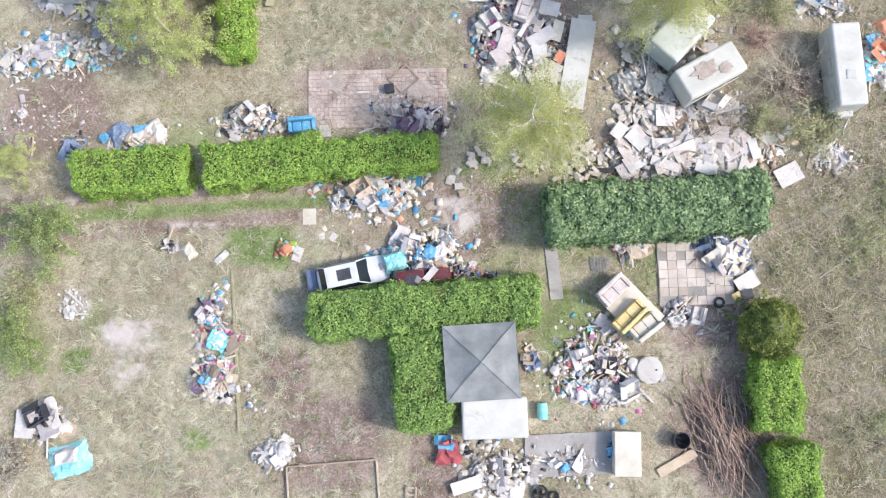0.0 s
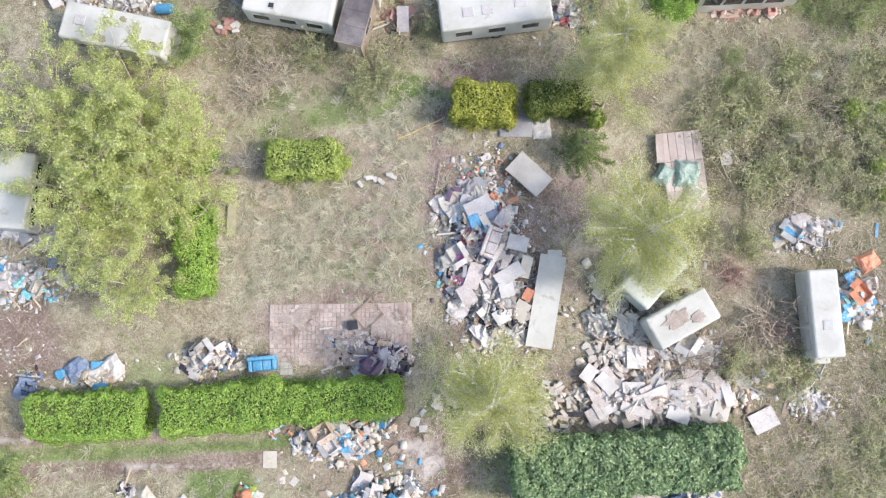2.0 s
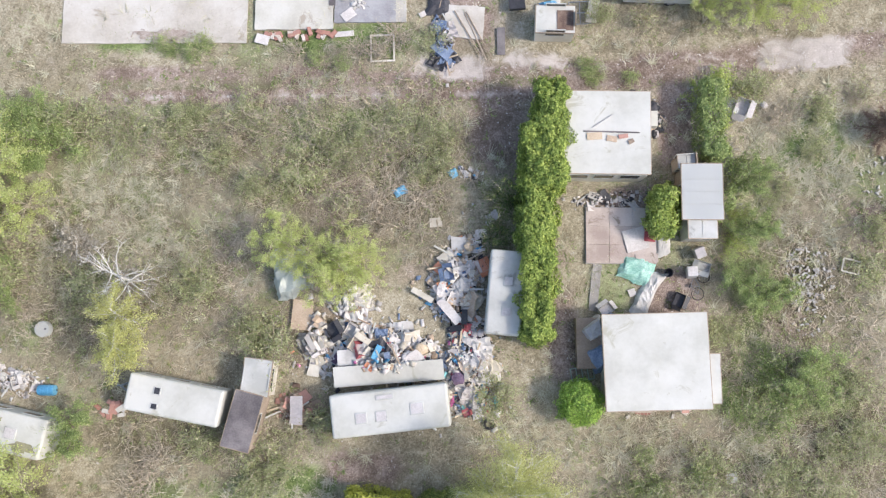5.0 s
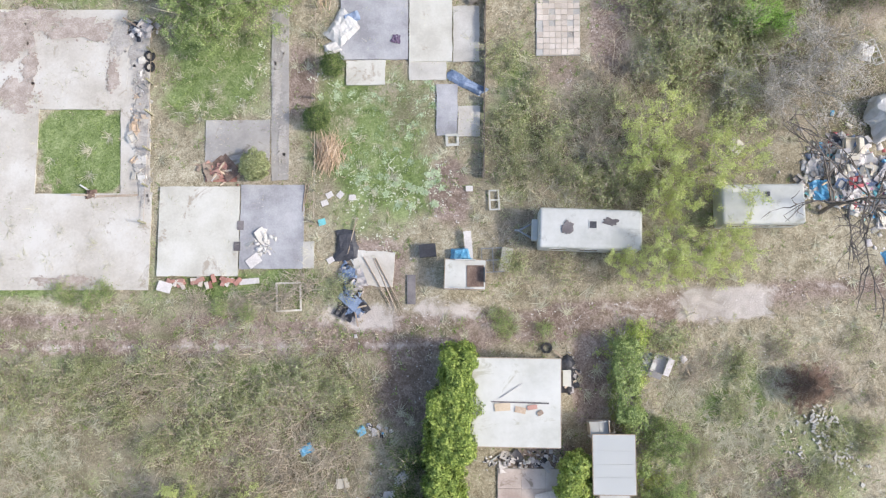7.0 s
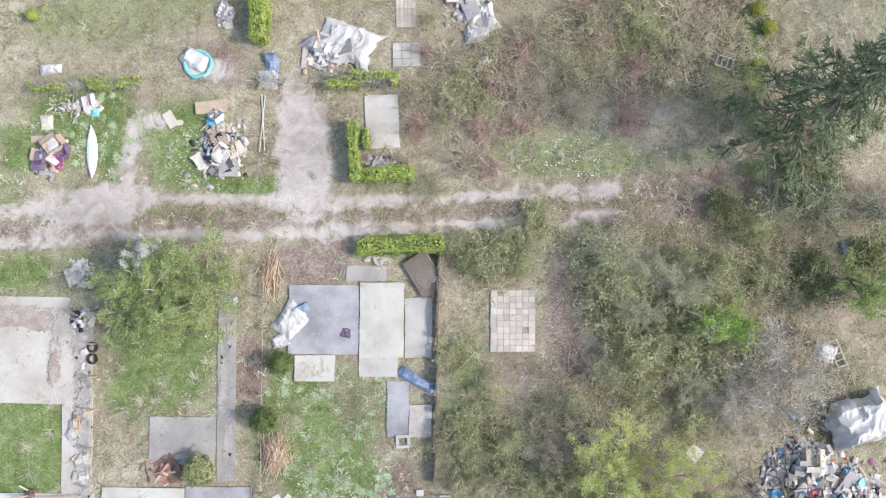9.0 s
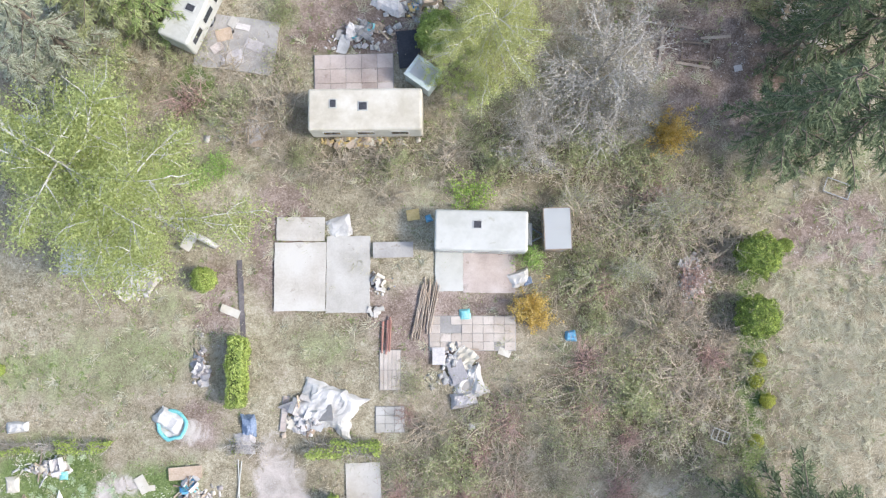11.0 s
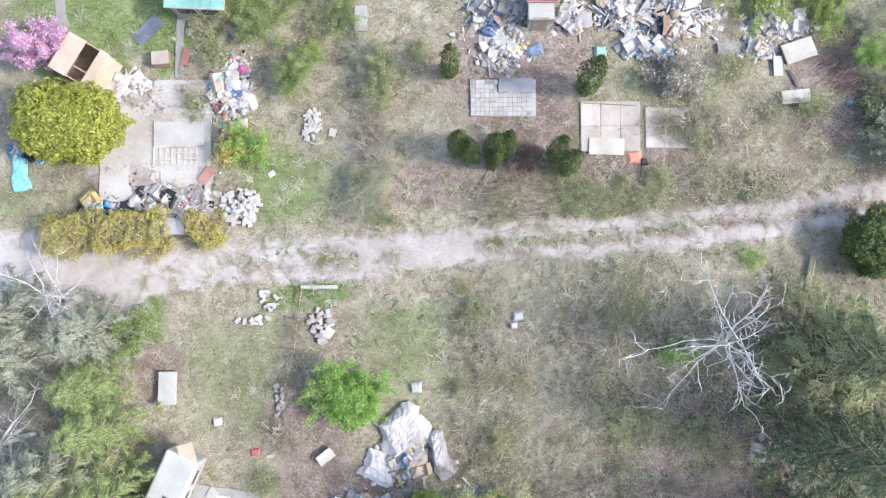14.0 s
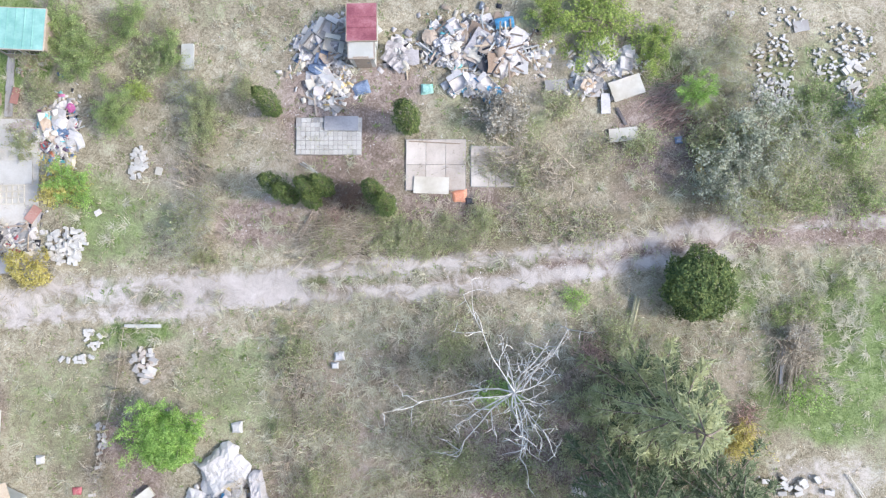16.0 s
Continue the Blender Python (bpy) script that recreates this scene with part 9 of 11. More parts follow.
heap(10.68, 14.92, 1.69, 1.84, 0, 60, 0.6, seed=94, pal=["wood", "slab_white", "cream", "white_rag", "grey_rag", "white_rag"], kinds=["plank", "plank", "panel", "rag"])
board(11.43, 13.10, 1.09, 1.22, -1.2, "white_rag", z=0.35, ry=5, label="white broken panel on rubble")
heap(14.07, 13.58, 1.38, 0.77, 0, 18, 0.4, seed=96, pal=PAL_PALE)
board(18.06, 9.70, 1.41, 1.08, 25.6, "white_rag", z=0.1, label="pale plaster panel lying on soil")
board(19.35, 10.55, 1.17, 0.31, 70.9, "wood", z=0.05, label="pale plank in dry scrub", name="plank", category="plank")
heap(20.42, 10.75, 1.08, 0.77, 0, 14, 0.2, seed=99, pal=PAL_PALE, scale=.7)
board(7.72, 10.12, 1.55, 0.25, -3.4, "black", z=0.2, label="dark pipe on rubble", name="pipe", category="pipe")
poles(21.38, 5.33, 4.9, 36.3, 1, "alu", 0.0, "long thin pale pole lying in scrub")
heap(23.08, 15.97, 1.08, 0.92, 0, 16, 0.5, seed=102, pal=["white_rag", "teal", "blue", "orange"])
heap(20.71, 10.58, 1.23, 0.92, 0, 8, 0.2, seed=103, pal=PAL_PALE, scale=.7)

# ---- big heap north of the brick yard ----
heap(3.35, 19.79, 1.91, 2.62, 0, 85, 0.9, seed=105, pal=PAL_BRIGHT, scale=0.9)
heap(4.35, 15.70, 1.69, 1.85, 0, 75, 0.8, seed=106, pal=PAL_PALE + ["black", "alu", "wood"], kinds=["panel", "panel", "plank", "plank", "rag"])
heap(1.91, 17.63, 0.92, 2.16, 0, 28, 0.5, seed=107, pal=PAL_BRIGHT)
board(6.66, 16.13, 5.04, 1.41, -100.6, "white", z=0.45, ry=4, th=0.06, label="large cream wall panel of a wrecked caravan")
board(7.18, 18.24, 1.35, 0.79, -91.6, "white", z=0.5)
board(4.73, 15.52, 2.02, 1.04, 8.0, "concrete_grey", z=0.5, rx=12, label="grey bent sheet on a heap")
sheet(2.85, 20.50, 0.9, 1.2, 20, "blue", z=0.7, amp=0.35, seed=90, label="bright blue sheet lying on a rubbish heap")
board(3.10, 21.30, 1.5, 0.9, 25, "white_rag", z=0.75, th=0.16, rx=8, label="dirty white mattress on a rubbish heap", name="mattress", category="mattress")
board(5.20, 19.30, 1.1, 0.8, -15, "pale_sheet", z=0.7, rx=10, label="pale broken panel on a rubbish heap")
sofa(3.75, 19.30, 1.7, 0.8, 70, "rose_cloth", 0.75, "upturned grey-rose sofa on a rubbish heap", 0.6)
board(4.70, 17.60, 1.6, 0.8, 30, "white_rag", z=0.75, rx=-9, label="broken white panel on a rubbish heap")
board(3.90, 18.40, 1.9, 0.25, 60, "white_rag", z=0.85, ry=6, label="long white strip on a rubbish heap")
sheet(2.10, 18.60, 0.7, 0.6, 10, "magenta", z=0.4, amp=0.3, seed=91, label="magenta cloth on a rubbish heap")
sheet(4.30, 20.60, 1.3, 0.9, 50, "grey_rag", z=0.6, amp=0.4, seed=92, label="grey crumpled sheet on a rubbish heap")
board(5.60, 18.00, 1.2, 0.6, 75, "cream", z=0.6, rx=12, label="cream door panel on a rubbish heap")
board(5.69, 16.50, 0.7, 0.5, 60, "orange", z=0.6, label="orange board on a rubbish heap")
board(5.91, 23.14, 2.29, 1.35, -43.7, "slab_white", z=0.3, th=0.22, rx=3, label="dirty cream mattress lying on soil", name="mattress", category="mattress")
board(5.26, 25.98, 1.81, 1.29, -1.2, "grey_felt", z=0.1, label="flat grey roofing panel under a bush")
sheet(6.73, 25.89, 1.1, 1.2, 5, "pale_sheet", seed=12)
heap(3.57, 23.38, 1.85, 1.54, 0, 12, 0.15, seed=115, frag=8, scale=.45, pal=PAL_PALE + ["orange"])
board(4.96, 21.75, 0.7, 0.3, 20, "orange")
blocks(-3.08, 22.97, 0.55, 0.37, 0, 5, seed=117, s=.95)
blocks(-1.96, 23.06, 0.43, 0.31, 0, 3, seed=118, s=.95)
board(-10.60, 20.90, 1.75, 0.49, -92.0, "moss", z=0.15, label="weathered wooden bench seat", name="bench", category="bench")
poles(-0.06, 25.89, 2.8, 27.6, 1, "yellow", 0.0, "long yellow garden hose pole", "hose")
poles(0.88, 23.03, 1.8, -104.7, 1, "wood", 0.0)
deck(14.45, 22.95, 4.94, 2.22, -84.6, 3, 5, "pinkdeck", h=0.25, label="wooden floor of a collapsed shed", name="shed_floor")
board(13.12, 24.45, 1.59, 0.43, -89.0, "pinkdeck", z=0.35, th=.1)
sheet(14.51, 23.04, 1.7, 1.5, 80, "sage", z=0.35, amp=0.4, seed=14)
sheet(14.77, 21.77, 1.6, 1.2, 60, "pale_sheet", z=0.35, amp=0.35, seed=15)
sheet(13.42, 23.05, 1.2, 1.0, 60, "sage", z=0.35, amp=0.35, seed=16)
board(12.24, 21.87, 0.6, 0.45, 20, "white_rag", label="loose pale sheet in dry scrub")
board(13.94, 21.84, 0.6, 0.45, 75, "white_rag", label="loose pale sheet in dry scrub")
board(16.81, 23.79, 0.6, 0.45, 5, "white_rag", label="loose pale sheet in dry scrub")
board(20.32, 20.58, 0.6, 0.45, 45, "white_rag", label="loose pale sheet in dry scrub")
board(16.88, 25.23, 0.6, 0.45, 5, "white_rag", label="loose pale sheet in dry scrub")
board(10.95, 20.41, 0.6, 0.45, 60, "white_rag", label="loose pale sheet in dry scrub")
heap(21.17, 20.03, 1.17, 0.43, 0, 14, 0.25, seed=133, pal=PAL_PALE + ["blue"])
heap(20.67, 19.17, 1.24, 0.77, 0, 14, 0.2, seed=134, pal=PAL_PALE, scale=.6)
board(24.72, 19.81, 0.78, 0.15, -98.5, "blue", label="narrow blue plank in the scrub", name="plank", category="plank")
sheet(24.07, 18.09, 1.2, 1.0, 30, "orange", amp=.3, seed=17)
heap(23.45, 16.05, 0.92, 1.23, 0, 20, 0.5, seed=137, pal=PAL_PALE + ["blue"])
heap(-23.19, 17.72, 1.23, 0.92, 0, 14, 0.3, seed=138, pal=PAL_PALE + ["blue", "teal"])
heap(-21.73, 20.73, 1.85, 0.93, 0, 12, 0.4, seed=139, pal=PAL_PALE)
caravan(-22.00, 22.40, 4.20, 1.95, 84, skin="white", drawbar=0, label="white caravan end hidden under willow branches")

# ---- the static caravan and its dump ----
heap(3.65, 35.30, 2.93, 1.23, 0, 80, 0.7, seed=142, pal=PAL_MIX + ["tan", "wood_new", "black", "red"])
heap(8.17, 34.46, 1.54, 2.16, 0, 100, 0.6, seed=143, pal=PAL_BRIGHT + ["grey_rag", "denim"], scale=.85)
heap(7.62, 38.96, 1.39, 2.01, 0, 75, 0.6, seed=144, pal=PAL_MIX + ["tan", "wood_new", "orange", "black"])
heap(8.61, 32.58, 0.93, 0.77, 0, 25, 0.3, seed=145, pal=PAL_BRIGHT, scale=.7)
board(3.96, 34.05, 5.86, 1.09, 4.3, "white", z=0.9, rx=10, label="long white awning panel fallen beside a static caravan")
heap(4.00, 34.50, 2.70, 0.75, 0, 60, 1.5, seed=97, pal=PAL_BRIGHT + ["white_rag", "white_rag", "purple"], scale=.8)
board(2.26, 34.92, 2.18, 0.85, 4.4, "pale_sheet", z=0.6, rx=-6)
board(7.19, 37.34, 1.6, 0.5, 130, "white_rag", z=0.6)
board(5.72, 38.23, 1.3, 0.3, 150, "cream", z=0.3)
board(6.40, 42.25, 0.6, 0.5, 5, "cream")
board(8.94, 41.62, 0.6, 0.5, 5, "white_rag")
board(9.59, 42.54, 0.7, 0.5, 40, "grey_rag", z=.2)
heap(-0.12, 35.84, 0.68, 1.70, 0, 18, 0.4, seed=153, pal=PAL_PALE + ["tan"], kinds=["panel", "panel", "carton"])
heap(1.77, 37.92, 1.17, 0.68, 0, 22, 0.4, seed=154, pal=PAL_PALE)
board(-0.85, 37.18, 1.63, 1.11, -95.3, "tan", z=.15, label="tan chipboard panel by a heap")
sheet(-1.45, 39.40, 2.0, 2.7, 12, "sage_roof", z=.7, amp=.5, seed=98, label="cloudy greenish plastic sheet draped under a tree")
blocks(-11.16, 32.14, 0.86, 0.62, 0, 16, seed=158, mats=("slab_white", "brick"))
heap(-19.34, 33.96, 1.70, 0.56, 0, 18, 0.3, seed=159, pal=PAL_PALE + ["tan"])
heap(-16.60, 33.61, 1.39, 0.68, 0, 24, 0.3, seed=160, pal=PAL_PALE, scale=.6)
heap(-19.20, 34.69, 1.39, 1.23, 0, 20, 0.3, seed=161, pal=PAL_PALE, scale=.6)
drum(-14.65, 33.14, label="bright blue plastic barrel on its side")
drum(-15.03, 36.44, "alu", 0.42, 0.5, 0, False, label="round tub filled with green growth")
sheet(-18.90, 36.88, 0.8, 1.0, 60, "pale_sheet", amp=.4, seed=20)
heap(-1.21, 32.20, 0.86, 0.80, 0, 14, 0.3, seed=165, pal=["rust", "brick", "tan", "wood_brown"], kinds=["panel", "plank"])
board(-0.99, 32.09, 1.50, 0.67, -89.7, "grey_rag", z=.6, label="grey sheet on a heap")
heap(18.17, 32.35, 1.85, 0.19, 0, 14, 0.15, seed=167, pal=["brick", "wood", "slab"], kinds=["panel", "carton"])
blocks(16.78, 31.74, 0.12, 0.09, 0, 1, seed=168, s=.6)
blocks(19.08, 31.79, 0.12, 0.09, 0, 1, seed=169, s=.6)
tyre(9.28, 31.34, label="purple-grey hoop lying in the grass")
crate(14.79, 35.63, 2.65, 1.7, 0.8, -89.0, "wood_brown", "open box trailer full of rubbish beside a mobile home", "trailer", "trailer", door=False)
sheet(15.18, 35.00, 1.5, 1.3, 30, "denim", z=0.85, amp=.4, seed=22)
sheet(14.90, 36.25, 1.4, 1.2, 30, "grey_rag", z=0.85, amp=.4, seed=23)
sheet(16.04, 36.09, 2.2, 0.7, 85, "denim", z=0.3, amp=.8, seed=24)
lattice(14.29, 34.00, 1.2, 0.7, 10, 4, 1, "sage", "green metal slatted garden bench", "slatted_bench", 0.05)
sheet(17.39, 39.56, 2.0, 1.4, 160, "green_sheet", amp=.3, seed=25)
sheet(17.87, 38.28, 2.6, 0.9, 60, "pale_sheet", amp=.4, seed=26)
board(17.07, 38.35, 0.4, 0.4, 20, "white_rag")
pad(15.08, 38.62, 2.56, 0.49, -96.5, "concrete_grey", 0.05, "narrow slab garden path", "path")
bicycle(20.75, 38.73, 70)
litter("appliance", "grey_rag", 20.68, 40.55, 0, 0.9, random.Random(1310))
litter("appliance", "white_rag", 20.26, 39.37, 0, 0.9, random.Random(1298))
litter("carton", "black", 19.55, 37.95, 0, 0.9, random.Random(1277))
litter("bucket", "black", 19.02, 39.38, 0, 0.9, random.Random(1258))
litter("carton", "alu", 20.89, 39.69, 0, 0.9, random.Random(1318))
litter("carton", "white_rag", 15.61, 37.35, 0, 0.9, random.Random(1150))
blocks(26.42, 38.53, 1.17, 2.62, 0, 75, seed=187, mats=("slab_white", "concrete_grey"), s=.42)
blocks(26.59, 39.28, 1.38, 1.53, 0, 75, seed=188, mats=("slab_white", "concrete_grey"), s=.42)
blocks(32.18, 44.54, 0.92, 2.00, 20, 130, seed=189, mats=("slab_white", "block"), s=.42)
blocks(32.96, 42.76, 1.23, 0.92, 0, 30, seed=190, mats=("slab_white", "concrete_grey"), s=.42)
blocks(22.87, 42.37, 0.77, 0.86, 0, 24, seed=191, mats=("slab_white", "concrete_grey"), s=.42)
blocks(30.70, 44.55, 1.23, 1.23, 0, 14, seed=192, mats=("slab_white", "concrete_grey"), s=.42)
sheet(20.63, 24.96, 1.0, 0.8, 20, "cream", amp=.3, seed=28)
board(22.04, 28.54, 0.6, 0.5, 15, "alu")
board(20.11, 29.05, 0.4, 0.5, 5, "grey_rag")
board(12.31, 22.14, 0.9, 0.6, 5, "yellow", label="pale yellow panel on soil")
board(16.87, 24.21, 0.6, 0.4, 60, "white_rag")

# ---- huts ----
board(17.31, 41.22, 1.23, 1.22, 13.6, "white_rag", z=.18, label="white panel lying on a terrace")
board(18.08, 41.50, 0.8, 0.6, 85, "red", z=.22, label="faded red panel on a terrace")
board(17.89, 40.18, 1.2, 0.5, 2, "pinkdeck", z=.18)
sheet(18.72, 41.20, 0.8, 1.6, 5, "pale_sheet", amp=.3, seed=30)
board(14.85, 46.40, 0.80, 0.38, 2.9, "wood_new", z=2.53, label="bare chipboard where a roof skin is torn", name="roof_scrap")
board(15.75, 46.25, 0.55, 0.30, -12, "tan", z=2.53, label="torn tan board lying on a flat roof", name="roof_scrap")
board(16.35, 46.38, 0.50, 0.22, 8, "brick", z=2.53, label="torn reddish board lying on a flat roof", name="roof_scrap")
board(16.75, 46.10, 0.30, 0.22, 30, "wood_brown", z=2.53, label="torn brown board lying on a flat roof", name="roof_scrap")
board(15.75, 46.62, 2.9, 0.07, -2, "dark_felt", z=2.53, label="dark open seam in a torn flat roof", name="roof_seam_strip")
poles(15.30, 47.20, 1.3, 38, 1, "grey_rag", 0.0, "bent strip of grey roof edging on a flat roof", "roof_strip", 0.03)
bpy.data.objects["roof_strip"].location.z = 2.56
board(18.32, 47.75, 0.42, 0.84, -0.4, "white", z=0.0, th=.95, label="white cold box beside a hut", name="cold_box", category="box")
tyre(17.35, 49.33)
heap(18.52, 47.94, 0.37, 0.80, 0, 6, 0.3, seed=206, pal=["black", "grey_rag"])
heap(16.01, 43.44, 1.84, 0.37, 0, 14, 0.25, seed=207, pal=["black", "grey_rag", "white_rag"], scale=.6)
heap(22.76, 48.51, 0.77, 0.61, 0, 12, 0.4, seed=208, pal=["sage", "alu", "grey_rag"])
sheet(4.50, 44.04, 0.7, 0.5, 30, "blue", amp=.2, seed=31)
sheet(7.37, 44.99, 0.5, 0.5, 30, "blue", amp=.2, seed=32)
heap(8.31, 44.98, 0.49, 0.31, 0, 5, 0.1, seed=211, scale=.5)
board(6.49, 42.14, 0.6, 0.3, 5, "cream")
lattice(28.82, 39.71, 0.9, 0.7, 165, 1, 1, "cream", "empty pale chair frame in dry grass", "chair_frame", 0.08)

# ---- cleared plots south of the second lane ----
heap(1.95, 55.15, 0.67, 0.92, 0, 24, 0.2, seed=215, pal=["slab_white", "white_rag", "pale_sheet"], kinds=["panel", "concrete_block"], scale=.7)
blocks(-1.29, 53.01, 2.14, 0.24, 0, 24, seed=216, mats=("slab_white", "brick", "slab"))
board(1.49, 54.15, 0.77, 0.55, 36.9, "white_rag", z=.15)
board(-3.39, 52.76, 0.82, 0.55, -15.8, "white_rag", z=.15)
board(1.27, 53.03, 1.09, 0.31, 4.4, "white_rag", z=.12)
board(0.73, 56.11, 0.5, 0.35, 90, "dark_felt", z=.16, label="dark square hatch in a floor slab")
board(0.57, 54.95, 0.5, 0.3, 90, "dark_felt", z=.16, label="dark square hatch in a floor slab")
board(-0.41, 58.71, 1.74, 0.31, -0.7, "brick", z=.1, label="red-brown plank edging a bed", name="plank", category="plank")
heap(-0.38, 59.17, 0.86, 0.43, 0, 14, 0.3, seed=223, pal=["wood_brown", "rust", "brick"], kinds=["plank", "panel"])
heap(-7.72, 57.98, 0.25, 0.18, 0, 3, 0.2, seed=224, pal=["rust"])
board(-6.20, 57.84, 2.34, 0.12, 1.3, "wood", z=.1, label="long thin plank on concrete", name="plank", category="plank")
blocks(-4.99, 59.34, 0.31, 1.23, 0, 16, seed=226, mats=("block", "concrete_grey"))
heap(-5.16, 67.29, 0.61, 0.55, 0, 10, 0.4, seed=227, pal=["black", "grey_rag", "white_rag"])
tyre(-4.62, 65.81, label="pale-painted tyre beside a fence")
tyre(-4.60, 65.18, label="pale-painted tyre beside a fence")
heap(-5.26, 69.84, 0.68, 0.61, 0, 10, 0.3, seed=230, pal=["white_rag", "alu", "cream"])
fence([(-4.44, 67.78), (-4.41, 62.43), (-4.57, 56.29)], 1.1, "moss", "old garden fence of posts and thin rails")
board_fence((14.32, 71.10), (14.05, 58.60), 0.75, "bark_dark", "low dark weathered board fence beside a cleared plot")
fence([(4.79, 70.24), (4.80, 56.26)], 1.0, "moss", "old garden fence of posts and thin rails")
brush_pile(5.50, 60.10, 1.45, 1.25, -92.9, 420, 0.7, "wicker", seed=5, label="heap of straw-coloured cut conifer branches")
brush_pile(5.10, 69.76, 2.24, 0.92, -93.3, 90, 0.4, "wicker", seed=6, label="strip of dry cut branches")
sheet(6.31, 67.20, 1.9, 1.5, 50, "pale_sheet", z=.15, amp=.4, seed=33)
sheet(6.77, 67.83, 1.0, 0.6, 20, "denim", z=.2, amp=.4, seed=34)
sheet(5.69, 66.10, 1.0, 0.7, 20, "pale_sheet", z=.1, amp=.3, seed=35)
sheet(13.17, 64.01, 2.3, 0.6, 150, "denim", amp=.4, seed=36)
lattice(12.39, 60.75, 0.6, 0.55, 2, 1, 1, "white", "white square window frame on the ground", "window_frame", 0.14)
lattice(14.66, 57.37, 0.5, 1.05, 2, 1, 2, "white", "white empty window frame in weeds", "window_frame", 0.08)
corrugated(13.55, 69.71, 2.23, 1.50, -58.4, "slab", .4, 10, "grey corrugated sheet leaning by a hedge")
blocks(11.31, 70.55, 0.92, 0.25, 0, 18, seed=243, mats=("slab_white",), s=.7)
litter("rag", "purple", 9.29, 66.54, 0.12, 0.5, random.Random(4))
board(5.61, 57.77, 0.4, 0.35, 29, "white_rag", label="small pale thing lying in the grass")
board(5.34, 57.32, 0.4, 0.35, 20, "white_rag", label="small pale thing lying in the grass")
board(5.20, 56.26, 0.4, 0.35, 15, "teal", label="small pale thing lying in the grass")
board(5.69, 54.16, 0.4, 0.35, 30, "white_rag", label="small pale thing lying in the grass")
board(6.20, 57.77, 0.4, 0.35, 48, "white_rag", label="small pale thing lying in the grass")
board(6.87, 57.61, 0.4, 0.35, 0, "white_rag", label="small pale thing lying in the grass")
board(3.15, 68.34, 0.4, 0.35, 25, "white_rag", label="small pale thing lying in the grass")
board(13.30, 58.04, 0.4, 0.35, 0, "white_rag", label="small pale thing lying in the grass")
sheet(6.53, 54.90, 1.2, 1.7, 5, "black", amp=.2, seed=37)
board(10.11, 52.52, 0.45, 1.6, 0, "dark_felt", z=.05)
heap(6.80, 52.54, 0.49, 1.23, 0, 16, 0.4, seed=255, pal=["black", "grey_rag", "denim"], kinds=["plank", "rag", "panel"])
sheet(7.39, 51.78, 1.2, 0.4, 130, "black", amp=.2, seed=38)
board(11.01, 54.60, 0.9, 0.7, 5, "black", z=.2, th=.3, label="dark low box on the grass", name="box", category="box")
sheet(12.83, 54.38, 1.1, 0.8, 5, "blue", z=.3, amp=.5, seed=39)
board(13.22, 54.89, 1.5, 0.4, 95, "white_rag", z=.4)
board(15.24, 54.08, 0.6, 1.3, 170, "cream", z=.3, ry=10)
lattice(14.55, 54.08, 1.2, 1.3, 2, 2, 2, "steel", "rusty steel cage frame in weeds", "cage", 0.04)
lattice(3.43, 52.17, 1.3, 1.5, 2, 1, 1, "cream", "pale square frame in bare shrubs", "empty_frame", 0.1)
poles(6.89, 55.50, 2.1, -97.7, 1, "wood", 0.0)
poles(8.59, 53.12, 3.1, -60.1, 3, "wood", 0.4)
poles(4.23, 57.62, 1.5, -98.3, 3, "wood", 0.1)
heap(33.72, 58.56, 1.69, 2.30, 0, 70, 0.7, seed=266, pal=PAL_PALE * 3 + ["blue", "teal", "red", "denim", "black"])
heap(36.05, 57.66, 1.54, 1.84, 0, 60, 0.7, seed=267, pal=PAL_PALE * 3 + ["blue", "magenta", "teal", "tan", "black"])
sheet(36.53, 61.86, 3.2, 2.4, 20, "pale_sheet", z=.6, amp=1.2, seed=41, name="tent", label="large pale tent draped over a rubbish plot")
board(27.83, 60.17, 0.74, 0.74, -37.9, "cream", z=.3, label="pale panel in undergrowth")
sheet(36.11, 54.10, 1.2, 1.0, 20, "blue", amp=.3, seed=43)
sheet(35.06, 65.39, 1.0, 1.2, 70, "pale_sheet", amp=.5, seed=44)
lattice(35.66, 65.38, 0.5, 1.4, 20, 1, 4, "alu", "bent metal ladder frame", "ladder", 0.05)
sheet(36.26, 70.99, 0.4, 0.8, 10, "denim", amp=.3, seed=45)

# ---- between the lanes ----
canoe(-5.04, 76.66, 3.02, 0.62, 93.0)
heap(-7.41, 76.42, 0.87, 0.93, 0, 20, 0.4, seed=276, pal=["grey_rag", "magenta", "white_rag", "tan", "purple"])
board(-7.95, 77.43, 1.15, 0.37, 3.6, "tan", z=.1)
sheet(-7.74, 78.37, 0.7, 0.8, 5, "cream", amp=.2, seed=50)
heap(-6.05, 79.31, 1.24, 0.31, 0, 8, 0.2, seed=279, pal=["white_rag", "cream"])
sheet(-4.98, 78.92, 0.5, 0.5, 5, "teal", amp=.2, seed=51)
board(-0.70, 78.49, 0.96, 0.56, -58.6, "cream", z=.05)
board(-0.31, 78.30, 0.6, 0.3, 5, "cream")
sheet(-7.51, 81.44, 1.3, 0.6, 5, "pale_sheet", amp=.4, seed=52)
heap(2.18, 76.82, 1.00, 1.54, 0, 36, 0.5, seed=284, pal=PAL_PALE + ["tan", "grey_rag", "black"], kinds=["panel", "carton", "carton", "plastic_sack", "rag"])
board(1.64, 79.15, 1.79, 0.68, 5.5, "tan", z=.2, label="long tan panel beside a heap")
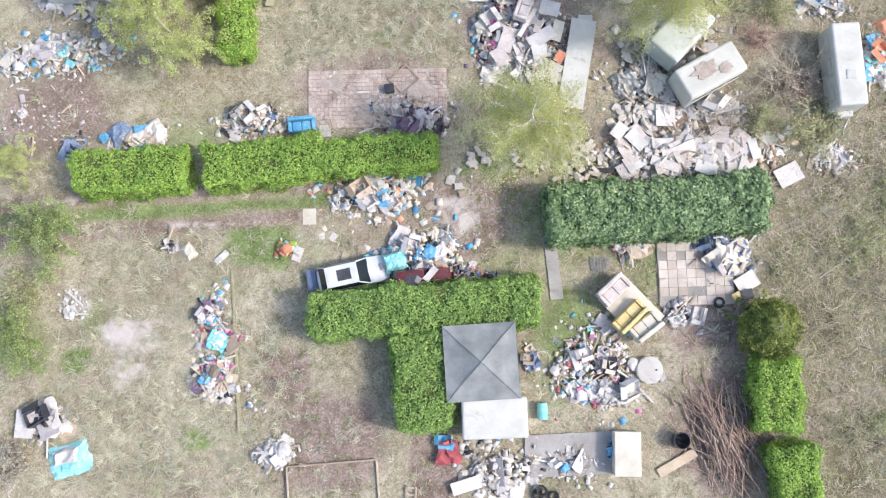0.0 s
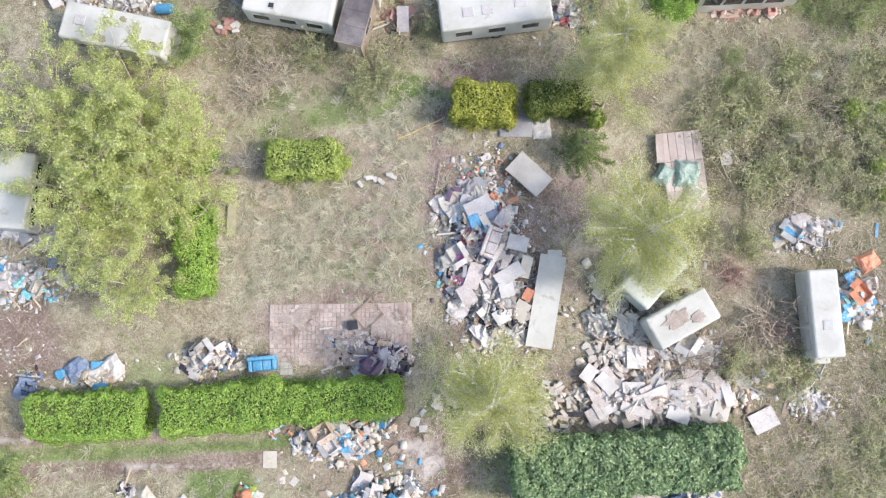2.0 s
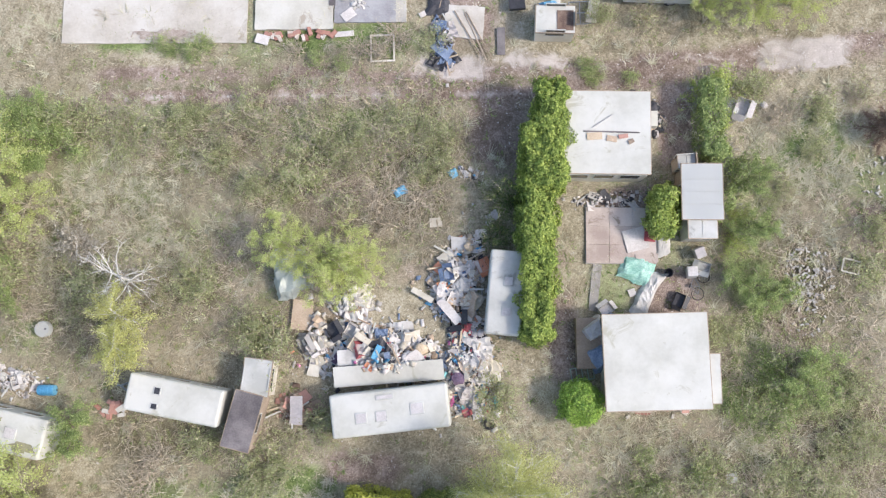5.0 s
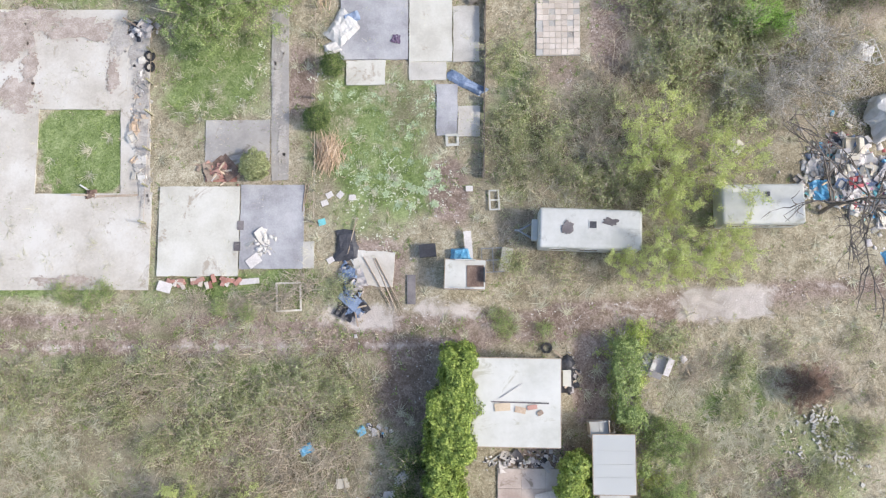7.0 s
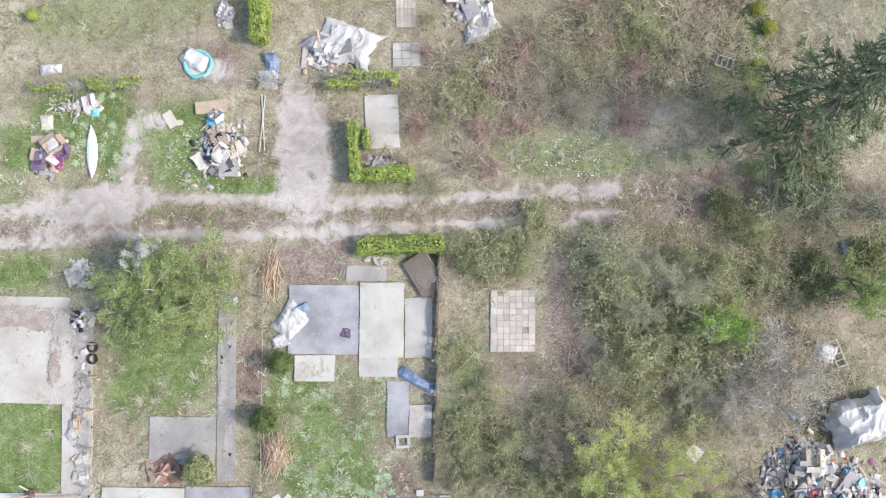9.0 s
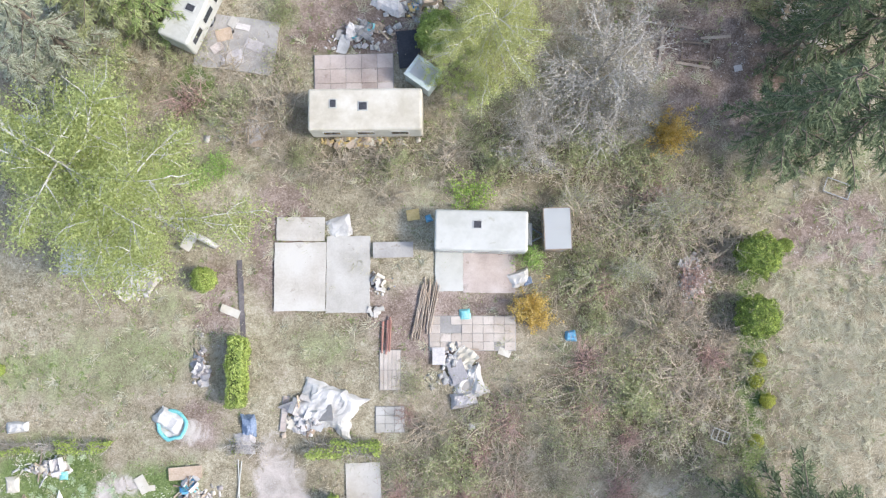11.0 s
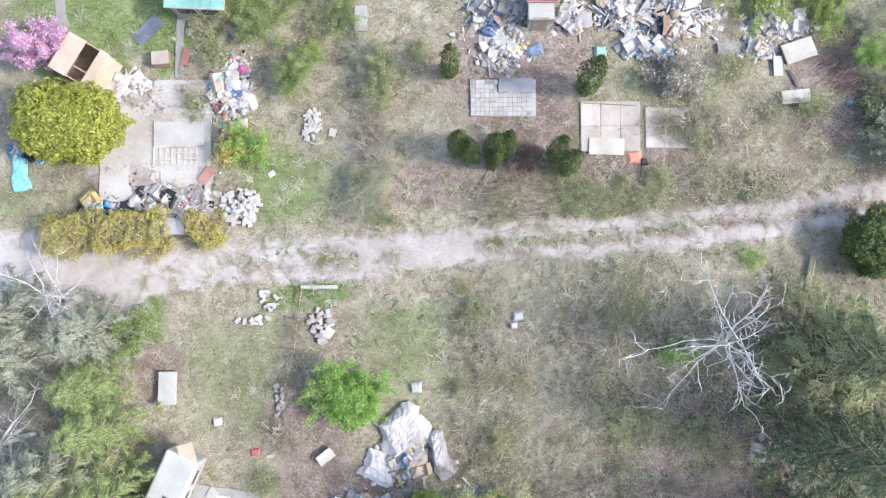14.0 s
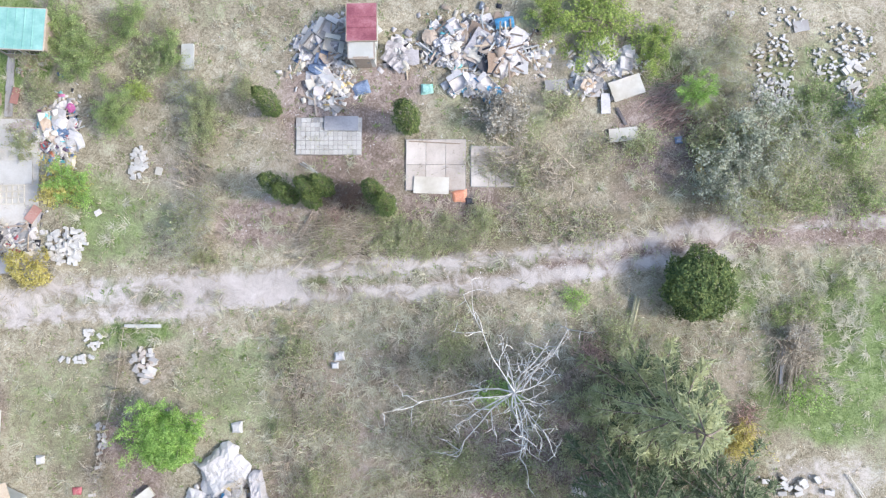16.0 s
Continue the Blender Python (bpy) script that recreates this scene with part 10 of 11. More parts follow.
board(2.73, 75.65, 1.07, 0.98, 0.6, "concrete_grey", z=.4, label="grey flat panel on a heap")
heap(1.89, 78.33, 0.43, 0.37, 0, 8, 0.4, seed=287, pal=["blue", "teal", "white_rag"])
poles(4.51, 78.27, 3.2, -89.3, 2, "white", 0.12)
sheet(4.70, 80.79, 1.2, 1.1, 5, "grey_rag", amp=.4, seed=53)
sheet(4.89, 81.71, 0.8, 1.1, 5, "denim", amp=.5, seed=54)
ring_pool(0.80, 81.67, 0.75)
sheet(0.57, 81.98, 1.5, 1.0, 150, "pale_sheet", z=.2, amp=.3, seed=55)
board(2.47, 84.01, 0.63, 0.37, -79.4, "white_rag")
heap(2.26, 84.78, 0.43, 0.87, 0, 7, 0.2, seed=294, pal=["white_rag", "grey_rag"], scale=.8)
sheet(9.24, 82.67, 3.4, 2.3, 160, "pale_sheet", z=.25, amp=.4, seed=56, label="large white tarpaulin thrown over a heap")
heap(8.41, 82.20, 1.05, 0.80, 0, 18, 0.5, seed=296, pal=PAL_PALE + ["tan"])
deck(6.83, 82.33, 0.31, 1.85, -5.1, 1, 4, "pinkdeck", label="worn boards beside a tarpaulin", name="boardwalk")
pad(11.19, 78.27, 3.03, 1.85, -87.2, "concrete", 0.06, "pale dusty base inside a low hedge")
heap(11.29, 75.72, 0.99, 0.49, 0, 14, 0.3, seed=299, pal=["purple", "black", "grey_rag", "magenta"], kinds=["rag", "plank"])
sheet(16.85, 84.13, 1.6, 1.7, 20, "pale_sheet", amp=.6, seed=57)
sheet(16.40, 83.20, 1.4, 0.8, 10, "grey_rag", amp=.5, seed=58)
board(15.14, 85.51, 0.93, 0.68, -89.4, "white_rag", z=.2)
heap(16.07, 85.05, 0.80, 1.24, 0, 10, 0.3, seed=303, pal=PAL_PALE)
board(18.70, 85.73, 0.67, 0.37, -21.5, "cream")
sheet(16.96, 81.76, 0.4, 0.35, 5, "white_rag", amp=.15, seed=59)
poles(14.42, 87.93, 2.7, -99.3, 22, "wood", 0.55, "weathered grey sticks stacked on the ground")
poles(12.25, 86.50, 1.7, -94.3, 6, "brick", 0.25, "reddish timber batten lying on the ground", "batten", 0.06)
sheet(16.52, 87.77, 0.6, 0.6, 5, "teal", amp=.25, seed=60)
sheet(22.26, 86.66, 0.6, 0.6, 5, "blue", amp=.25, seed=61)
sheet(19.47, 89.78, 1.1, 0.9, 20, "pale_sheet", amp=.4, seed=62)
sheet(19.94, 89.62, 0.5, 0.4, 20, "denim", amp=.3, seed=63)
board(13.65, 93.19, 0.7, 0.6, 10, "yellow", z=.1)
sheet(14.50, 93.00, 0.35, 0.4, 20, "blue", amp=.2, seed=64)
sheet(9.72, 92.43, 1.2, 1.2, 20, "pale_sheet", amp=.2, seed=65)
board(12.59, 91.25, 2.19, 0.86, 2.0, "concrete_grey", z=.2, ry=4, label="grey sheet propped beside a floor slab")
heap(11.66, 89.40, 0.62, 0.62, 0, 8, 0.1, seed=316, scale=.5)
blocks(11.53, 87.99, 0.43, 0.31, 0, 5, seed=317)
cabin(21.35, 92.29, 2.09, 1.30, -87.7, 1.9, "frosted", "wood", "small lean-to roofed with cloudy plastic", name="lean_to", windows=1, seams=2, over=.03)
cabin(-2.67, 90.55, 4.27, 1.84, -0.5, 1.9, "frosted", "frosted", "derelict glazed greenhouse under a birch", name="greenhouse", windows=3, seams=5, over=.02)
heap(-1.52, 89.30, 1.11, 0.68, 0, 12, 0.3, seed=320, pal=PAL_PALE)
sheet(-1.41, 89.48, 0.9, 1.1, 150, "pale_sheet", amp=.4, seed=66)
board(1.43, 91.51, 0.8, 0.6, 60, "cream", z=.5)
board(3.73, 87.82, 1.09, 0.43, -21.6, "cream", z=.05)
pad(4.34, 88.26, 4.75, 0.28, -85.2, "dark_felt", 0.06, "dark narrow drain channel", "drain")
heap(28.94, 89.83, 0.68, 0.99, 0, 26, 0.2, seed=325, pal=["slab_white", "pale_sheet"], scale=.5)
lattice(30.24, 81.43, 0.9, 0.6, 160, 3, 1, "white", "small white metal frame in scrub", "metal_frame", 0.05)
lattice(36.86, 94.82, 1.4, 0.8, 160, 1, 1, "steel", "bent steel pipe lying in the grass", "bent_pipe", 0.04)
heap(10.59, 97.25, 1.85, 0.31, 0, 12, 0.3, seed=328, pal=["yellow", "cream", "tan"], scale=.9)
heap(4.52, 98.03, 1.39, 0.62, 0, 18, 0.4, seed=329, pal=["wood", "grey_rag", "white_rag"], kinds=["plank", "plank", "panel"])

# ---- the plot with the torn tent ----
sheet(13.55, 107.32, 2.6, 2.3, 30, "white_rag", z=.3, amp=.45, seed=70, name="tent", label="torn white tent collapsed over rubbish")
sheet(12.24, 105.42, 1.7, 1.8, 70, "white_rag", z=.15, amp=.3, seed=71)
sheet(15.46, 106.35, 0.8, 2.2, 10, "grey_rag", z=.3, amp=.6, seed=72)
heap(13.78, 105.57, 1.23, 0.98, 0, 30, 0.5, seed=334, pal=PAL_PALE * 3 + ["blue", "yellow", "tan"])
heap(11.20, 103.13, 2.45, 0.86, 0, 9, 0.2, seed=335, pal=PAL_PALE * 2 + ["teal", "tan"], scale=.8)
board(13.29, 102.53, 2.13, 1.22, -83.9, "black", z=.12, label="black roofing sheet on a deck")
crate(14.16, 100.81, 1.62, 1.3, 1.3, -35.5, "sage_white", "pale turquoise truck cab shell lying by a caravan", "cab_shell", "vehicle part", door=False)
board(14.18, 100.85, 1.28, 0.89, -33.2, "frosted", z=1.36, label="cloudy window of a truck cab", name="cab_window", category="window")
board(0.93, 109.59, 1.74, 0.92, -90.4, "white", z=.2, th=.25, label="white mattress on the grass", name="mattress", category="mattress")
board(9.44, 105.99, 0.92, 0.55, 37.2, "cream", z=.2, th=.2)
sheet(3.55, 107.79, 0.5, 0.5, 5, "pale_sheet", amp=.2, seed=73)
sheet(14.21, 109.59, 0.6, 0.6, 5, "pale_sheet", amp=.2, seed=74)
sheet(19.73, 113.44, 0.55, 0.5, 5, "pale_sheet", amp=.25, seed=75)
sheet(19.48, 112.94, 0.4, 0.35, 5, "pale_sheet", amp=.25, seed=76)
board(6.46, 105.95, 0.4, 0.15, 5, "white_rag")
sheet(5.62, 106.17, 0.5, 0.4, 5, "red", amp=.1, seed=77)
board(2.65, 106.19, 0.83, 1.48, 14.7, "wood_new", z=2.05, rx=6, label="splintered chipboard panel on a wrecked caravan")
board(2.90, 103.30, 0.9, 0.7, 15, "tan", z=.11, label="tan board lying on a concrete base")
board(3.95, 103.75, 0.8, 0.35, -12, "white_rag", z=.11, label="white board lying on a concrete base")
board(2.55, 102.55, 0.7, 0.5, 35, "rose_cloth", z=.11, label="pale pinkish board lying on a concrete base")
board(4.60, 102.70, 1.0, 0.6, -20, "grey_rag", z=.11, label="grey sheet lying on a concrete base")
board(3.40, 104.00, 0.6, 0.5, 60, "slab_white", z=.11, label="pale slab lying on a concrete base")
sheet(3.30, 102.05, 1.6, 0.9, 10, "grey_rag", z=.08, amp=.12, seed=99, label="grey dusty sheet lying on a concrete base")
blocks(5.42, 113.23, 0.98, 0.18, 0, 12, seed=348, s=.8)
blocks(6.24, 114.28, 0.49, 0.68, 0, 18, seed=349, s=.7)
blocks(9.07, 112.86, 0.61, 0.98, 0, 26, seed=350, mats=("block", "slab", "concrete_grey"))
board(8.96, 115.01, 2.03, 0.18, 0.1, "white", z=.05)
blocks(6.82, 108.17, 0.31, 1.84, 0, 18, seed=352, mats=("block", "concrete_grey"), s=.7)
heap(4.61, 98.15, 1.23, 0.68, 0, 18, 0.4, seed=353, pal=["wood", "grey_rag", "white_rag"], kinds=["plank", "panel"])
brush_pile(5.94, 98.29, 2.74, 1.84, 6.5, 120, .5, "twig", seed=9)
heap(17.30, 104.06, 0.49, 0.37, 0, 6, 0.2, seed=355, pal=["denim", "white_rag"])
lattice(17.45, 103.97, 0.8, 0.5, 20, 4, 1, "denim", "slate-blue wire crate in weeds", "wire_crate", 0.04)
board(17.33, 101.38, 0.63, 0.43, -54.5, "white_rag", z=.1)
lattice(18.46, 105.74, 1.0, 1.3, 30, 2, 1, "wood", "weathered pallet in scrub", "pallet", 0.12)
board(28.10, 103.95, 2.3, 0.14, -8, "wood", z=0.06, label="broken pale plank of a ruined foundation", name="plank", category="plank")
board(30.40, 103.30, 1.7, 0.16, 4, "wood", z=0.06, label="broken pale plank of a ruined foundation", name="plank", category="plank")
board(27.35, 102.70, 2.4, 0.14, 82, "wood", z=0.06, label="broken pale plank of a ruined foundation", name="plank", category="plank")
board(29.10, 101.70, 1.9, 0.16, -10, "wood", z=0.06, label="broken pale plank of a ruined foundation", name="plank", category="plank")
lattice(29.30, 102.45, 1.6, 1.0, -4, 1, 1, "wood_brown", "brown timber frame lying on bare soil", "timber_frame", 0.08)
board(31.60, 101.55, 0.45, 0.3, 12, "white_rag", z=0.05, label="small white scrap on dark soil")
heap(34.08, 105.78, 1.53, 1.23, 0, 18, 0.2, seed=361, pal=["cream", "tan", "slab_white", "wood"], kinds=["panel", "plank"])
heap(35.50, 102.75, 0.92, 2.15, 0, 18, 0.2, seed=362, pal=["cream", "tan", "slab_white"], kinds=["panel", "plank"])
heap(-8.59, 97.50, 1.38, 0.92, 0, 6, 0.2, seed=363)
fence([(17.31, 115.87), (16.44, 109.43)], 1.0, "moss", "low rotting fence overgrown with weeds")
fence([(8.05, 114.90), (7.69, 111.60), (6.68, 107.25)], 1.0, "moss", "low rotting fence overgrown with weeds")

# ---- north side of the lane ----
roofless_shed(-3.74, 127.02, 2.6, 2.1, 150)
heap(-1.72, 126.08, 1.84, 0.49, 0, 18, 0.3, seed=368, pal=PAL_PALE)
lattice(0.94, 122.18, 2.34, 1.04, 1.4, 7, 3, "cream", "cream lattice frame lying on concrete")
heap(0.65, 119.79, 2.14, 0.80, 0, 40, 0.35, seed=370, pal=PAL_PALE + ["grey_rag", "black"], kinds=["panel", "plank", "carton", "rag"])
heap(-3.20, 119.32, 0.86, 0.61, 0, 16, 0.5, seed=371, pal=["black", "yellow", "grey_rag", "blue"])
board(0.56, 120.19, 0.43, 0.67, -17.0, "brick", z=.15, label="red slatted panel lying on concrete")
board(2.70, 121.10, 0.95, 0.55, 55.2, "brick", z=.15, label="red slatted panel lying on concrete")
board(1.41, 127.74, 0.45, 0.92, -12.4, "brick", z=.1, label="red slatted bench top")
board(1.17, 123.42, 2.81, 1.35, 1.2, "slab_white", z=.1, th=.08, label="white panel lying on a concrete yard")
heap(3.63, 125.74, 0.92, 1.38, 0, 34, 0.4, seed=376, pal=PAL_BRIGHT + ["red", "magenta"])
heap(2.43, 130.05, 0.92, 0.61, 0, 14, 0.4, seed=377, pal=["tan", "wood_new", "white_rag", "brick"])
crate(0.18, 127.53, 0.9, 0.7, 0.7, 5, "wood", "weathered wooden rabbit hutch", "hutch", "hutch")
sheet(-7.56, 121.22, 1.0, 1.9, 5, "teal", amp=.4, seed=80)
heap(-6.91, 122.45, 0.86, 0.43, 0, 12, 0.4, seed=380, pal=["white_rag", "black", "blue"])
board(0.88, 118.23, 1.83, 0.90, 2.8, "grey_felt", z=.9, th=.06, ry=3, label="grey roof of a low lean-to beside the lane")
blocks(4.66, 119.34, 1.10, 1.04, 0, 80, seed=382, mats=("slab_white", "block"), pile=.5, s=.9)
blocks(8.47, 123.87, 0.52, 0.92, 0, 44, seed=383, mats=("slab_white", "block"), s=.7)
board(9.60, 123.50, 0.39, 0.43, -14.2, "cream")
board(11.13, 129.81, 1.44, 0.67, -89.4, "alu", z=.2, th=.2, label="pale metal trough in scrub", name="trough", category="trough")
board(6.27, 121.20, 0.4, 0.3, 30, "white_rag")
sheet(4.57, 124.03, 0.63, 0.61, -0.1, "cream", amp=.2)
fence([(12.26, 118.09), (12.52, 123.70)], 1.0, "moss", "low rotting fence of posts and rails")
fence([(17.55, 118.71), (21.33, 118.86)], 1.0, "moss", "low rotting fence of posts and rails")
heap(18.59, 130.45, 1.47, 1.29, 0, 38, 0.4, seed=390, pal=PAL_PALE + ["white_rag", "tan", "denim"])
heap(22.80, 129.97, 0.55, 0.92, 0, 18, 0.3, seed=391, pal=PAL_PALE + ["black"])
heap(25.59, 130.41, 1.07, 1.38, 0, 45, 0.6, seed=392, pal=PAL_PALE + ["white_rag", "teal", "wood"])
heap(28.20, 130.36, 1.69, 1.29, 0, 60, 0.9, seed=393, pal=["white_rag", "wood", "steel", "grey_rag", "wood_brown", "black", "white_rag"], kinds=["panel", "plank", "plank", "panel"], scale=1.2)
drum(28.57, 131.56, "blue", 0.33, 1.0, 10)
heap(19.05, 128.09, 1.23, 1.07, 0, 26, 0.2, seed=395, pal=PAL_PALE + ["yellow", "white_rag"], kinds=["panel", "plank"])
pad(18.18, 127.79, 1.27, 0.74, -90.1, "concrete_grey", 0.06, "narrow concrete strip")
sheet(20.77, 128.04, 0.9, 0.7, 20, "denim", amp=.15, seed=81)
heap(27.12, 128.05, 1.10, 0.49, 0, 14, 0.3, seed=398, pal=["white_rag", "blue", "white_rag"])
sheet(24.35, 128.03, 0.7, 0.6, 5, "green_sheet", amp=.2, seed=82)
board(24.61, 122.69, 1.91, 0.92, -2.0, "cream", z=.14, label="cream panel lying on a floor slab")
sheet(26.12, 122.11, 0.8, 0.7, 5, "orange", amp=.1, seed=83)
sheet(26.67, 121.86, 0.4, 0.4, 5, "black", amp=.2, seed=84)
board(27.28, 126.29, 1.08, 0.15, -0.2, "wood", z=.3, label="wooden plank bench on bare soil", name="bench", category="bench")
poles(18.03, 123.66, 1.3, -32.6, 2, "alu", 0.1)
poles(17.57, 120.49, 1.6, 61.1, 3, "wood", 0.2)
poles(24.78, 125.04, 2.8, -2.1, 1, "wood", 0.05)
brush_pile(19.80, 120.02, 3.42, 2.14, 7.8, 200, .5, "twig", seed=11)
brush_pile(28.46, 123.90, 2.20, 1.53, -12.4, 90, .4, "twig", seed=12)
heap(33.79, 129.44, 1.29, 0.61, 0, 34, 0.4, seed=409, pal=PAL_PALE)
heap(32.99, 128.18, 0.86, 0.67, 0, 24, 0.4, seed=410, pal=PAL_PALE + ["white_rag", "tan"])
board(35.16, 127.96, 1.74, 1.10, 18.8, "cream", z=.25, th=.15, label="large cream mattress on dry soil", name="mattress", category="mattress")
board(34.04, 127.13, 1.10, 0.49, -88.4, "white_rag", z=.2)
board(34.98, 125.43, 1.55, 0.73, 5.7, "cream", z=.2)
board(31.34, 128.15, 1.15, 0.61, 4.5, "concrete_grey", z=.2)
board(38.16, 126.46, 0.6, 0.5, 40, "cream", z=.1)
sheet(37.96, 125.15, 0.4, 0.4, 5, "denim", amp=.2, seed=85)
board(34.91, 126.45, 1.07, 0.15, -62.3, "dark_felt", z=.1, label="dark plank lying on the ground")
board(39.10, 123.49, 0.4, 0.7, 20, "yellow")
brush_pile(37.97, 127.12, 2.05, 2.13, 26.7, 260, .5, "twig_red", seed=13, label="ring of matted dry creeper stems")
blocks(42.97, 127.72, 1.16, 0.85, 0, 120, seed=420, mats=("block", "slab_white", "concrete_grey"), pile=.3, s=.55)
blocks(43.16, 129.43, 1.37, 1.52, 0, 51, seed=421, mats=("block", "slab_white"), s=.55)
blocks(46.94, 129.71, 1.67, 1.83, 0, 90, seed=422, mats=("block", "slab_white"), s=.55)
blocks(47.20, 128.47, 0.43, 1.22, 0, 24, seed=423, mats=("block",), pile=.2)
blocks(43.68, 131.93, 1.37, 0.61, 0, 21, seed=424, mats=("block",), s=.55)
board(44.62, 131.37, 0.83, 0.61, 10.4, "concrete_grey", z=.1)
heap(47.36, 126.57, 0.55, 1.10, 0, 20, 0.6, seed=426, pal=["grey_rag", "white_rag", "white_rag", "wood"], kinds=["plank", "panel", "rag"])
sheet(45.61, 125.30, 0.6, 0.5, 20, "blue", amp=.2, seed=86)
blocks(40.64, 132.11, 0.37, 0.37, 0, 5, seed=428, s=.6)
brush_pile(43.68, 113.62, 4.27, 1.22, 76.7, 160, .6, "twig", seed=14, label="bundle of grey cut branches in long grass")
board(43.16, 113.18, 2.08, 0.18, 83.8, "white_rag", z=.15)
board(43.61, 112.59, 1.49, 0.24, 81.8, "cream", z=.15)
poles(35.17, 114.69, 4.1, 78.9, 2, "moss", 0.05, "mossy fallen trunk beside the lane", "log", 0.12)
poles(43.22, 106.78, 1.2, 59.3, 1, "cream", 0.05)
blocks(44.10, 106.87, 2.13, 0.55, 0, 16, seed=434, mats=("block", "slab_white"))
poles(46.85, 106.87, 1.5, -55.4, 2, "cream", 0.1)
heap(-0.43, 119.33, 1.84, 0.67, 0, 26, 0.3, seed=436, pal=PAL_PALE + ["black", "white_rag"])
heap(1.75, 119.48, 1.23, 0.74, 0, 26, 0.35, seed=437, pal=PAL_PALE + ["red", "black"], kinds=["panel", "plank", "plank", "rag"])
heap(-2.37, 126.25, 1.53, 0.43, 0, 22, 0.2, seed=438, pal=PAL_PALE)
heap(4.25, 125.58, 0.80, 1.23, 0, 24, 0.35, seed=439, pal=PAL_BRIGHT)
heap(19.05, 130.60, 1.69, 1.38, 0, 24, 0.4, seed=440, pal=PAL_PALE)
heap(28.06, 130.22, 1.84, 1.38, 0, 36, 0.6, seed=441, pal=PAL_PALE, kinds=["plank", "plank", "panel", "rag"])
heap(33.95, 129.60, 1.53, 0.67, 0, 26, 0.4, seed=442, pal=PAL_PALE)
heap(-5.19, 62.87, 0.49, 3.37, 0, 18, 0.15, seed=443, pal=["concrete_grey", "slab_white", "white_rag", "tan"], scale=.6)
heap(3.79, 18.54, 2.16, 3.39, 0, 60, 0.6, seed=444, pal=PAL_PALE, scale=.8)
heap(12.07, 11.04, 3.38, 0.92, 0, 40, 0.5, seed=445, pal=["white_rag", "white_rag", "slab_white", "cream"], kinds=["panel"], scale=1.2)
heap(13.22, 10.71, 3.40, 0.93, 0, 44, 0.6, seed=446, pal=["white_rag", "white_rag", "slab_white", "pale_sheet"], kinds=["panel", "panel", "plank"], scale=1.35, frag=5)
heap(11.99, 17.84, 1.85, 1.39, 0, 30, 0.5, seed=447, pal=PAL_PALE, kinds=["panel", "plank", "rag"], scale=1.2, frag=5)
heap(2.90, 20.97, 1.85, 1.85, 0, 40, 0.6, seed=448, pal=PAL_PALE + ["blue"], kinds=["panel", "plank", "rag"], scale=1.2, frag=6)
heap(3.76, 16.38, 1.54, 1.54, 0, 26, 0.6, seed=449, pal=PAL_PALE + ["tan"], kinds=["panel", "plank"], scale=1.3, frag=5)

rr = random.Random(61)
for k in range(22):
    board(rr.uniform(8.6, 16.6), rr.uniform(9.9, 12.4), rr.choice((0.9, 1.2, 1.6)), rr.choice((0.5, 0.7, 0.9)), rr.uniform(0, 180), rr.choice(("white_rag", "slab_white", "pale_sheet", "rose_cloth")), z=rr.uniform(0.35, 0.65), rx=rr.uniform(-9, 9), ry=rr.uniform(-9, 9), label="broken pale wall panel lying on rubble", name="wall_panel", category="panel")
for k in range(12):
    board(rr.uniform(2.3, 5.8), rr.uniform(15.2, 21.5), rr.choice((0.8, 1.1, 1.4)), rr.choice((0.4, 0.6, 0.8)), rr.uniform(0, 180), rr.choice(("white_rag", "pale_sheet", "rose_cloth", "cream")), z=rr.uniform(0.55, 0.85), rx=rr.uniform(-10, 10), ry=rr.uniform(-10, 10), label="broken pale furniture panel on a rubbish heap", name="furniture_panel", category="panel")

build_rest()

# ---- concrete bases and paving ----
deck(-4.53, 14.49, 7.76, 3.32, 0.2, 34, 14, "brickpave", label="worn brick-paved yard with patches of soil", miss=0.16)
deck(12.72, 4.61, 4.00, 3.93, 0.8, 8, 8, "slab", label="patio of worn square concrete slabs", miss=0.06)
pad(5.03, 4.80, 3.49, 0.68, -84.7, "concrete_grey", 0.05, "narrow concrete garden path", "path")
pad(-12.27, 0.47, 8.85, 0.16, -86.6, "moss", 0.06, "narrow concrete edging strip", "kerb")
pad(5.65, -5.16, 4.79, 2.21, 2.1, "concrete_grey", 0.09, "grey concrete base strewn with rubbish")
deck(-7.48, 12.68, 0.68, 0.68, -89.8, 2, 3, "slab_white", label="small patch of pale paving slabs")
pad(-9.62, 55.33, 10.64, 5.36, -0.5, "concrete", 0.06, "large pale concrete yard", "yard")
pad(-13.03, 60.40, 4.37, 5.36, -0.7, "concrete", 0.062, "pale concrete strip beside a square lawn", "yard")
pad(-5.36, 62.45, 9.41, 1.65, -88.1, "concrete", 0.054, "pale concrete strip beside a square lawn", "yard")
pad(-10.68, 64.53, 9.55, 3.43, -0.9, "concrete", 0.066, "pale stained concrete yard", "yard")
pad(-10.81, 67.41, 9.61, 2.45, -1.0, "concrete", 0.048, "pale stained concrete yard", "yard")
pad(-1.59, 55.82, 4.46, 4.96, -0.6, "cream_slab", 0.14, "white-painted floor slab of a demolished hut", "floor_slab")
pad(2.45, 56.03, 3.50, 4.65, -0.6, "grey_felt", 0.12, "dark grey floor slab of a demolished hut", "floor_slab")
pad(4.14, 54.45, 1.27, 1.47, -0.5, "slab_white", 0.1, "small pale concrete base")
pad(8.06, 67.28, 3.82, 3.75, -0.5, "grey_felt", 0.13, "grey felted floor slab", "floor_slab")
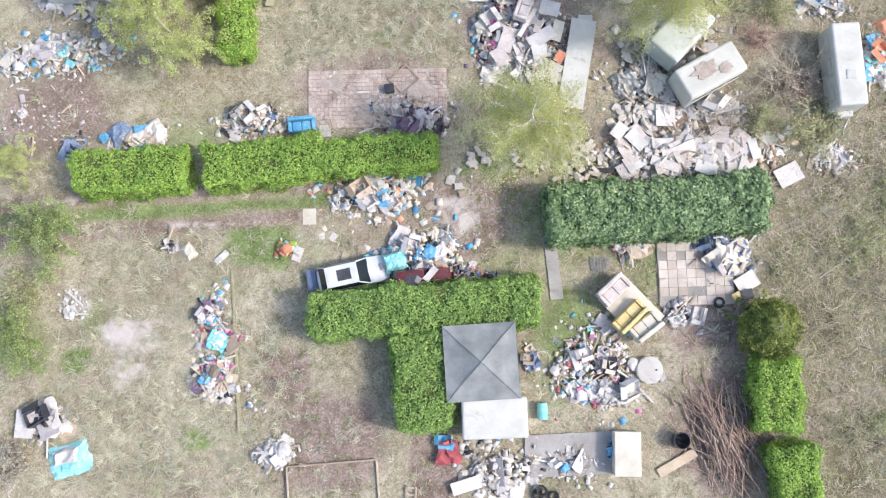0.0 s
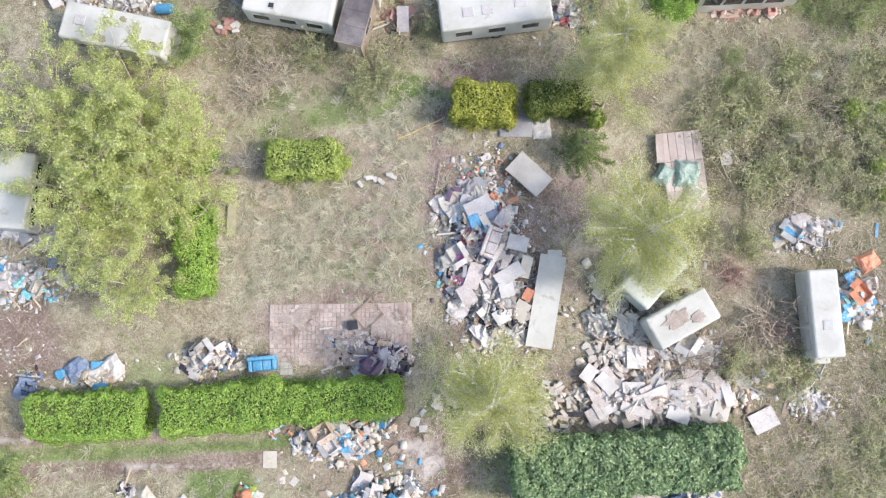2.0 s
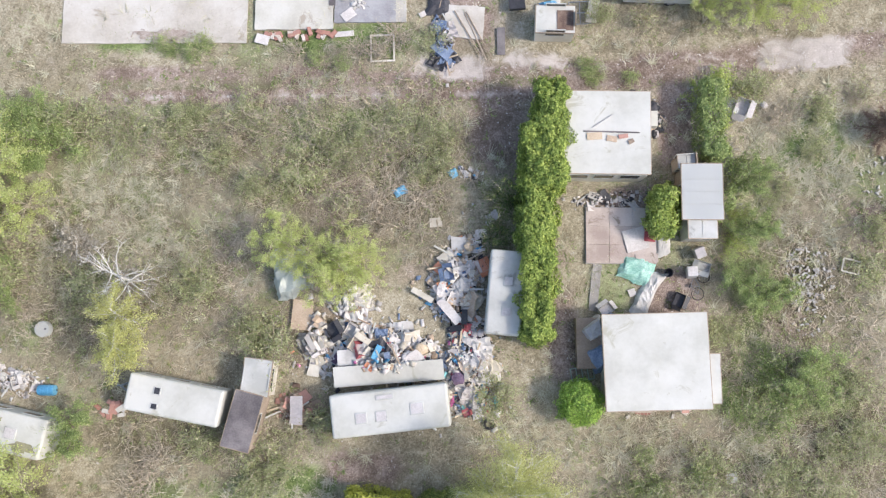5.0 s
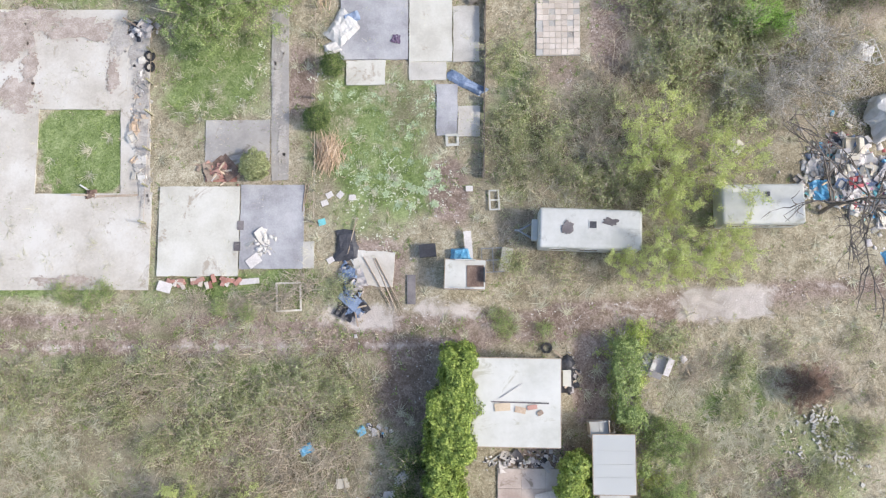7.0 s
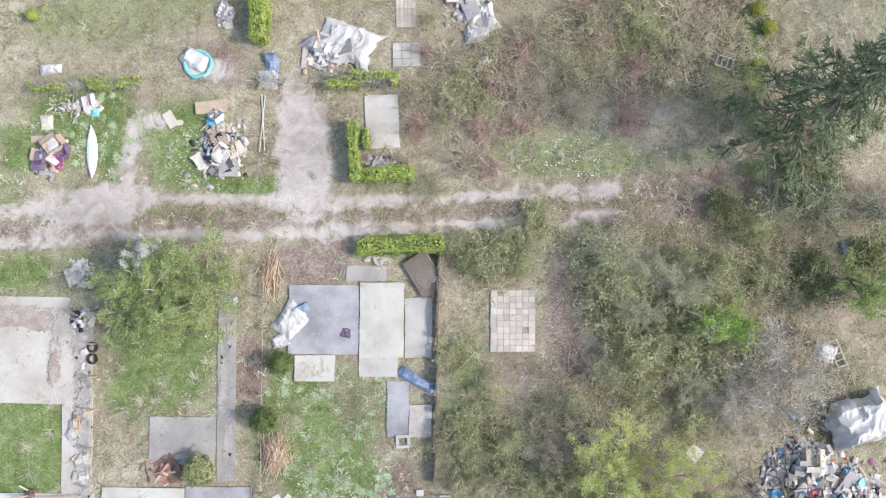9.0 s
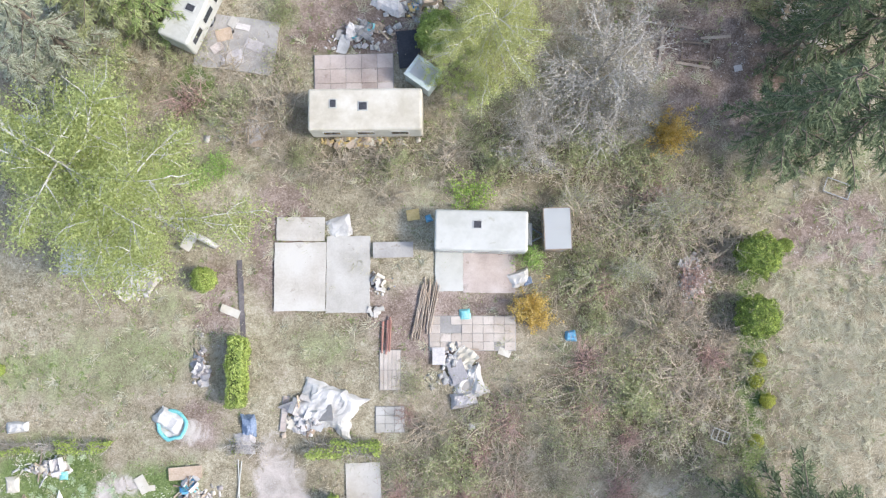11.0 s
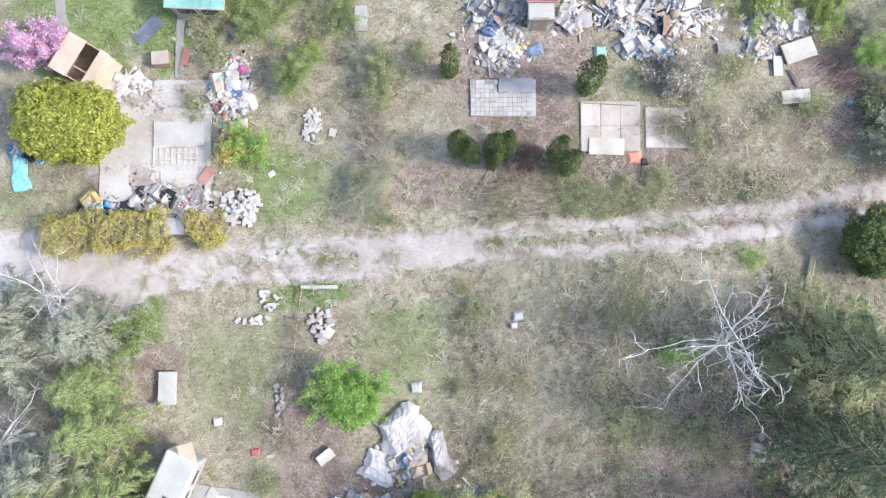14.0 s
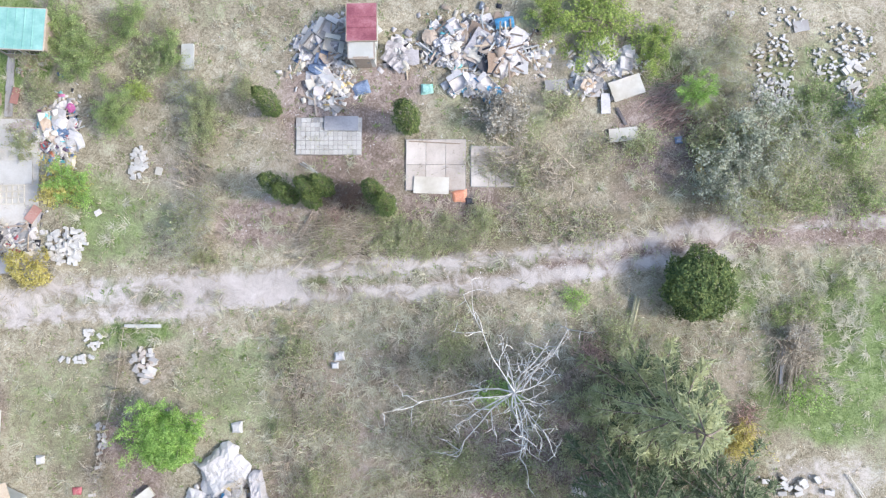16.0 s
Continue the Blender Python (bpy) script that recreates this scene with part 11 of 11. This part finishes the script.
pad(11.23, 67.25, 2.40, 4.05, -0.5, "cream_slab", 0.16, "white floor slab with rounded corners", "floor_slab")
pad(13.22, 66.82, 1.46, 3.22, -0.5, "slab_white", 0.09, "mottled pale floor slab", "floor_slab")
pad(7.58, 64.65, 2.18, 1.41, -0.4, "cream_slab", 0.12, "small white-painted base")
pad(11.05, 64.75, 2.08, 1.11, -0.5, "slab_white", 0.08, "pale patchy base")
pad(12.11, 62.47, 1.17, 2.95, -0.4, "grey_felt", 0.07, "grey concrete path slab")
pad(13.33, 61.82, 1.20, 1.72, -0.4, "concrete", 0.08, "pale concrete base")
pad(10.37, 69.79, 2.20, 0.80, -0.6, "concrete_grey", 0.06, "pale concrete step")
pad(0.45, 60.79, 3.61, 2.52, -0.3, "concrete_grey", 0.05, "grey asphalt parking patch")
pad(2.79, 63.65, 10.03, 0.98, -89.3, "concrete_grey", 0.045, "grey asphalt garden path", "path")
pad(8.04, 53.69, 2.25, 1.90, -4.7, "concrete", 0.06, "small pale base beside the lane")
deck(18.34, 67.18, 2.38, 3.32, -0.5, 7, 10, "slab", label="patio of bleached and dirty square slabs", miss=0.13, gap=0.01)
deck(16.53, 41.46, 3.80, 3.06, -0.7, 3, 3, "pinkdeck", h=0.12, gap=0.008, label="raised pinkish boarded terrace", name="terrace")
pad(7.51, 89.74, 2.82, 3.76, 0.5, "concrete", 0.12, "pale bare floor slab", "floor_slab")
pad(10.14, 89.89, 2.39, 4.20, 0.5, "slab_white", 0.10, "pale grey floor slab", "floor_slab")
pad(7.47, 92.36, 2.65, 1.30, 0.5, "concrete", 0.07, "pale worn concrete base")
pad(17.85, 90.02, 2.84, 2.16, 0.5, "pinkdeck", 0.1, "dull red caravan terrace", "terrace")
pad(15.65, 90.12, 1.51, 2.22, 0.5, "white", 0.1, "white boarded caravan step", "terrace")
deck(16.95, 86.75, 4.66, 1.85, 0.6, 8, 4, "slab", label="overgrown patio of old slabs", miss=0.2)
deck(12.54, 82.09, 1.35, 1.54, -89.1, 3, 3, "slab_white", label="small patch of bleached slabs")
deck(12.50, 84.73, 2.12, 1.11, -89.1, 2, 5, "slab", label="broken path of old slabs", name="path")
pad(3.62, 102.80, 4.49, 3.07, -7.6, "concrete_grey", 0.07, "grey stained concrete base")
deck(10.24, 100.98, 4.39, 2.45, 1.8, 5, 3, "pinkdeck", h=0.1, label="faded pinkish boarded deck beside a caravan", name="terrace")
deck(24.84, 123.83, 3.24, 2.76, -0.1, 3, 2, "slab", label="pale floor slabs of a cleared hut", name="floor_slab")
deck(28.07, 123.73, 2.62, 2.21, -0.1, 2, 2, "slab", label="pale floor slabs of a cleared hut", name="floor_slab")
deck(18.97, 125.42, 3.57, 2.02, -0.1, 14, 8, "slab_white", label="white-tiled floor of a demolished hut", name="floor_slab", miss=0.08)
pad(19.66, 126.11, 1.86, 0.79, -0.2, "grey_felt", 0.16, "dark patch of felt on a tiled floor")
pad(0.70, 122.15, 4.38, 8.58, -0.1, "concrete", 0.06, "pale dusty concrete yard strewn with rubbish", "yard")
pad(-2.04, 121.95, 2.31, 6.13, -0.1, "concrete", 0.052, "dusty pinkish concrete yard strewn with rubbish", "yard")
pad(1.04, 128.34, 3.52, 0.43, -90.6, "concrete_grey", 0.05, "narrow slab path", "path")
pad(-5.71, 130.61, 2.94, 0.55, -81.7, "concrete_grey", 0.04, "narrow gravel path", "path")
